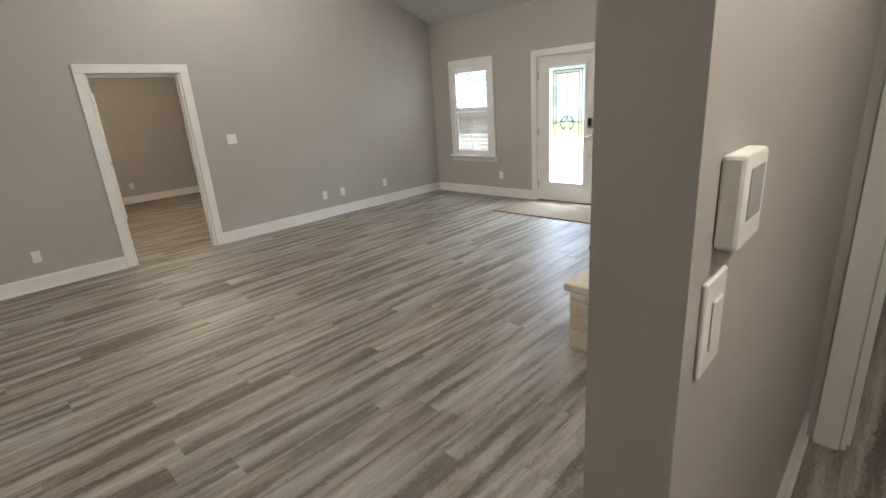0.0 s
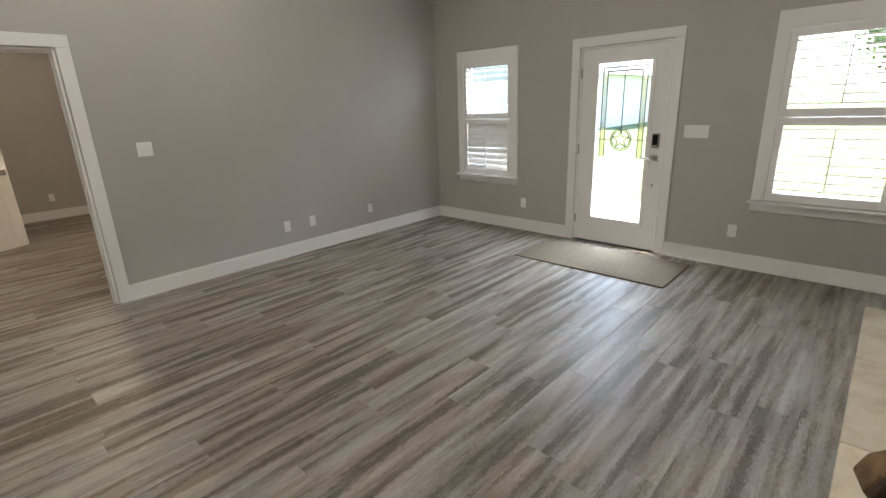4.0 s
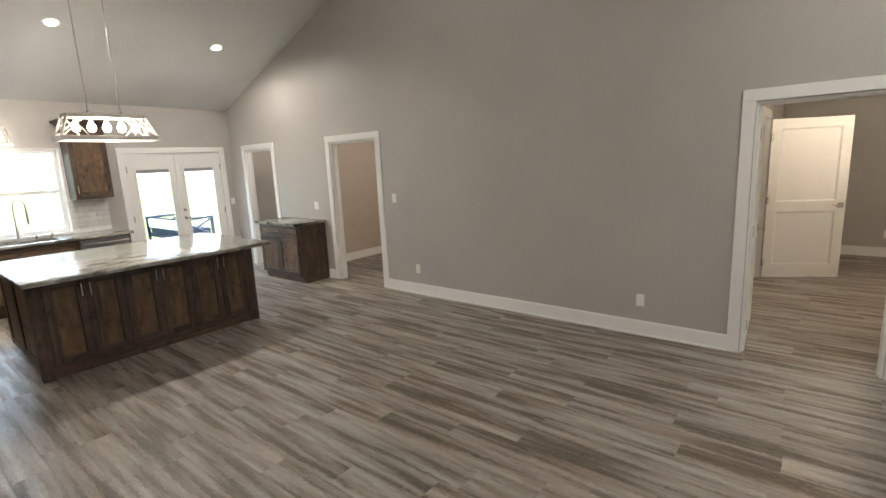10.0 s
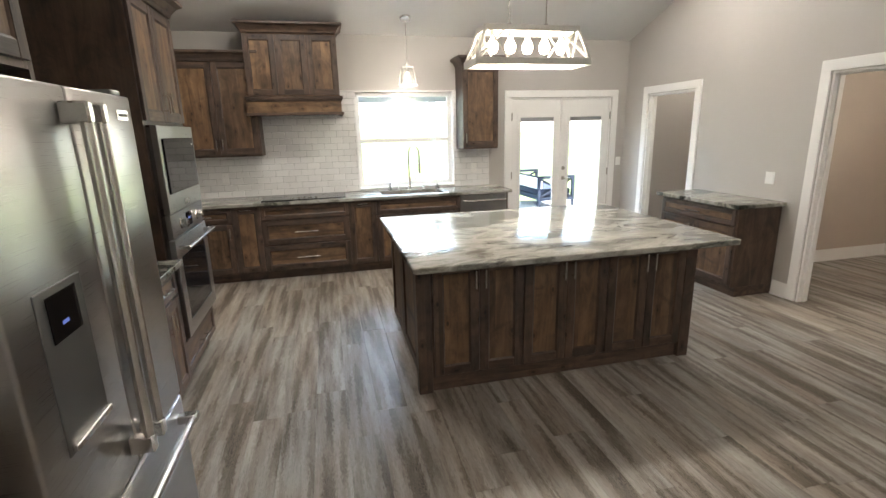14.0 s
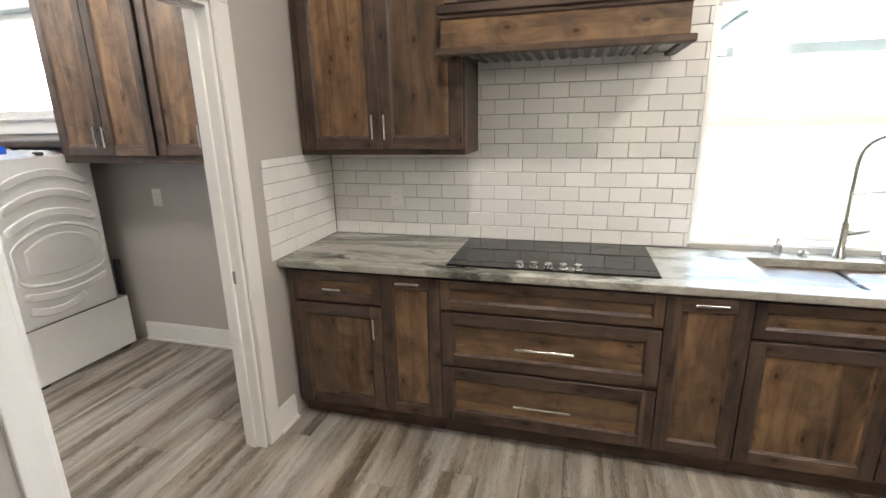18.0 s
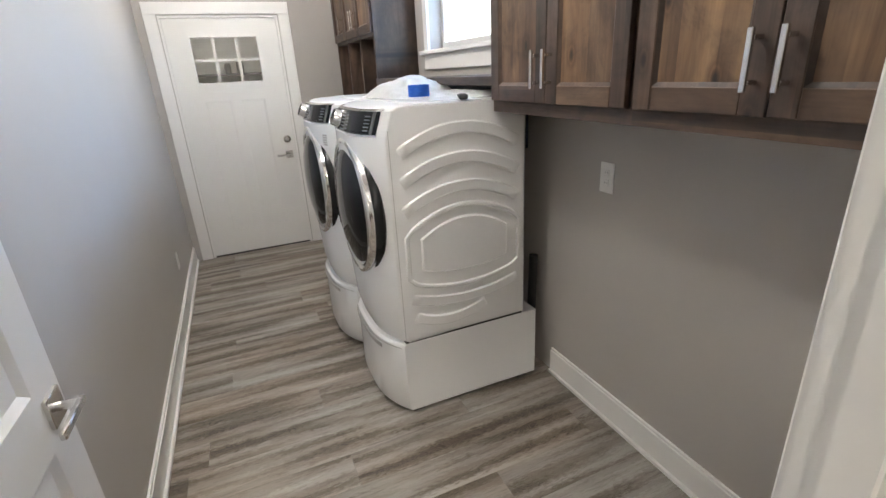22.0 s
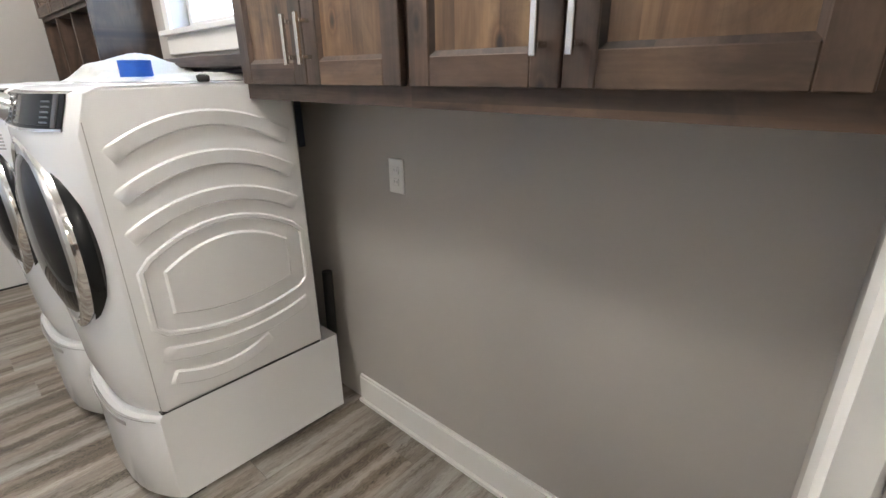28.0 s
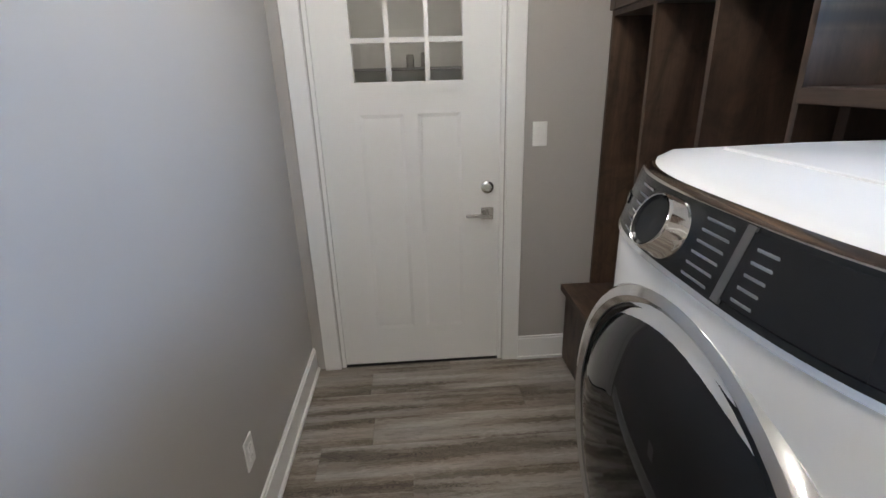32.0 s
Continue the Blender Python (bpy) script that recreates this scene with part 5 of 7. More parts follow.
# south run: counter, fridge, counter, ovens
SY = -5.17
cabinet("base_cabinet", "dark alder base cabinet with drawer by the hall", south(-6.92), 0.51, 0.63, 0, ZC1, [("drawer_front", 0.02, 0.51, 0.70, 0.86, "mid", 0.15), ("door", 0.02, 0.265, 0.115, 0.69, "r_hi", 0.12), ("door", 0.265, 0.51, 0.115, 0.69, "l_hi", 0.12)], 0.10, GK)
cabinet("base_cabinet", "dark alder base cabinet with drawer beside the fridge", south(-7.43), 0.51, 0.63, 0, ZC1, [("drawer_front", 0.0, 0.50, 0.70, 0.86, "mid", 0.15), ("door", 0.0, 0.25, 0.115, 0.69, "r_hi", 0.12), ("door", 0.25, 0.50, 0.115, 0.69, "l_hi", 0.12)], 0.10, GK)
solid("countertop", boxes((-7.944, -6.885, YS + 0.002, -5.095, 0.875, 0.912), bevel=0.005, segments=2), M_GRANITE, "veined granite counter with a dark patch by the hall", "countertop")
fc = cabinet("fridge_cabinet", "two-door dark alder cabinet above the fridge", south(-7.975, SY + 0.002), 0.938, 0.62, 1.88, 2.45, [("door", 0.01, 0.469, 1.905, 2.43, "r_lo", 0.12), ("door", 0.469, 0.928, 1.905, 2.43, "l_lo", 0.12)], 0, GU)
for px_ in (-0.028, 0.939):
    part("side_panel", boxes((px_, px_ + 0.027, 0.0, 0.634, 0.0, 2.45)), M_FRAME_V, fc, "tall dark alder side panel")
part("crown_moulding", prism_crown(1.0, 0.62, 2.45, 0.075), M_FRAME_X, fc, "dark crown moulding", at=(-0.03, 0, 0))
cabinet("base_cabinet", "dark alder base cabinet between fridge and ovens", south(-8.945), 0.52, 0.63, 0, ZC1, [("drawer_front", 0.0, 0.52, 0.70, 0.86, "mid", 0.12), ("door", 0.0, 0.26, 0.115, 0.69, "r_hi", 0.12), ("door", 0.26, 0.52, 0.115, 0.69, "l_hi", 0.12)], 0.10, GK)
cabinet("base_cabinet", "dark alder base cabinet between fridge and ovens", south(-9.465), 0.52, 0.63, 0, ZC1, [("drawer_front", 0.0, 0.51, 0.70, 0.86, "mid", 0.12), ("door", 0.0, 0.255, 0.115, 0.69, "r_hi", 0.12), ("door", 0.255, 0.51, 0.115, 0.69, "l_hi", 0.12)], 0.10, GK)
solid("countertop", boxes((-9.987, -8.943, YS + 0.002, -5.10, 0.875, 0.912), bevel=0.005, segments=2), M_GRANITE, "veined granite counter between fridge and ovens", "countertop")

fg = thing("refrigerator", "stainless french-door refrigerator with bottom freezer", "refrigerator", south(-7.984, -4.87))
fw = 0.92
part("body", boxes((0.004, fw - 0.004, 0.115, 0.90, 0.03, 1.78)), M_STEEL_D, fg, "dark grey cabinet side")
part("grille", boxes((0.01, fw - 0.01, 0.10, 0.14, 0.0, 0.028)), M_RUBBER, fg)
for k, (a, b) in enumerate(((0.0, fw / 2 - 0.002), (fw / 2 + 0.002, fw))):
    dr = part("door", boxes((a, b, 0.0, 0.105, 0.585, 1.785), bevel=0.010, segments=3), M_STEEL, fg, smooth=True)
    hx = fw / 2 - 0.045 if k == 0 else fw / 2 + 0.045
    part("handle", merge(tube([(hx, -0.058, 0.69), (hx, -0.058, 1.70)], 0.0155, 12), boxes((hx - 0.017, hx + 0.017, -0.075, 0.001, 0.65, 0.71), (hx - 0.017, hx + 0.017, -0.075, 0.001, 1.68, 1.74), bevel=0.006)), M_CHROME, dr, "tubular steel handle", True)
for a in (0.02, fw - 0.10):
    part("hinge_cover", boxes((a, a + 0.08, 0.02, 0.20, 1.786, 1.805), bevel=0.004), M_STEEL_D, fg)
fz = part("freezer_drawer", boxes((0.0, fw, 0.0, 0.105, 0.04, 0.575), bevel=0.010, segments=3), M_STEEL, fg, smooth=True)
part("handle", merge(tube([(0.06, -0.058, 0.50), (fw - 0.06, -0.058, 0.50)], 0.0155, 12), boxes((0.05, 0.10, -0.075, 0.001, 0.482, 0.518), (fw - 0.10, fw - 0.05, -0.075, 0.001, 0.482, 0.518), bevel=0.006)), M_CHROME, fz, "tubular steel handle", True)
ds = part("dispenser", boxes((0.11, 0.33, -0.004, 0.001, 0.86, 1.29), bevel=0.002), M_STEEL_D, fg, "grey water dispenser recess")
part("control_panel", boxes((0.15, 0.29, -0.0065, -0.0042, 1.15, 1.27)), M_BLACK, ds)
part("drip_tray", boxes((0.12, 0.32, -0.02, -0.0042, 0.87, 0.89), bevel=0.003), M_CHROME, ds)
part("display", boxes((0.20, 0.23, -0.0072, -0.0066, 1.185, 1.195)), M_SCREEN, ds)
part("badge", boxes((fw - 0.14, fw - 0.05, -0.003, 0.0005, 1.70, 1.735), bevel=0.001), M_CHROME, fg, "small steel badge")
part("badge_line", boxes((fw - 0.132, fw - 0.058, -0.0036, -0.0031, 1.712, 1.723)), M_RUBBER, fg)

ot = thing("oven_tower", "tall dark alder cabinet holding two wall ovens", "cabinet", south(-9.985, -5.19))
ow = 0.80
for nm_, it_ in zip(("side_panel", "side_panel", "bottom_board", "top_rail", "rail", "rail", "back_panel", "stile", "stile"), ((0, 0.022, 0.0, 0.615, 0.10, 2.45), (ow - 0.022, ow, 0.0, 0.615, 0.10, 2.45), (0.022, ow - 0.022, 0.001, 0.615, 0.10, 0.13), (0.022, ow - 0.022, 0.001, 0.57, 2.42, 2.45), (0.022, ow - 0.022, 0.002, 0.03, 1.715, 1.76), (0.022, ow - 0.022, 0.002, 0.03, 0.33, 0.37), (0.022, ow - 0.022, 0.55, 0.615, 0.13, 2.42), (0.022, 0.04, 0.001, 0.03, 0.37, 1.715), (ow - 0.04, ow - 0.022, 0.001, 0.03, 0.37, 1.715))):
    part(nm_, boxes(it_), M_FRAME_V, ot)
part("toe_kick", boxes((0, ow, 0.055, 0.615, 0, 0.099)), M_FRAME_X, ot)
front(ot, "drawer_front", 0.01, ow - 0.01, 0.12, 0.335, "mid", 0.16)
front(ot, "door", 0.01, ow / 2, 1.735, 2.43, "r_lo", 0.13)
front(ot, "door", ow / 2, ow - 0.01, 1.735, 2.43, "l_lo", 0.13)
part("crown_moulding", prism_crown(ow, 0.615, 2.45, 0.075), M_FRAME_X, ot, "dark crown moulding")
mo = thing("microwave_oven", "built-in stainless microwave with black glass", "microwave", south(-10.0075, -5.165))
mw = 0.755
part("body", boxes((0.03, mw - 0.03, 0.0, 0.45, 1.22, 1.70)), M_STEEL_D, mo)
part("trim_frame", ring_frame((0, mw, 1.185, 1.71), (0.05, mw - 0.05, 1.30, 1.635), -0.035, 0.0, 0.003), M_STEEL, mo)
part("glass_door", boxes((0.051, mw - 0.051, -0.045, -0.001, 1.301, 1.634), bevel=0.003), M_BLACK, mo, "black glass door")
part("badge", boxes((mw / 2 - 0.06, mw / 2 + 0.06, -0.038, -0.0355, 1.205, 1.24)), M_CHROME, mo)
part("display", boxes((mw - 0.11, mw - 0.085, -0.0462, -0.0456, 1.585, 1.595)), M_PLATE, mo)
ov = thing("wall_oven", "built-in stainless oven with bar handle", "oven", south(-10.0075, -5.165))
part("body", boxes((0.03, mw - 0.03, 0.0, 0.54, 0.38, 1.17)), M_STEEL_D, ov)
part("control_panel", boxes((0, mw, -0.030, 0.0, 1.03, 1.18), bevel=0.003), M_STEEL, ov)
part("screen", boxes((mw / 2 - 0.07, mw / 2 + 0.07, -0.0325, -0.0305, 1.055, 1.15)), M_BLACK, ov)
part("display", boxes((mw / 2 - 0.025, mw / 2 + 0.025, -0.0332, -0.0326, 1.10, 1.115)), M_SCREEN, ov)
for x in (mw / 2 - 0.19, mw / 2 + 0.19):
    part("knob", lathe([(0, 0.045), (0.026, 0.045), (0.030, 0.04), (0.030, 0.010), (0.036, 0.004), (0.036, 0.0), (0, 0)], 24, Matrix.Translation((x, -0.03, 1.10)) @ Matrix.Rotation(radians(90), 4, "X")), M_CHROME, ov, "steel knob", True)
od = part("oven_door", ring_frame((0, mw, 0.38, 1.02), (0.085, mw - 0.085, 0.47, 0.90), -0.035, 0.0, 0.003), M_STEEL, ov)
part("oven_window", boxes((0.086, mw - 0.086, -0.030, -0.002, 0.471, 0.899)), M_BLACK, od)
part("handle", merge(tube([(0.03, -0.095, 0.965), (mw - 0.03, -0.095, 0.965)], 0.0145, 12), boxes((0.05, 0.08, -0.10, -0.03, 0.952, 0.978), (mw - 0.08, mw - 0.05, -0.10, -0.03, 0.952, 0.978), bevel=0.004)), M_CHROME, od, "tubular steel handle", True)

# ---- lamps that the rooms show, and unseen ones added to brighten them ----
def slope_z(x):
    return HP + SL * (x - XK)


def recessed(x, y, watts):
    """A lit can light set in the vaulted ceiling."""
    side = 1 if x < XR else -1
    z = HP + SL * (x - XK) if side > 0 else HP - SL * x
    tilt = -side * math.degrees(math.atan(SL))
    can = thing("recessed_light", "lit round recessed ceiling light, known or added", "ceiling light", pose(x, y, z - 0.004, 0, tilt, 0), "recessed ceiling lights")
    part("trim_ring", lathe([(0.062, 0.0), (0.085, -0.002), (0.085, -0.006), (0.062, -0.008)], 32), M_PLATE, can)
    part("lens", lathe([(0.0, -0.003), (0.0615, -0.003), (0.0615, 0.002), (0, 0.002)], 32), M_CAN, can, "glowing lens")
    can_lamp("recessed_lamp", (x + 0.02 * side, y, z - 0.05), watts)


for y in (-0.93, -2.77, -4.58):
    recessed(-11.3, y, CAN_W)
# these three are out of view, added to even out the living room light
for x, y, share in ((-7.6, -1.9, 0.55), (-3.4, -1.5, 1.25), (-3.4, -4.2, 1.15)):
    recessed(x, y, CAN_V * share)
for x, y, watts in ((-11.85, -7.15, 3.9), (-11.85, -9.2, 3.4)):
    cl = thing("laundry_ceiling_light", "lit round flush ceiling light, inferred or added", "ceiling light", Matrix.Translation((x, y, HP)))
    part("base", lathe([(0, 0), (0.16, 0), (0.16, -0.02), (0, -0.02)], 32), M_PLATE, cl)
    part("lens", lathe([(0.15, -0.0205), (0.14, -0.05), (0.09, -0.07), (0, -0.075)], 32), M_CAN, cl, "glowing lens", True)
    lamp = room_lamp("laundry_lamp", (x, y, HP - 0.16), watts, 0.17, (1.0, 0.96, 0.91))
# unseen flush lights, added to brighten the hall and the rooms beyond the doorways
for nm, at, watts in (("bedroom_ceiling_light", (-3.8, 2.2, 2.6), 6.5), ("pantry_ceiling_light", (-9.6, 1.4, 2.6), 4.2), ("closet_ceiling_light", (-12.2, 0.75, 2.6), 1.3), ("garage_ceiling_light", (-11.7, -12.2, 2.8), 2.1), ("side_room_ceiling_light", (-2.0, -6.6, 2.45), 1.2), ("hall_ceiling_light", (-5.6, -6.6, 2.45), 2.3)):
    cl = thing(nm, "lit round flush ceiling light, inferred or added", "ceiling light", Matrix.Translation(at))
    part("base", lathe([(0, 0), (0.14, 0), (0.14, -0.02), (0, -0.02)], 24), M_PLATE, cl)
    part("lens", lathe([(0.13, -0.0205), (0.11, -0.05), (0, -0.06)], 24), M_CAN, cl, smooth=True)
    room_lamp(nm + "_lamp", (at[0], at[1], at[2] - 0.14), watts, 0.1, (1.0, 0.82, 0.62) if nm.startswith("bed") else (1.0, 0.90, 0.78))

# island chandelier: an open wooden box with five bulbs
ch = thing("island_chandelier", "whitewashed box chandelier with five lit bulbs", "chandelier", Matrix.Translation((-10.23, -2.735, 2.07)))
lb, lt, wb, wt_, hh = 0.43, 0.352, 0.15, 0.10, 0.262
part("bottom_frame", boxes((-wb, wb, -lb, -lb + 0.022, 0, 0.046), (-wb, wb, lb - 0.022, lb, 0, 0.046), (-wb, -wb + 0.022, -lb + 0.022, lb - 0.022, 0, 0.046), (wb - 0.022, wb, -lb + 0.022, lb - 0.022, 0, 0.046), bevel=0.002), M_WHITEMETAL, ch)
part("top_frame", boxes((-wt_, wt_, -lt, -lt + 0.02, hh - 0.040, hh), (-wt_, wt_, lt - 0.02, lt, hh - 0.040, hh), (-wt_, -wt_ + 0.02, -lt + 0.02, lt - 0.02, hh - 0.040, hh), (wt_ - 0.02, wt_, -lt + 0.02, lt - 0.02, hh - 0.040, hh), bevel=0.002), M_WHITEMETAL, ch)
part("top_plate", boxes((-wt_ + 0.02, wt_ - 0.02, -lt + 0.02, lt - 0.02, hh - 0.012, hh - 0.004)), M_WHITEMETAL, ch)
for sx in (-1, 1):
    for sy in (-1, 1):
        part("corner_post", tube([(sx * (wb - 0.011), sy * (lb - 0.011), 0.03), (sx * (wt_ - 0.01), sy * (lt - 0.01), hh - 0.02)], 0.0125, 6), M_WHITEMETAL, ch)
for sy in (-1, 1):
    a, b = (wb - 0.012, lb - 0.011, 0.035), (wt_ - 0.012, lt - 0.01, hh - 0.03)
    part("cross_brace", tube([(-a[0], sy * a[1], a[2]), (b[0], sy * b[1], b[2])], 0.0075, 6), M_WHITEMETAL, ch)
    part("cross_brace", tube([(a[0], sy * a[1], a[2]), (-b[0], sy * b[1], b[2])], 0.0075, 6), M_WHITEMETAL, ch)
for sx in (-1, 1):
    for y0 in (-0.30, 0.30):
        s = 1 if y0 > 0 else -1
        part("cross_brace", tube([(sx * (wb - 0.011), y0 + s * 0.11, 0.035), (sx * (wt_ - 0.01), y0 - s * 0.10, hh - 0.03)], 0.0075, 6), M_WHITEMETAL, ch)
        part("cross_brace", tube([(sx * (wb - 0.011), y0 - s * 0.10, 0.046), (sx * (wt_ - 0.01), y0 + s * 0.02, hh - 0.03)], 0.0075, 6), M_WHITEMETAL, ch)
for k in range(5):
    y = -0.26 + 0.13 * k
    part("socket", lathe([(0, hh - 0.012), (0.018, hh - 0.012), (0.018, hh - 0.065), (0, hh - 0.065)], 12, Matrix.Translation((0, y, 0))), M_HINGE, ch)
    part("bulb", lathe([(0.012, hh - 0.066), (0.02, hh - 0.085), (0.036, hh - 0.115), (0.038, hh - 0.140), (0.026, hh - 0.168), (0, hh - 0.178)], 16, Matrix.Translation((0, y, 0))), M_BULB, ch, "glowing round bulb", True)
for y in (-0.14, 0.14):
    part("rod", tube([(0, y, hh - 0.004), (0, y, slope_z(-10.23) - 2.07)], 0.006, 8), M_CHROME, ch, "thin nickel rod")
    part("canopy", lathe([(0, 0), (0.012, 0), (0.014, 0.03), (0, 0.03)], 10, Matrix.Translation((0, y, hh - 0.004))), M_CHROME, ch)
part("ceiling_canopy", boxes((-0.06, 0.06, -0.22, 0.22, slope_z(-10.23) - 2.07 - 0.05, slope_z(-10.23) - 2.07 - 0.02)), M_CHROME, ch)
room_lamp("chandelier_lamp", (-10.23, -2.735, 2.17), 7.0, 0.13)

# pendant over the sink
PEND = (-12.70, -3.185, 2.160)
pe = thing("pendant_light", "small nickel lantern pendant with clear glass", "pendant light", Matrix.Translation(PEND))
p_top = slope_z(PEND[0]) - PEND[2]
part("canopy", lathe([(0, 0.004), (0.066, 0.004), (0.068, -0.010), (0.060, -0.022), (0.018, -0.030), (0, -0.030)], 28, Matrix.Translation((0, 0, p_top)) @ Matrix.Rotation(-math.atan(SL), 4, "Y")), M_CHROME, pe, "round nickel canopy", True)
part("rod", tube([(0, 0, 0.262), (0, 0, p_top - 0.02)], 0.0065, 10), M_CHROME, pe, smooth=True)
part("cap", merge(boxes((-0.068, 0.068, -0.068, 0.068, 0.205, 0.220), bevel=0.003), lathe([(0.0, 0.275), (0.012, 0.272), (0.016, 0.250), (0.030, 0.236), (0.034, 0.2205), (0, 0.2205)], 20)), M_CHROME, pe)
part("base_ring", boxes((-0.098, 0.098, -0.098, -0.084, 0, 0.016), (-0.098, 0.098, 0.084, 0.098, 0, 0.016), (-0.098, -0.084, -0.084, 0.084, 0, 0.016), (0.084, 0.098, -0.084, 0.084, 0, 0.016)), M_CHROME, pe)
for sx in (-1, 1):
    for sy in (-1, 1):
        part("corner_bar", tube([(sx * 0.091, sy * 0.091, 0.01), (sx * 0.061, sy * 0.061, 0.21)], 0.006, 6), M_CHROME, pe)


def lantern_glass():
    bm = bmesh.new()
    lo = [bm.verts.new((x * 0.088, y * 0.088, 0.016)) for x, y in ((-1, -1), (1, -1), (1, 1), (-1, 1))]
    hi = [bm.verts.new((x * 0.060, y * 0.060, 0.205)) for x, y in ((-1, -1), (1, -1), (1, 1), (-1, 1))]
    for k in range(4):
        bm.faces.new((lo[k], lo[(k + 1) % 4], hi[(k + 1) % 4], hi[k]))
    bmesh.ops.recalc_face_normals(bm, faces=bm.faces)
    bmesh.ops.solidify(bm, geom=bm.faces[:], thickness=0.002)
    return bm


part("glass_shade", lantern_glass(), M_GLASS, pe).visible_shadow = False
part("socket", lathe([(0, 0.205), (0.017, 0.205), (0.017, 0.165), (0, 0.165)], 14), M_CHROME, pe)
part("bulb", lathe([(0.012, 0.164), (0.018, 0.145), (0.030, 0.112), (0.031, 0.094), (0.020, 0.068), (0, 0.060)], 18), M_BULB2, pe, "glowing bulb", True)
room_lamp("pendant_lamp", (PEND[0], PEND[1], PEND[2] - 0.04), 0.7, 0.03)

# ---- laundry ----
GL = "laundry wall cabinets"
lz0, lz1 = 1.41, 2.46
for k, (y0, y1) in enumerate(((-7.49, -6.737), (-6.737, -5.928))):
    w = y1 - y0
    h_ = w / 2 if k == 0 else 0.370
    c = cabinet("wall_cabinet", "tall dark alder laundry wall cabinet with two doors", west(y0, -12.72), w, 0.325, lz0, lz1, [("door", 0.012, h_, lz0 - 0.005, lz1 - 0.02, "r_lo", 0.12), ("door", h_, w - (0.012 if k == 0 else 0.045), lz0 - 0.005, lz1 - 0.02, "l_lo", 0.12)], 0, GL)
    part("light_rail", boxes((0, w, -0.001, 0.018, 1.362, lz0), (0, 0.018, 0.018, 0.325, 1.362, lz0) if k == 0 else (w - 0.018, w, 0.018, 0.325, 1.362, lz0)), M_FRAME_X, c)
    part("crown_moulding", prism_crown(w, 0.32, lz1, 0.07), M_FRAME_X, c, "dark crown moulding")

# locker tower at the end wall
lk = thing("locker_cabinet", "tall dark alder locker cabinet with open cubbies and bench", "cabinet", west(-10.36, -12.735))
lw_ = 1.185
for nm_, it_ in zip(("side_panel", "side_panel", "back_panel", "top_board", "shelf"), ((0, 0.02, 0, 0.33, 0.46, 2.40), (lw_ - 0.02, lw_, 0, 0.33, 0.46, 2.40), (0.02, lw_ - 0.02, 0.3, 0.33, 0.46, 2.40), (0.02, lw_ - 0.02, 0, 0.3, 2.37, 2.40), (0.02, lw_ - 0.02, 0.001, 0.3, 1.78, 1.81))):
    part(nm_, boxes(it_), M_FRAME_V, lk)
for x in (0.385, 0.78):
    part("divider", boxes((x, x + 0.022, 0.001, 0.2995, 0.46, 1.7795)), M_FRAME_V, lk)
for k in range(3):
    a = 0.01 + k * 0.388
    front(lk, "door", a, a + 0.388, 1.80, 2.385, "r_lo" if k < 2 else "l_lo", 0.13)
part("crown_moulding", prism_crown(lw_, 0.33, 2.40, 0.08), M_FRAME_X, lk, "dark crown moulding")
part("bench_seat", boxes((0.0, lw_, -0.16, 0.33, 0.42, 0.459), bevel=0.004), M_FRAME_X, lk)
part("bench_base", boxes((0.01, lw_ - 0.01, -0.13, 0.33, 0.0, 0.4195)), M_FRAME_V, lk)
for k in range(3):
    part("hook", tube([(0.2 + k * 0.39, 0.298, 1.62), (0.2 + k * 0.39, 0.25, 1.60), (0.2 + k * 0.39, 0.235, 1.63)], 0.006, 8), M_CHROME, lk, smooth=True)

# shelf behind the machines and window above it
sh = thing("ledge_shelf", "dark alder ledge shelf behind the machines", "shelf", west(-9.17, -12.72))
part("top", boxes((0.0, 1.675, 0.0, 0.325, 1.46, 1.498), bevel=0.003), M_FRAME_X, sh, "grey brown shelf top")
part("backing", boxes((0.0, 1.44, 0.27, 0.325, 1.15, 1.459)), M_BLUEBACK, sh, "slate blue backing panel")
part("bracket", boxes((0.02, 0.05, 0.10, 0.2695, 0.0, 1.459)), M_FRAME_V, sh)
lwn = thing("window_4", "white framed laundry window above the shelf", "window", kind="structure")
part("window_frame", boxes((XK, XK + 0.018, LW[0] - 0.07, LW[0], 1.64, 2.43), (XK, XK + 0.018, LW[1], LW[1] + 0.07, 1.64, 2.43), (XK, XK + 0.018, LW[0], LW[1], 2.36, 2.43), bevel=0.002), M_TRIM, lwn)
part("window_sill", boxes((XK - 0.1, XK + 0.05, LW[0] - 0.09, LW[1] + 0.09, 1.635, 1.66), (XK, XK + 0.02, LW[0] - 0.07, LW[1] + 0.07, 1.54, 1.635), bevel=0.003), M_TRIM, lwn)
part("sash", boxes((XK - 0.12, XK - 0.09, LW[0], LW[0] + 0.045, 1.66, 2.36), (XK - 0.12, XK - 0.09, LW[1] - 0.045, LW[1], 1.66, 2.36), (XK - 0.12, XK - 0.09, LW[0] + 0.045, LW[1] - 0.045, 1.66, 1.705), (XK - 0.12, XK - 0.09, LW[0] + 0.045, LW[1] - 0.045, 2.315, 2.36)), M_TRIM, lwn)
part("pane", boxes((XK - 0.107, XK - 0.104, LW[0] + 0.04, LW[1] - 0.04, 1.70, 2.32)), M_GLASS, lwn).visible_shadow = False

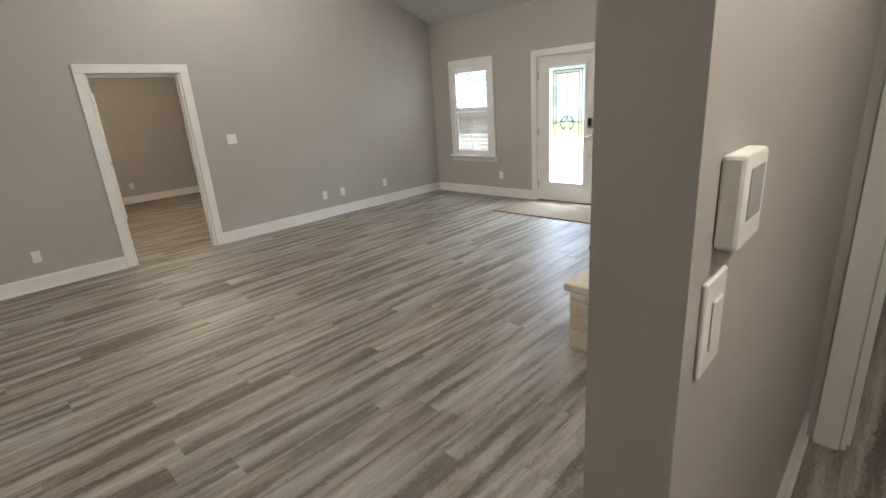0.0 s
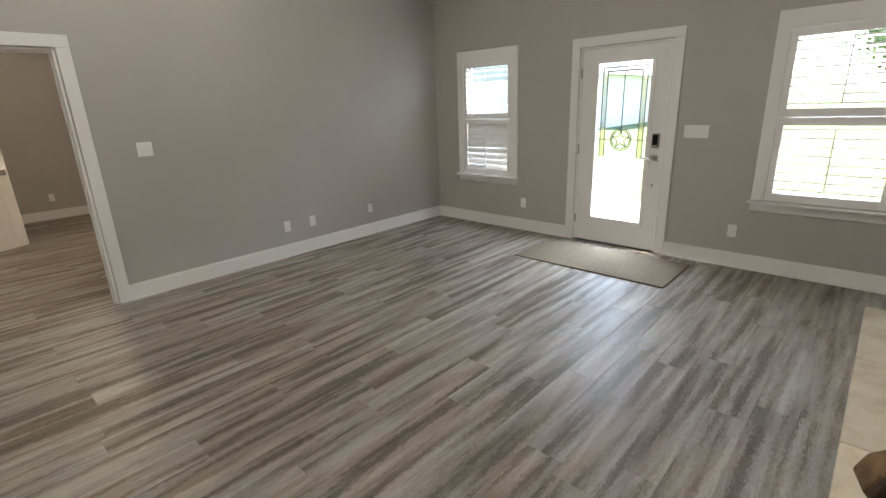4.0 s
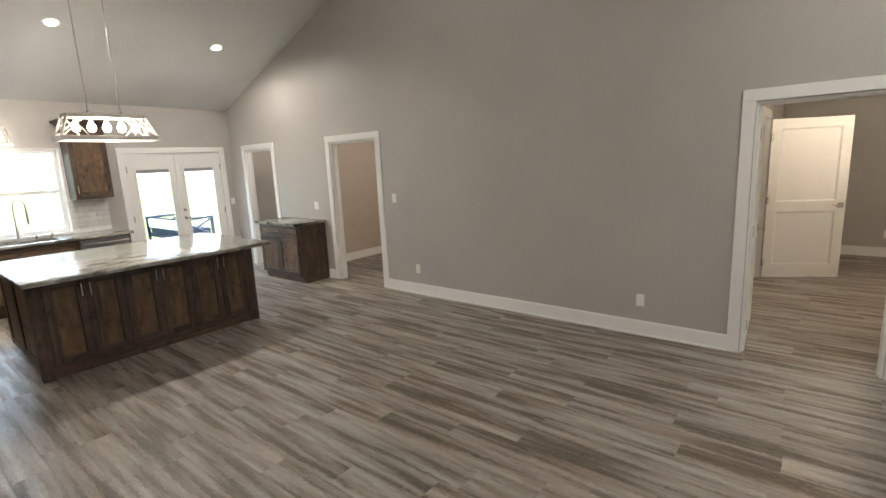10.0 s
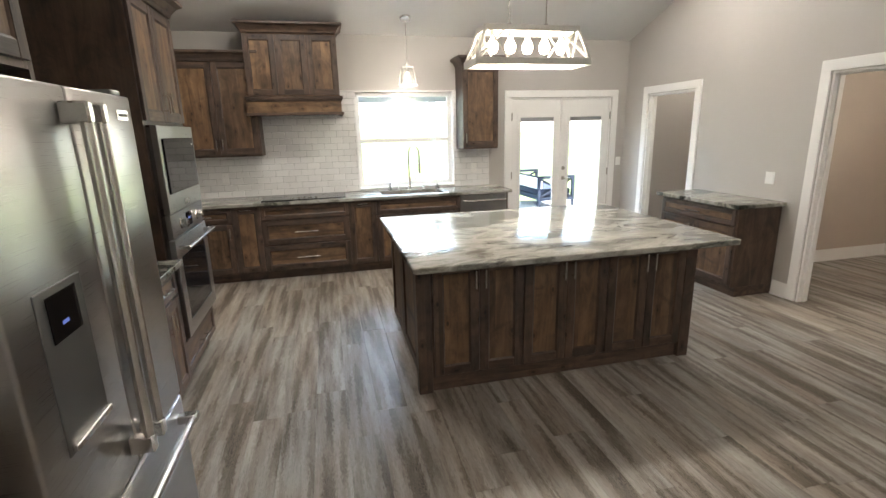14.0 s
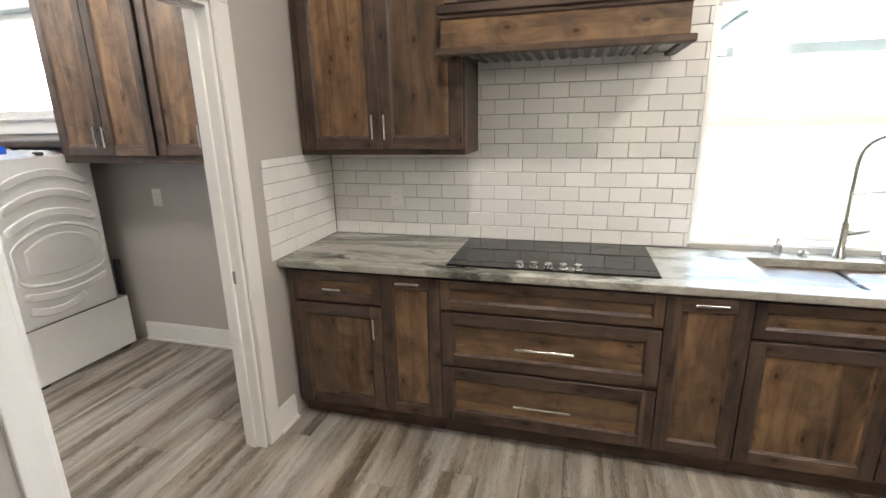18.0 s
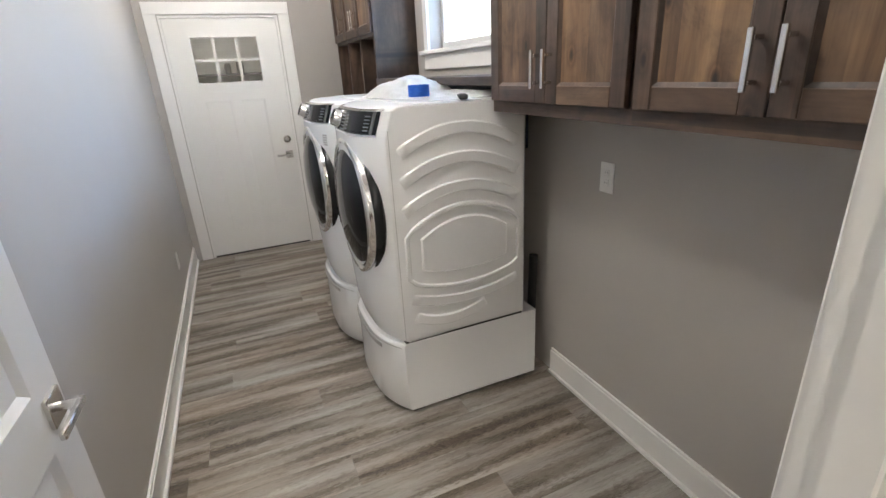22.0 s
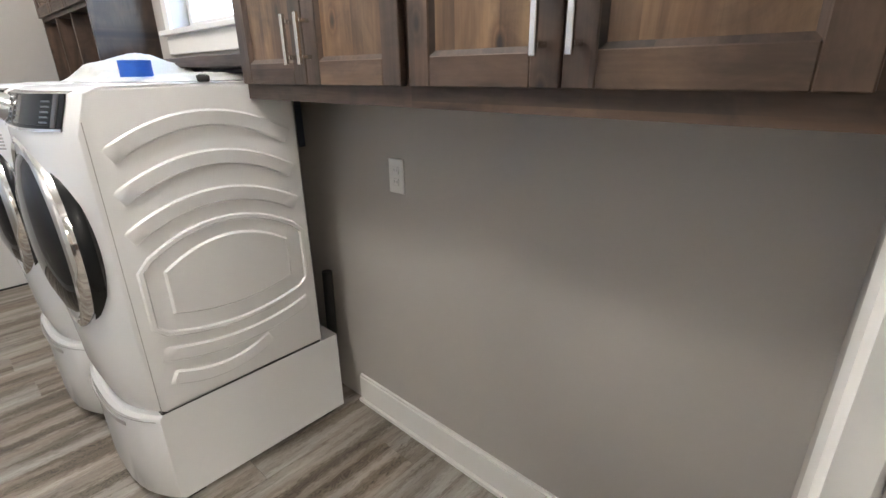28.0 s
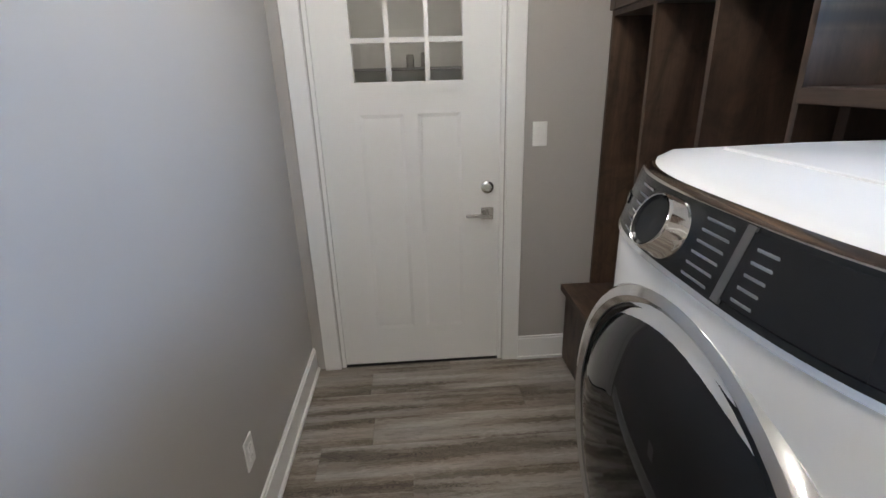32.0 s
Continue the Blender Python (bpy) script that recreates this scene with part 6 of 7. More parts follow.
# washer and dryer on pedestals
def band(bm, pts, h, rise=0.0078, slope=0.006, closed=False):
    """A raised pressed band along points (depth, height), lying in the plane of a machine's side."""
    n = len(pts)
    rows = []
    for k in range(n):
        a = Vector(pts[(k - 1) % n] if closed or k else pts[k])
        b = Vector(pts[(k + 1) % n] if closed or k < n - 1 else pts[k])
        d = (b - a).normalized()
        nn = Vector((-d.y, d.x))
        p = Vector(pts[k])
        flat = 0.0 if not closed and k in (0, n - 1) else rise
        rows.append([bm.verts.new((*(p + nn * o), z)) for o, z in ((-h, 0), (-h + slope, flat), (h - slope, flat), (h, 0))])
    for q, r in zip(rows, rows[1:] + (rows[:1] if closed else [])):
        for k in range(3):
            bm.faces.new((q[k], q[k + 1], r[k + 1], r[k]))


def bow_line(a, b, z0, bow, steps=16):
    return [(a, z0)] + [(a + (b - a) * u, z0 + bow * (1 - (2 * u - 1) ** 2)) for u in np.linspace(0.025, 0.975, steps)] + [(b, z0)]


def side_ribs(mat, parent, x, sign, lift):
    """Pressed arcs and an oval on a machine's side: each a part of its own."""
    def place(bm):
        for v in bm.verts:
            v.co = Vector((x + sign * (v.co.z - 0.0005), v.co.x, v.co.y))
        bmesh.ops.recalc_face_normals(bm, faces=bm.faces)
        return bm
    for z0, bow, a, b in ((0.835, 0.085, 0.05, 0.59), (0.715, 0.085, 0.05, 0.59), (0.595, 0.085, 0.05, 0.59), (0.205, -0.045, 0.06, 0.59), (0.115, -0.045, 0.07, 0.42)):
        bm = bmesh.new()
        band(bm, bow_line(a, b, z0, bow), 0.026)
        part("pressed_rib", place(bm), mat, parent, smooth=True, at=lift)
    lo = [(0.055, 0.30), *bow_line(0.075, 0.575, 0.275, -0.045, 12)[1:-1], (0.595, 0.30)]
    hi = [(0.595, 0.49), *bow_line(0.575, 0.075, 0.515, 0.085, 12)[1:-1], (0.055, 0.49)]
    bm = bmesh.new()
    band(bm, lo + hi, 0.011, 0.0072, 0.005, True)
    part("pressed_rib", place(bm), mat, parent, smooth=True, at=lift)
    lo = bow_line(0.115, 0.535, 0.330, -0.035, 12)
    hi = bow_line(0.535, 0.115, 0.475, 0.075, 12)
    bm = bmesh.new()
    ring = [(p[0], p[1]) for p in lo + hi]
    c = Vector((0.325, 0.41))
    out = [bm.verts.new((*p, 0.0)) for p in ring]
    mid = [bm.verts.new((*(Vector(p) + (c - Vector(p)).normalized() * 0.008), 0.0075)) for p in ring]
    for k in range(len(ring)):
        q = (k + 1) % len(ring)
        bm.faces.new((out[k], out[q], mid[q], mid[k]))
    bm.faces.new(mid)
    part("pressed_oval", place(bm), mat, parent, smooth=True, at=lift)


MW, MD, MH, MZ = 0.685, 0.63, 1.015, 0.395


def bowed(x, z):
    """How far the front of a machine stands at width x and height z: bowed in plan, raked at the top."""
    u = abs(x - MW / 2) / (MW / 2)
    rake = np.interp(z, (0.0, 0.08, 0.25, 0.90, 1.0, 1.015), (0.030, 0.010, 0.0, 0.0, 0.034, 0.07))
    return -0.092 * (1 - u ** 3.2) + float(rake)


def machine_shell():
    """Cabinet of a front loader, with a bowed front and soft edges."""
    bm = bmesh.new()
    xs = [MW * (0.5 - 0.5 * math.cos(math.pi * i / 40)) for i in range(41)]
    zs = [0.0, 0.03, 0.08, 0.16, 0.25, 0.45, 0.7, 0.86, 0.895, 0.93, 0.965, 0.985, 1.0, 1.003, 1.009, 1.015]
    g = [[bm.verts.new((x, bowed(x, z), z)) for x in xs] for z in zs]
    g.append([bm.verts.new((x, MD * 0.5, 1.018)) for x in xs])
    g.append([bm.verts.new((x, MD - 0.02, 1.015)) for x in xs])
    g.append([bm.verts.new((x, MD, 0.995)) for x in xs])
    g.append([bm.verts.new((x, MD, 0.0)) for x in xs])
    for q, r in zip(g, g[1:]):
        for i in range(len(xs) - 1):
            bm.faces.new((q[i], q[i + 1], r[i + 1], r[i]))
    for i in (0, len(xs) - 1):
        bm.faces.new([row[i] for row in g])
    bm.faces.new(g[0][::-1] + g[-1])
    bmesh.ops.recalc_face_normals(bm, faces=bm.faces)
    rim = [e for e in bm.edges if all(v.co.x < 1e-6 for v in e.verts) or all(v.co.x > MW - 1e-6 for v in e.verts)]
    bmesh.ops.bevel(bm, geom=rim, offset=0.010, segments=3, affect="EDGES", profile=0.5)
    return bm


def face_patch(x0, x1, z0, z1, lift, thick=0.003, steps=10):
    """A thin patch that follows the machine's front."""
    bm = bmesh.new()
    lo, hi = [], []
    for k in range(steps + 1):
        x = x0 + (x1 - x0) * k / steps
        for row, z in ((lo, z0), (hi, z1)):
            y = bowed(x, z)
            row.append((bm.verts.new((x, y - lift - thick, z + lift * 0.4)), bm.verts.new((x, y - lift, z))))
    for k in range(steps):
        for a, b in (((lo, 0), (hi, 0)), ((hi, 0), (hi, 1)), ((hi, 1), (lo, 1)), ((lo, 1), (lo, 0))):
            bm.faces.new((a[0][k][a[1]], a[0][k + 1][a[1]], b[0][k + 1][b[1]], b[0][k][b[1]]))
    for k in (0, steps):
        bm.faces.new((lo[k][0], hi[k][0], hi[k][1], lo[k][1]))
    bmesh.ops.recalc_face_normals(bm, faces=bm.faces)
    return bm


def machine(name, label, m, washer):
    w, d, z = MW, MD, MZ
    t = thing(name, label, "washing machine" if washer else "dryer", m)
    lift = Matrix.Translation((0, 0, z))
    part("cabinet", machine_shell(), M_WASH, t, "glossy white enamel cabinet", True, lift)
    side_ribs(M_WASH, t, 0.0, -1, lift)
    side_ribs(M_WASH, t, w, 1, lift)
    part("top_panel", boxes((0.03, w - 0.03, 0.14, d - 0.05, z + MH - 0.004, z + MH + 0.006), bevel=0.005, segments=2), M_WASH, t, smooth=True)
    for x in (-0.0006, w - 0.0006):
        part("panel_seam", boxes((x, x + 0.0012, 0.0125, 0.0145, z + 0.002, z + 0.93)), M_PLATE_D, t, "dark seam between side and front")
    pb = bmesh.new()
    xs = [w * (0.5 - 0.5 * math.cos(math.pi * i / 18)) for i in range(19)]
    zs = (0.025, 0.04, 0.20, 0.375, 0.388)
    g = [[pb.verts.new((x, bowed(x, 0.2) + (0.012 if zz in (0.025, 0.388) else 0.0), zz)) for x in xs] for zz in zs]
    g += [[pb.verts.new((x, 0.70, zz)) for x in xs] for zz in (0.388, 0.025)]
    for q, r in zip(g, g[1:] + g[:1]):
        for i in range(18):
            pb.faces.new((q[i], q[i + 1], r[i + 1], r[i]))
    for i in (0, 18):
        pb.faces.new([row[i] for row in g])
    bmesh.ops.recalc_face_normals(pb, faces=pb.faces)
    pd_ = part("pedestal", pb, M_WASH, t, "white storage pedestal", True)
    part("drawer_grip", face_patch(0.12, w - 0.12, 0.335, 0.352, 0.0015, 0.004), M_PLATE_D, pd_)
    part("drawer_seam", face_patch(0.01, w - 0.01, 0.366, 0.369, 0.0003, 0.001, 18), M_PLATE_D, pd_)
    part("gap_seal", boxes((0.002, w - 0.002, 0.012, d - 0.01, 0.3885, 0.3945)), M_RUBBER, t)
    part("foot", boxes((0.02, 0.08, 0.03, 0.09, 0, 0.026), (w - 0.08, w - 0.02, 0.03, 0.09, 0, 0.026), (0.02, 0.08, 0.60, 0.66, 0, 0.026), (w - 0.08, w - 0.02, 0.60, 0.66, 0, 0.026)), M_RUBBER, t)
    cp = part("control_panel", face_patch(0.034, w - 0.034, 0.914, 1.000, 0.003, 0.003, 40), M_DARKPLASTIC, t, "dark control panel", True, lift)
    part("chrome_trim", face_patch(0.034, w - 0.034, 1.000, 1.007, 0.002, 0.004, 40), M_CHROME2, t, "bright chrome strip", True, lift)
    part("chrome_trim", face_patch(0.034, w - 0.034, 0.907, 0.914, 0.002, 0.004, 40), M_CHROME2, t, "bright chrome strip", True, lift)
    part("display", face_patch(w * 0.60, w * 0.915, 0.922, 0.994, 0.0064, 0.002), M_BLACK, cp, smooth=True)
    part("display_frame", face_patch(w * 0.583, w * 0.60, 0.917, 0.999, 0.0064, 0.003, 2), M_STEEL_D, cp)
    part("display_frame", face_patch(w * 0.915, w * 0.93, 0.917, 0.999, 0.0064, 0.003, 4), M_STEEL_D, cp)
    dx, dz = w * 0.40, 0.957
    tilt = Matrix.Rotation(radians(90 - 26), 4, "X")
    dial = Matrix.Translation((dx, bowed(dx, dz) - 0.004, dz)) @ tilt
    part("dial", lathe([(0.0330, 0.032), (0.0355, 0.034), (0.0378, 0.030), (0.0385, 0.008), (0.041, 0.005), (0.042, 0), (0, 0)], 40, dial), M_CHROME2, cp, "round chrome dial", True)
    part("dial_face", lathe([(0, 0.029), (0.030, 0.030), (0.0335, 0.0335)], 40, dial), M_DARKPLASTIC, cp)
    for k in range(6):
        zz = 0.922 + k * 0.013
        for a, b in ((0.22, 0.285), (0.49, 0.56)):
            part("print_bar", face_patch(w * a, w * b, zz, zz + 0.0014, 0.0066, 0.0008, 6), M_PRINT, cp, "small pale print")
    for k in range(5):
        zz = 0.928 + k * 0.013
        for a, b in ((0.62, 0.66), (0.86, 0.90)):
            part("print_bar", face_patch(w * a, w * b, zz, zz + 0.0012, 0.0088, 0.0006, 6), M_PRINT, cp, "small pale print")
    part("badge", face_patch(w * 0.09, w * 0.15, 0.945, 0.957, 0.0066, 0.0015, 8), M_CHROME2, cp)
    dm = Matrix.Translation((w / 2, -0.066, z + 0.572)) @ Matrix.Rotation(radians(90), 4, "X") @ Matrix.Diagonal((1.045, 1.045, 1.0, 1.0))
    dr = part("door", lathe([(0.272, -0.05), (0.300, -0.02), (0.302, 0.012), (0.294, 0.026), (0.280, 0.030), (0.270, 0.024)], 56, dm), M_CHROME2, t, "bright chrome door ring", True)
    part("door_bezel", lathe([(0.301, -0.05), (0.316, -0.035), (0.318, -0.012), (0.311, 0.0), (0.3025, -0.004)], 56, dm), M_DARKPLASTIC, dr, "dark outer bezel", True)
    part("inner_ring", lathe([(0.2695, 0.022), (0.264, 0.025), (0.258, 0.020)], 56, dm), M_DARKPLASTIC, dr, smooth=True)
    part("door_glass", lathe([(0.2575, 0.018), (0.225, 0.040), (0.15, 0.058), (0.07, 0.066), (0.0, 0.068)], 56, dm), M_BLACK, dr, "smoked glass bowl", True)
    if not washer:
        return t
    part("sticker", face_patch(w * 0.875, w * 0.93, 0.795, 0.865, 0.0006, 0.0008, 3), M_STICKER, t, "small printed label", at=lift)
    part("sticker_print", merge(*[face_patch(w * 0.88, w * 0.925, 0.80 + 0.012 * k, 0.807 + 0.012 * k, 0.0015, 0.0006, 3) for k in range(5)]), M_PLATE_D, t, at=lift)
    return t


machine("dryer", "white front-loading machine on a pedestal, nearer the door", pose(-12.245, -8.178, 0, 0, 0, 90), False)
machine("washing_machine", "white front-loading machine on a pedestal beside its twin", pose(-12.20, -8.880, 0, 0, 0, 90), True)
solid("vent_hose", tube([(-12.985, -7.60, 0.02), (-12.985, -7.59, 0.3), (-12.99, -7.585, 0.64)], 0.022, 10), M_RUBBER, "black hose standing behind the machine", "hose", smooth=True)

# things lying on the machines
tp = solid("tape_roll", merge(lathe([(0.035, 0.0), (0.044, 0.0), (0.044, 0.046), (0.035, 0.046), (0.035, 0.0)], 36)), M_BLUE, "roll of blue painter's tape lying on the machine", "tape", smooth=True, m=Matrix.Translation((-12.46, -7.66, 1.433)))
def cloth_mesh():
    """A white cloth dropped in a heap: one high folded hump, a low crumpled tail."""
    bm = bmesh.new()
    nx, ny = 70, 50
    g = []
    for j in range(ny):
        row = []
        for i in range(nx):
            u, v = i / (nx - 1), j / (ny - 1)
            x = -0.38 + 0.76 * u + 0.03 * math.sin(v * 5)
            y = (-0.25 + 0.50 * v) * (0.86 + 0.14 * math.sin(u * 6 + 1)) + 0.03 * math.sin(u * 7 + 1)
            n = noise.noise(Vector((x * 8, y * 8, 2.0)))
            n2 = 1.0 - abs(noise.noise(Vector((x * 13 + y * 5, y * 12 - x * 4, 7.0)))) * 2.2
            lump = math.exp(-(abs(x + 0.19) / 0.17) ** 3 - (abs(y + 0.01) / 0.155) ** 3) * 0.074
            flat = 0.010 + 0.016 * max(0, n) + 0.012 * max(0.0, n2)
            edge = min(u, 1 - u, v, 1 - v)
            z = (lump * (1.0 + 0.35 * n) + flat) * min(1, edge * 9 + 0.12)
            row.append(bm.verts.new((x, y, max(0.003, z))))
        g.append(row)
    for j in range(ny - 1):
        for i in range(nx - 1):
            bm.faces.new((g[j][i], g[j][i + 1], g[j + 1][i + 1], g[j + 1][i]))
    bmesh.ops.solidify(bm, geom=bm.faces[:], thickness=0.003)
    bmesh.ops.recalc_face_normals(bm, faces=bm.faces)
    return bm


solid("crumpled_cloth", cloth_mesh(), M_CLOTH, "crumpled white cloth on the machine top", "cloth", smooth=True, m=pose(-12.625, -7.95, 1.4165, 0, 0, 94))
rm = thing("remote_control", "black key remote lying on the machine", "remote", pose(-12.605, -7.545, 1.4165, 0, 0, 70))
part("body", boxes((-0.045, 0.045, -0.018, 0.018, 0.0, 0.020), bevel=0.006, segments=2), M_RUBBER, rm, smooth=True)
part("button", boxes((-0.03, -0.01, -0.01, 0.01, 0.0202, 0.022), (0.005, 0.025, -0.01, 0.01, 0.0202, 0.022)), M_STEEL_D, rm)
solid("attic_pull_cord", tube([(-11.65, -9.9, HP), (-11.65, -9.9, 2.12)], 0.0035, 6), M_PLATE, "white pull cord hanging from the ceiling", "cord")

# garage things seen through the door lights
gs = thing("garage_shelf", "white garage shelf with jars and boxes", "shelf", Matrix.Translation((-11.5, -13.9, 0)))
for z in (1.05, 1.62):
    part("board", boxes((-1.2, 1.2, -0.18, 0.2, z, z + 0.03)), M_GREYPAINT, gs)
for x in (-1.15, 1.12):
    part("upright", boxes((x, x + 0.03, -0.15, 0.18, 0, 2.0)), M_STEEL_D, gs)
for x, z, w, h, mt in ((-0.5, 1.65, 0.10, 0.16, M_STEEL), (-0.33, 1.65, 0.09, 0.14, M_STEEL), (0.2, 1.08, 0.5, 0.26, M_PLATE), (-0.35, 1.08, 0.12, 0.22, M_STEEL_D), (-0.7, 1.08, 0.10, 0.25, M_MAT), (0.75, 1.65, 0.3, 0.2, M_GREYPAINT)):
    solid("storage_box" if w > 0.15 else "jar", boxes((-11.5 + x - w / 2, -11.5 + x + w / 2, -13.98, -13.80, z, z + h), bevel=0.012, segments=2) if w > 0.15 else lathe([(0, 0), (w / 2, 0), (w / 2, h * 0.8), (w / 2.4, h), (0, h)], 16, Matrix.Translation((-11.5 + x, -13.88, z))), mt, "storage container on the garage shelf", "container")

# ---- living room ----
solid("door_mat", boxes((-0.935, -0.21, -3.455, -1.95, 0.001, 0.014), bevel=0.004), M_MAT, "tan woven mat in front of the entry door", "mat")

FX0, FX1, FY, HZ = -3.69, -1.63, -5.14, 0.43
fp = thing("fireplace", "cream limestone fireplace with raised hearth", "fireplace")
part("core", boxes((FX0 - 0.006, FX1 + 0.006, YS - 0.06, FY - 0.014, 0, 1.552), (FX0 - 0.006, FX1 + 0.006, FY - 0.014, -4.744, 0, HZ - 0.05)), M_MORTAR, fp, "pale mortar core")
for k in range(3):
    a = FX0 - 0.015 + k * 0.70
    part("hearth_slab", boxes((a, min(a + 0.697, FX1 + 0.02), FY + 0.001, -4.70, HZ - 0.049, HZ), bevel=0.008, segments=2), M_STONE, fp, "cream limestone hearth slab")
solid("chimney_breast", boxes((FX0 + 0.03, FX1 - 0.03, YS - 0.039, FY - 0.025, 1.545, 3.9)), M_WALL, "grey painted chimney breast above the stone", "chimney", "structure")


mt = prism([(-5.167, 1.562), (-4.948, 1.562), (-4.928, 1.582), (-4.920, 1.635), (-4.924, 1.69), (-4.946, 1.722), (-4.99, 1.738), (-5.167, 1.745)], FX0 - 0.045, FX1 + 0.045, "x", 0.006)
solid("mantel", mt, M_BARK, "dark rough live-edge wood mantel", "mantel", smooth=True)
lg = thing("log_stump", "dark sawn log slab standing on the hearth", "log", pose(-3.37, -4.93, HZ, 0, 0, -73) @ Matrix.Scale(0.9, 4))
part("block", boxes((-0.10, 0.17, -0.24, -0.02, 0.0, 0.10), bevel=0.012), M_BARK, lg)
out = [(-0.225, 0.20), (-0.20, 0.26), (-0.095, 0.335), (0.02, 0.375), (0.17, 0.365), (0.18, 0.29), (0.145, 0.14), (0.05, 0.09), (-0.13, 0.09)]
part("bark", prism([(a * 1.03, 0.235 + (b - 0.235) * 1.03) for a, b in out], -0.070, 0.03, "y", 0.010), M_LOG, lg, "light brown bark edge")
part("slab", prism(out, -0.100, -0.0705, "y", 0.006), M_BARK, lg, "dark sawn log face")
part("foot", boxes((-0.06, 0.10, -0.019, 0.03, 0.0, 0.092)), M_BARK, lg)


# ---- plates on the walls ----
def plate(name, label, at, normal, w=0.072, h=0.116, kind="outlet"):
    """A cover plate: local x along the wall, y out of it."""
    rz = {"-y": 180, "+y": 0, "-x": 90, "+x": -90}[normal]
    t = thing(name, label, "outlet" if kind == "outlet" else "switch", pose(*at, 0, 0, rz))
    part("cover", boxes((-w / 2, w / 2, 0, 0.006, -h / 2, h / 2), bevel=0.002), M_PLATE, t)
    n = max(1, round(w / 0.06) if kind != "outlet" else 1)
    for k in range(n):
        x = (k - (n - 1) / 2) * 0.046
        if kind == "outlet":
            for z in (-0.02, 0.02):
                part("socket", boxes((x - 0.014, x + 0.014, 0.0061, 0.008, z - 0.013, z + 0.013), bevel=0.002), M_PLATE, t)
                part("slot", boxes((x - 0.007, x - 0.005, 0.0081, 0.0086, z - 0.003, z + 0.006), (x + 0.005, x + 0.007, 0.0081, 0.0086, z - 0.003, z + 0.006)), M_PLATE_D, t)
        else:
            part("rocker", boxes((x - 0.015, x + 0.015, 0.0061, 0.010, -0.032, 0.032), bevel=0.002), M_PLATE, t)
            if kind == "toggle":
                part("toggle", boxes((x - 0.004, x + 0.004, 0.010, 0.018, -0.002, 0.012)), M_PLATE, t)
    return t


OL = "white plastic wall outlet near the floor"
for x in (-2.409, -2.095, -1.27, -5.764, -8.565):
    plate("outlet", OL, (x, 0, 0.338), "-y")
for y in (-1.43, -3.71):
    plate("outlet", OL, (0, y, 0.34), "-x")
plate("light_switch", "white double rocker switch by the bedroom door", (-3.608, 0, 1.272), "-y", 0.118, 0.118, "switch")
plate("light_switch", "white rocker switch beside the doorway", (-8.92, 0, 1.258), "-y", 0.075, 0.118, "switch")
plate("light_switch", "white rocker switch above the buffet", (-10.62, 0, 1.12), "-y", 0.10, 0.118, "switch")
plate("light_switch", "white four-gang switch beside the front door", (0, -3.307, 1.223), "-x", 0.21, 0.116, "switch")
plate("light_switch", "white switch beside the patio doors", (XK, -0.075, 1.16), "+x", 0.075, 0.118, "switch")
plate("outlet", "white outlet set in the tile backsplash", (XK + 0.011, -5.39, 1.15), "+x")
plate("outlet", "white outlet set in the tile backsplash", (XK + 0.011, -2.27, 1.15), "+x")
plate("outlet", "white outlet on the laundry wall", (XK, -7.17, 1.098), "+x", 0.075, 0.12)
plate("outlet", "white outlet low on the laundry wall", (XL, -9.36, 0.362), "-x")
plate("light_switch", "white toggle switch beside the garage door", (-12.425, YE, 1.268), "+y", 0.072, 0.118, "toggle")
plate("outlet", "white outlet on the bedroom wall", (-3.72, 5.0, 0.34), "-y")
th = thing("thermostat", "white thermostat box on the hall wall", "thermostat", pose(-5.535, YH, 1.425, 0, 0, 180))
part("case", boxes((-0.046, 0.046, 0, 0.024, -0.050, 0.050), bevel=0.005, segments=2), M_PLATE, th)
part("screen", boxes((-0.028, 0.028, 0.0241, 0.025, -0.02, 0.034)), M_PLATE_D, th)
plate("light_switch", "white switch under the thermostat", (-5.565, YH, 1.285), "-y", 0.075, 0.116, "switch")

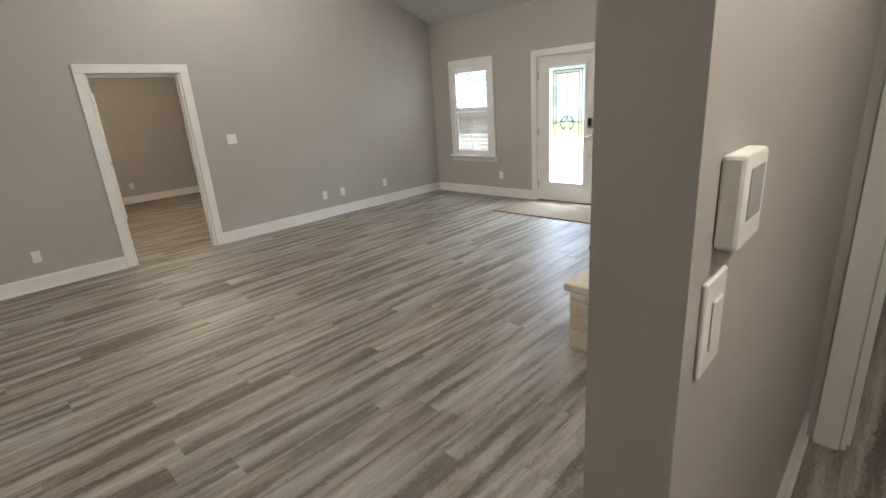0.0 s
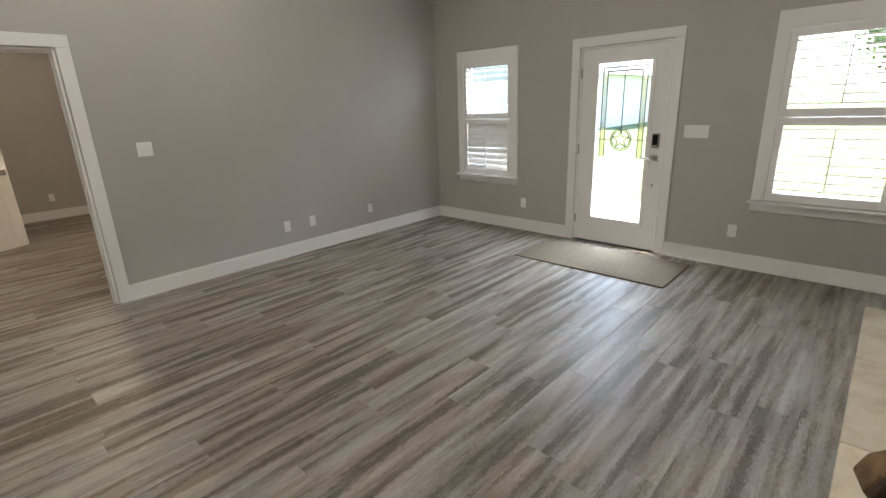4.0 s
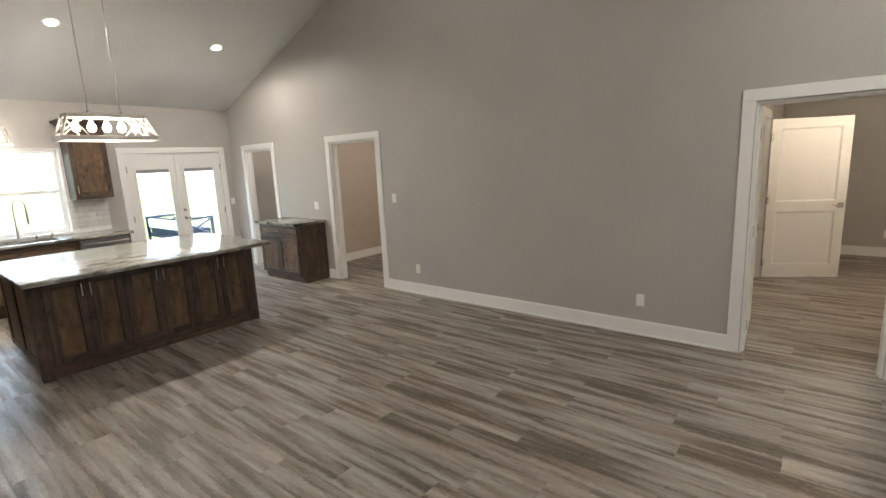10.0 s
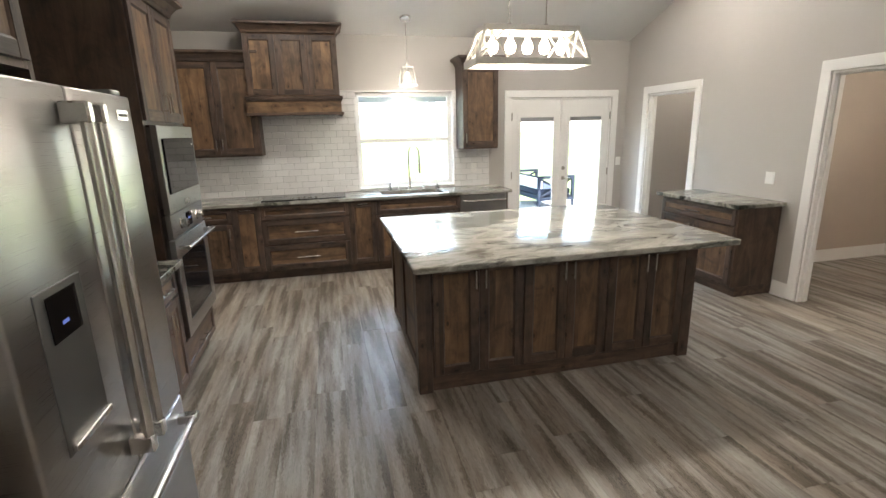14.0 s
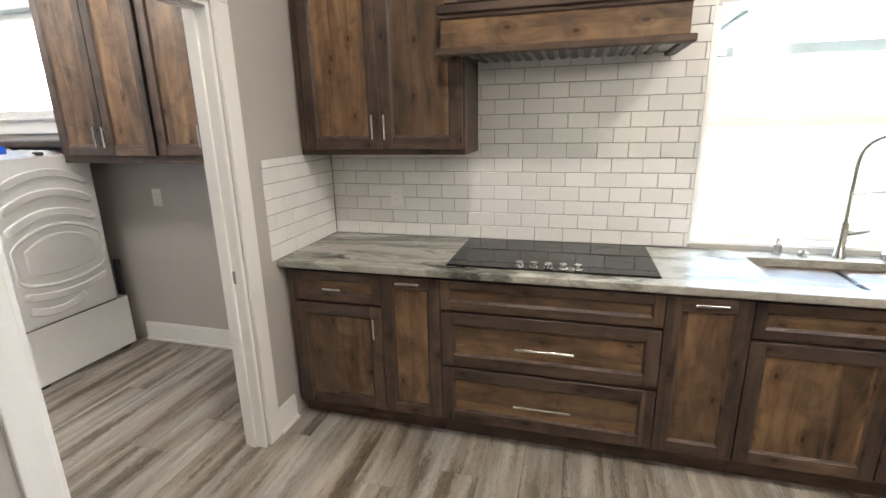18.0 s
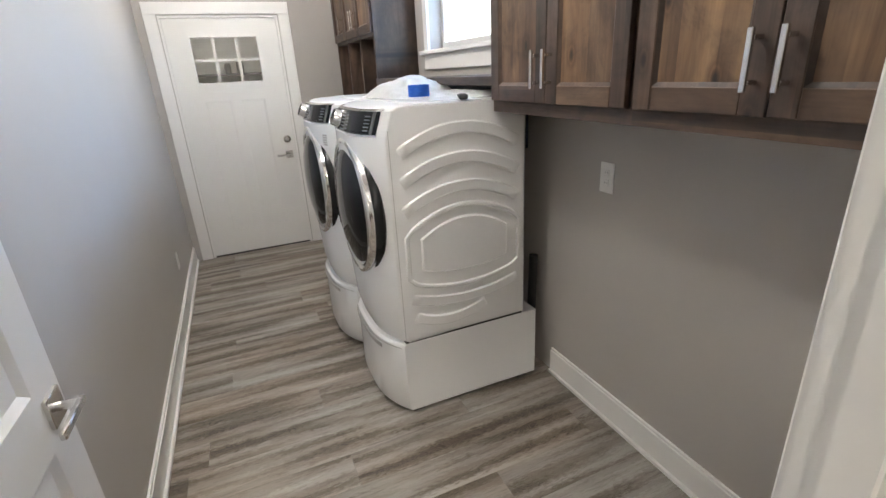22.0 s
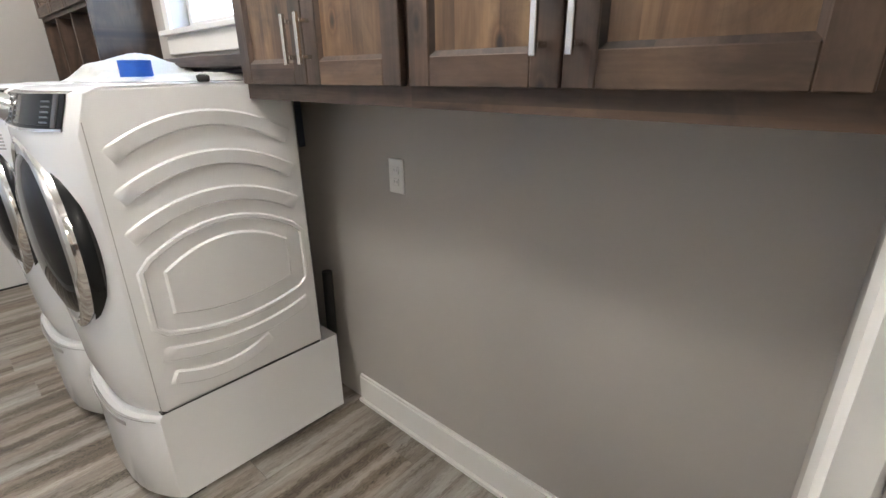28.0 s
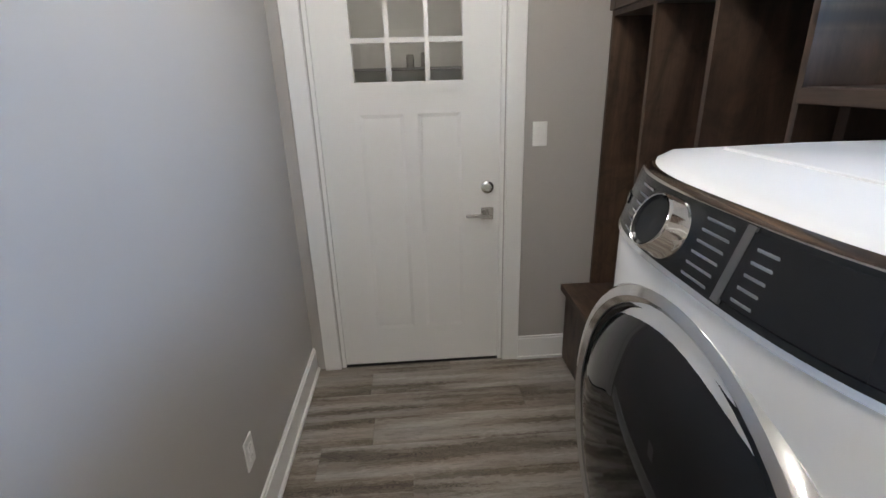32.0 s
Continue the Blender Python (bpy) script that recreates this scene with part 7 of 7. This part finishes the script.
# ---- outdoors ----
def tree(name, label, at, height, spread, seed):
    random.seed(seed)
    t = thing(name, label, "tree", Matrix.Translation(at), "yard trees")
    pts = [(0.15 * math.sin(k * 0.9 + seed) * k / 6, 0.15 * math.cos(k * 1.3 + seed) * k / 6, height * 0.75 * k / 6) for k in range(7)]
    part("trunk", tube(pts, [0.28 - 0.035 * k for k in range(7)], 9), M_TRUNK, t, smooth=True)
    limbs = bmesh.new()
    tips = []
    for k in range(9):
        a = k * 2.4 + seed
        z = height * random.uniform(0.3, 0.7)
        r = spread * random.uniform(0.5, 0.95)
        p0, p1, p2 = (0, 0, z), (r * 0.5 * math.cos(a), r * 0.5 * math.sin(a), z + height * 0.09), (r * math.cos(a), r * math.sin(a), z + height * random.uniform(0.1, 0.25))
        limbs = merge(limbs, tube([p0, p1, p2], [0.10, 0.06, 0.02], 6))
        tips += [p1, p2]
    part("limb", limbs, M_TRUNK, t)
    verts, faces = [], []
    for k in range(1500):
        c = random.choice(tips)
        p = Vector(c) + Vector((random.gauss(0, 1), random.gauss(0, 1), random.gauss(0, 0.8))) * spread * 0.27 + Vector((0, 0, height * 0.06))
        u = Vector((random.gauss(0, 1), random.gauss(0, 1), random.gauss(0, 1))).normalized()
        v = u.cross(Vector((random.gauss(0, 1), random.gauss(0, 1), random.gauss(0, 1)))).normalized()
        s = random.uniform(0.12, 0.30)
        b = len(verts)
        verts += [tuple(p + u * s), tuple(p + v * s * 0.6), tuple(p - u * s), tuple(p - v * s * 0.6)]
        faces.append((b, b + 1, b + 2, b + 3))
    me = bpy.data.meshes.new("crown")
    me.from_pydata(verts, [], faces)
    me.materials.append(M_LEAF)
    part("crown", me, None, t)
    return t


t1 = tree("tree", "leafy green yard tree", (38, -13, -0.35), 9, 3.6, 3)
t2 = tree("tree", "leafy green yard tree", (-72, -34, -0.35), 8, 4.2, 8)
for k, (x, y, r) in enumerate(((25, -8.5, 60), (31, -5.5, 160), (44, -22, 40), (52, -4, 100), (48, -15, 10), (46, -30, 200), (54, -10, 70), (40, 6, 10), (50, -19, 300))):
    copy_thing(t1, pose(x, y, -0.35, 0, 0, r))
for k, (x, y, r) in enumerate(((-74, 66, 40), (-70, -27, 100), (-82, -32, 200), (-69, 72, 70), (-78, -42, 120), (-84, -48, 20))):
    copy_thing(t2, pose(x, y, -0.35, 0, 0, r))

# porch roof with a truss over the patio and a neighbour's house in front
pr = thing("patio_cover", "white timber patio cover on posts", "patio cover")
part("roof", boxes((-17.4, XK - 0.17, -5.2, 1.4, 2.75, 2.85)), M_SIDING, pr)
for y in (-5.0, -1.9, 1.2):
    part("post", boxes((-17.3, -17.15, y - 0.07, y + 0.07, -0.05, 2.75)), M_SIDING, pr)
part("beam", boxes((-17.32, -17.13, -5.2, 1.4, 2.25, 2.36)), M_GREYPAINT, pr, "grey beam")
for k in range(5):
    a_ = radians(35 + 27.5 * k)
    part("fan_brace", tube([(-17.22, -3.08 + 0.06 * math.cos(a_), 2.36 + 0.04 * math.sin(a_)), (-17.22, -3.08 + 0.39 * math.cos(a_) / math.sin(a_), 2.75)], 0.03, 6), M_GREYPAINT, pr, "grey fanned brace")
bx_ = thing("patio_sofa", "blue cushioned patio sofa with crossed frame", "outdoor sofa", pose(-17.0, 0.5, -0.05, 0, 0, 90))
part("seat_cushion", boxes((-0.35, 0.35, -0.9, 0.9, 0.30, 0.44), bevel=0.03, segments=2), M_NAVY, bx_)
part("back_cushion", boxes((-0.40, -0.28, -0.88, 0.88, 0.44, 0.66), bevel=0.03, segments=2), M_SIDING, bx_, "pale back cushion")
part("back_rail", boxes((-0.42, -0.38, -0.89, 0.89, 0.69, 0.72)), M_NAVY, bx_)
for y in (-0.92, 0.92):
    part("side_frame", merge(boxes((-0.42, -0.36, y - 0.03, y + 0.03, 0, 0.72), (0.36, 0.42, y - 0.03, y + 0.03, 0, 0.72), (-0.36, 0.36, y - 0.03, y + 0.03, 0.66, 0.72), (-0.36, 0.36, y - 0.03, y + 0.03, 0.2, 0.26)),
                             tube([(-0.37, y, 0.26), (0.37, y, 0.66)], 0.025, 6), tube([(0.37, y, 0.26), (-0.37, y, 0.66)], 0.025, 6)), M_NAVY, bx_, "blue painted crossed side frame")
part("base", boxes((-0.36, 0.36, -0.889, 0.889, 0.2, 0.299)), M_NAVY, bx_)
nb = thing("neighbour_house", "white sided house across the lawn", "house", Matrix.Translation((28, 16.0, -0.35)))
part("wall", boxes((-4, 4, -7, 7, 0, 3.2)), M_SIDING, nb)
part("roof", prism([(-7.5, 3.2), (7.5, 3.2), (0, 6.2)], -4.4, 4.4, "x"), M_GREYPAINT, nb)
for y in (-4, 0, 4):
    wn = part("window", boxes((-4.06, -4.001, y - 0.7, y + 0.7, 0.9, 2.4)), M_TRIM, nb)
    part("pane", boxes((-4.07, -4.061, y - 0.6, y + 0.6, 1.0, 2.3)), M_CONC, wn)
structure("roof", boxes((-13.2, 0.3, -14.2, YS - 0.001, 2.96, 3.05), (-13.2, 0.3, WT + 0.001, 5.2, 2.76, 2.85)), M_GREYPAINT, "flat grey roof over the side rooms")

# ---- tiles, stones and planks, piece by piece ----
TW, TH, TG = 0.1524, 0.0762, 0.0024
M_TILE = material("glazed_white_tile", 0.10, 0, (0.78, 0.77, 0.74))[0]
_t = M_TILE.node_tree
_b = _t.nodes["Principled BSDF"]
_v, _r = coords(_t, (1, 1, 1))
_n = node(_t, "ShaderNodeTexNoise", Scale=9.0, Detail=2.0)
_t.links.new(_v, _n.inputs["Vector"])
bump(_t, _b, _n.outputs["Fac"], 0.35, 0.006)
_t.links.new(ramp(_t, _r, ((0.0, (0.74, 0.73, 0.71)), (1.0, (0.81, 0.80, 0.78)))), _b.inputs["Base Color"])
tile_cache = {}


def tile_mesh(w, h):
    """A tile of that size in its own plane: x out of the wall, y along, z up."""
    key = (round(w, 4), round(h, 4))
    if key not in tile_cache:
        bm = bmesh.new()
        e = 0.0025
        lo = [bm.verts.new((0, y, z)) for y, z in ((0, 0), (w, 0), (w, h), (0, h))]
        mi = [bm.verts.new((0.007, y, z)) for y, z in ((0, 0), (w, 0), (w, h), (0, h))]
        hi = [bm.verts.new((0.0095, y, z)) for y, z in ((e, e), (w - e, e), (w - e, h - e), (e, h - e))]
        for a, b in ((lo, mi), (mi, hi)):
            for k in range(4):
                bm.faces.new((a[k], a[(k + 1) % 4], b[(k + 1) % 4], b[k]))
        bm.faces.new(hi)
        bmesh.ops.recalc_face_normals(bm, faces=bm.faces)
        tile_cache[key] = mesh_of("tile", bm, M_TILE)
    return tile_cache[key]


def tile_field(parent, y0, y1, z0, z1, place, clear=()):
    """Running bond over a rectangle, cut at its edges and left out of the clear rectangles (ya, yb, za, zb)."""
    row, z = 0, z0
    while z < z1 - 0.012:
        h = min(TH - TG, z1 - z)
        y = y0 - (TW / 2 if row % 2 else 0)
        while y < y1 - 0.008:
            a, b = max(y, y0), min(y + TW - TG, y1)
            y += TW
            spans = [(a, b)]
            for ya, yb, za, zb in clear:
                if z + h / 2 > za and z + h / 2 < zb:
                    spans = [s for p, q in spans for s in ((p, min(q, ya)), (max(p, yb), q)) if s[1] - s[0] > 0.008]
            for a2, b2 in spans:
                if b2 - a2 > 0.008:
                    part("tile", tile_mesh(b2 - a2, h), None, parent, at=place(a2, z))
        z += TH
        row += 1


bs = thing("backsplash", "glossy white subway tile backsplash with dark joints", "backsplash", kind="structure")
part("grout", boxes((XK + 0.0005, XK + 0.006, YS, KW[0], 0.912, 2.15), (XK + 0.0005, XK + 0.006, KW[1], -2.05, 0.912, 2.15)), M_GROUT, bs, "dark grout")
tile_field(bs, YS + 0.011, -2.05, 0.914, 2.15, lambda y, z: Matrix.Translation((XK + 0.001, y, z)), ((KW[0], KW[1], 0.9, 2.2), (-5.82, -4.92, 1.47, 2.3), (-4.95, -4.01, 1.90, 2.3), (-2.48, -2.06, 1.47, 2.3)))
part("grout", boxes((-12.372, XK + 0.012, YS + 0.0005, YS + 0.006, 0.912, 1.41)), M_GROUT, bs, "dark grout")
tile_field(bs, 0.0, 0.665, 0.914, 1.41, lambda y, z: pose(-12.37 - 0.665 + y, YS + 0.001, z) @ Matrix(((0, 1, 0, 0), (1, 0, 0, 0), (0, 0, 1, 0), (0, 0, 0, 1))))


def stone_mesh(w, h, d, seed):
    """A rough dressed block: w along, h up, d out of the wall, with a rounded uneven outline and face."""
    rnd = random.Random(seed)
    bm = bmesh.new()
    tl, tr, bl, br = [rnd.uniform(-0.006, 0.006) for _ in range(4)]
    nx, nz = max(4, int(w / 0.05)), max(4, int(h / 0.04))
    round_ = min(w, h) * 0.11
    g = []
    for j in range(nz + 1):
        row = []
        for i in range(nx + 1):
            u, v = i / nx, j / nz
            edge = i in (0, nx) or j in (0, nz)
            lo, hi = bl + (br - bl) * u, tl + (tr - tl) * u
            x, z = w * u, lo + (h + hi - lo) * v
            dx, dz = min(x, w - x), min(h * v, h - h * v)
            if dx < round_ and dz < round_:
                ax, az = round_ - dx, round_ - dz
                r = math.hypot(ax, az)
                if r > 1e-6:
                    k = max(ax, az) / r
                    x += (ax - ax * k) * (1 if u < 0.5 else -1)
                    z += (az - az * k) * (1 if v < 0.5 else -1)
            rim_d = min(min(u, 1 - u) * w, min(v, 1 - v) * h)
            out = d - 0.011 * math.exp(-rim_d / 0.010) + (0 if edge else rnd.uniform(-0.004, 0.004))
            row.append(bm.verts.new((x, out, z)))
        g.append(row)
    for j in range(nz):
        for i in range(nx):
            bm.faces.new((g[j][i], g[j][i + 1], g[j + 1][i + 1], g[j + 1][i]))
    rim = [g[0][i] for i in range(nx + 1)] + [g[j][nx] for j in range(1, nz + 1)] + [g[nz][i] for i in range(nx - 1, -1, -1)] + [g[j][0] for j in range(nz - 1, 0, -1)]
    back = [bm.verts.new((v.co.x, 0, v.co.z)) for v in rim]
    for k in range(len(rim)):
        q = (k + 1) % len(rim)
        bm.faces.new((rim[k], rim[q], back[q], back[k]))
    bmesh.ops.recalc_face_normals(bm, faces=bm.faces)
    return mesh_of("stone", bm, M_STONE, True)


def stone_wall(parent, w, h, place, seed):
    """Broken ashlar: the rectangle is split again and again into uneven blocks."""
    rnd = random.Random(seed)
    todo, s = [(0.0, 0.0, w, h)], seed * 1000
    while todo:
        x, z, rw, rh = todo.pop()
        if rh > 0.20 or (rh > 0.13 and rnd.random() < 0.55 and rh >= rw * 0.45):
            c = rh * rnd.uniform(0.36, 0.64)
            todo += [(x, z, rw, c), (x, z + c, rw, rh - c)]
        elif rw > 0.36 or (rw > rh * 2.3) or (rw > 0.24 and rnd.random() < 0.35):
            c = rw * rnd.uniform(0.34, 0.66)
            todo += [(x, z, c, rh), (x + c, z, rw - c, rh)]
        else:
            s += 1
            part("stone", stone_mesh(rw - 0.009, rh - 0.009, 0.05, s), None, parent, at=place(x + 0.0045, z + 0.0045))


SWAP = Matrix(((0, -1, 0, 0), (1, 0, 0, 0), (0, 0, 1, 0), (0, 0, 0, 1)))   # along +y, out to -x
stone_wall(fp, FY - YS, 1.56, lambda a, z: pose(FX0 + 0.03, YS + a, z) @ SWAP, 1)
stone_wall(fp, -4.74 - FY, HZ - 0.05, lambda a, z: pose(FX0 + 0.03, FY + a, z) @ SWAP, 2)
FLIP = Matrix(((-1, 0, 0, 0), (0, 1, 0, 0), (0, 0, 1, 0), (0, 0, 0, 1)))
stone_wall(fp, FX1 - FX0, HZ - 0.05, lambda a, z: pose(FX1 - a, -4.78, z) @ FLIP, 3)
stone_wall(fp, FX1 - FX0, 1.56 - HZ, lambda a, z: pose(FX1 - a, FY - 0.05, HZ + z) @ FLIP, 4)
stone_wall(fp, FY - YS + 0.36, HZ - 0.05, lambda a, z: pose(FX1 - 0.03, -4.75 - a, z) @ pose(0, 0, 0, 0, 0, -90), 5)

PW, PL = 0.182, 1.22
plank_cache = {}


def plank_mesh(w, h):
    key = (round(w, 3), round(h, 3))
    if key not in plank_cache:
        bm = bmesh.new()
        e = 0.0005
        lo = [bm.verts.new((x, y, -0.005)) for x, y in ((0, 0), (w, 0), (w, h), (0, h))]
        hi = [bm.verts.new((x, y, 0.0)) for x, y in ((e, e), (w - e, e), (w - e, h - e), (e, h - e))]
        for k in range(4):
            bm.faces.new((lo[k], lo[(k + 1) % 4], hi[(k + 1) % 4], hi[k]))
        bm.faces.new(hi)
        bmesh.ops.recalc_face_normals(bm, faces=bm.faces)
        plank_cache[key] = mesh_of("plank", bm, M_PLANK)
    return plank_cache[key]


def planks(parent, x0, x1, y0, y1, singles, seed):
    """Boards along x with staggered ends; those outside the singles' rectangle go into one joined part."""
    rnd = random.Random(seed)
    verts, faces, count = [], [], 0
    y = y1
    while y > y0 + 0.01:
        h = min(PW, y - y0)
        x = x0 - rnd.uniform(0, PL)
        while x < x1 - 0.01:
            a, b = max(x, x0), min(x + PL, x1)
            x += PL
            if b - a < 0.01:
                continue
            cx_, cy_ = (a + b) / 2, y - h / 2
            sx0, sx1, sy0, sy1 = singles
            if sx0 < cx_ < sx1 and sy0 < cy_ < sy1 and count < 300:
                count += 1
                part("plank", plank_mesh(b - a - 0.0004, h - 0.0004), None, parent, at=(a, y - h, 0))
            else:
                e = 0.0007
                i = len(verts)
                verts += [(a, y - h, -0.005), (b, y - h, -0.005), (b, y, -0.005), (a, y, -0.005), (a + e, y - h + e, 0), (b - e, y - h + e, 0), (b - e, y - e, 0), (a + e, y - e, 0)]
                faces += [(i + 4, i + 5, i + 6, i + 7), (i, i + 1, i + 5, i + 4), (i + 1, i + 2, i + 6, i + 5), (i + 2, i + 3, i + 7, i + 6), (i + 3, i, i + 4, i + 7)]
        y -= PW
    if verts:
        me = bpy.data.meshes.new("more_planks")
        me.from_pydata(verts, [], faces)
        me.materials.append(M_PLANK_REST)
        tagged(part("more_planks", me, None, parent, "grey wood-look planks"), kind="stuff")


fl = thing("floor", "grey-brown wood-look vinyl plank floor", "floor", kind="structure")
planks(fl, XK, 0.0, YS - WT, 0.0, (-12.9, -1.2, -5.3, -0.35), 7)
fl2 = thing("floor_laundry", "grey-brown wood-look plank laundry floor", "floor", kind="structure")
planks(fl2, XK, XL + 0.02, YE, YS - WT, (-13, -10, -11, -5), 9)
fl3 = thing("floor_rooms", "grey-brown wood-look plank floor of the side rooms", "floor", kind="structure")
planks(fl3, -13.1, -2.3, 0.0, 5.1, (0, 0, 0, 0), 11)
planks(fl3, -8.2, 0.0, -7.5, YS - WT, (0, 0, 0, 0), 13)
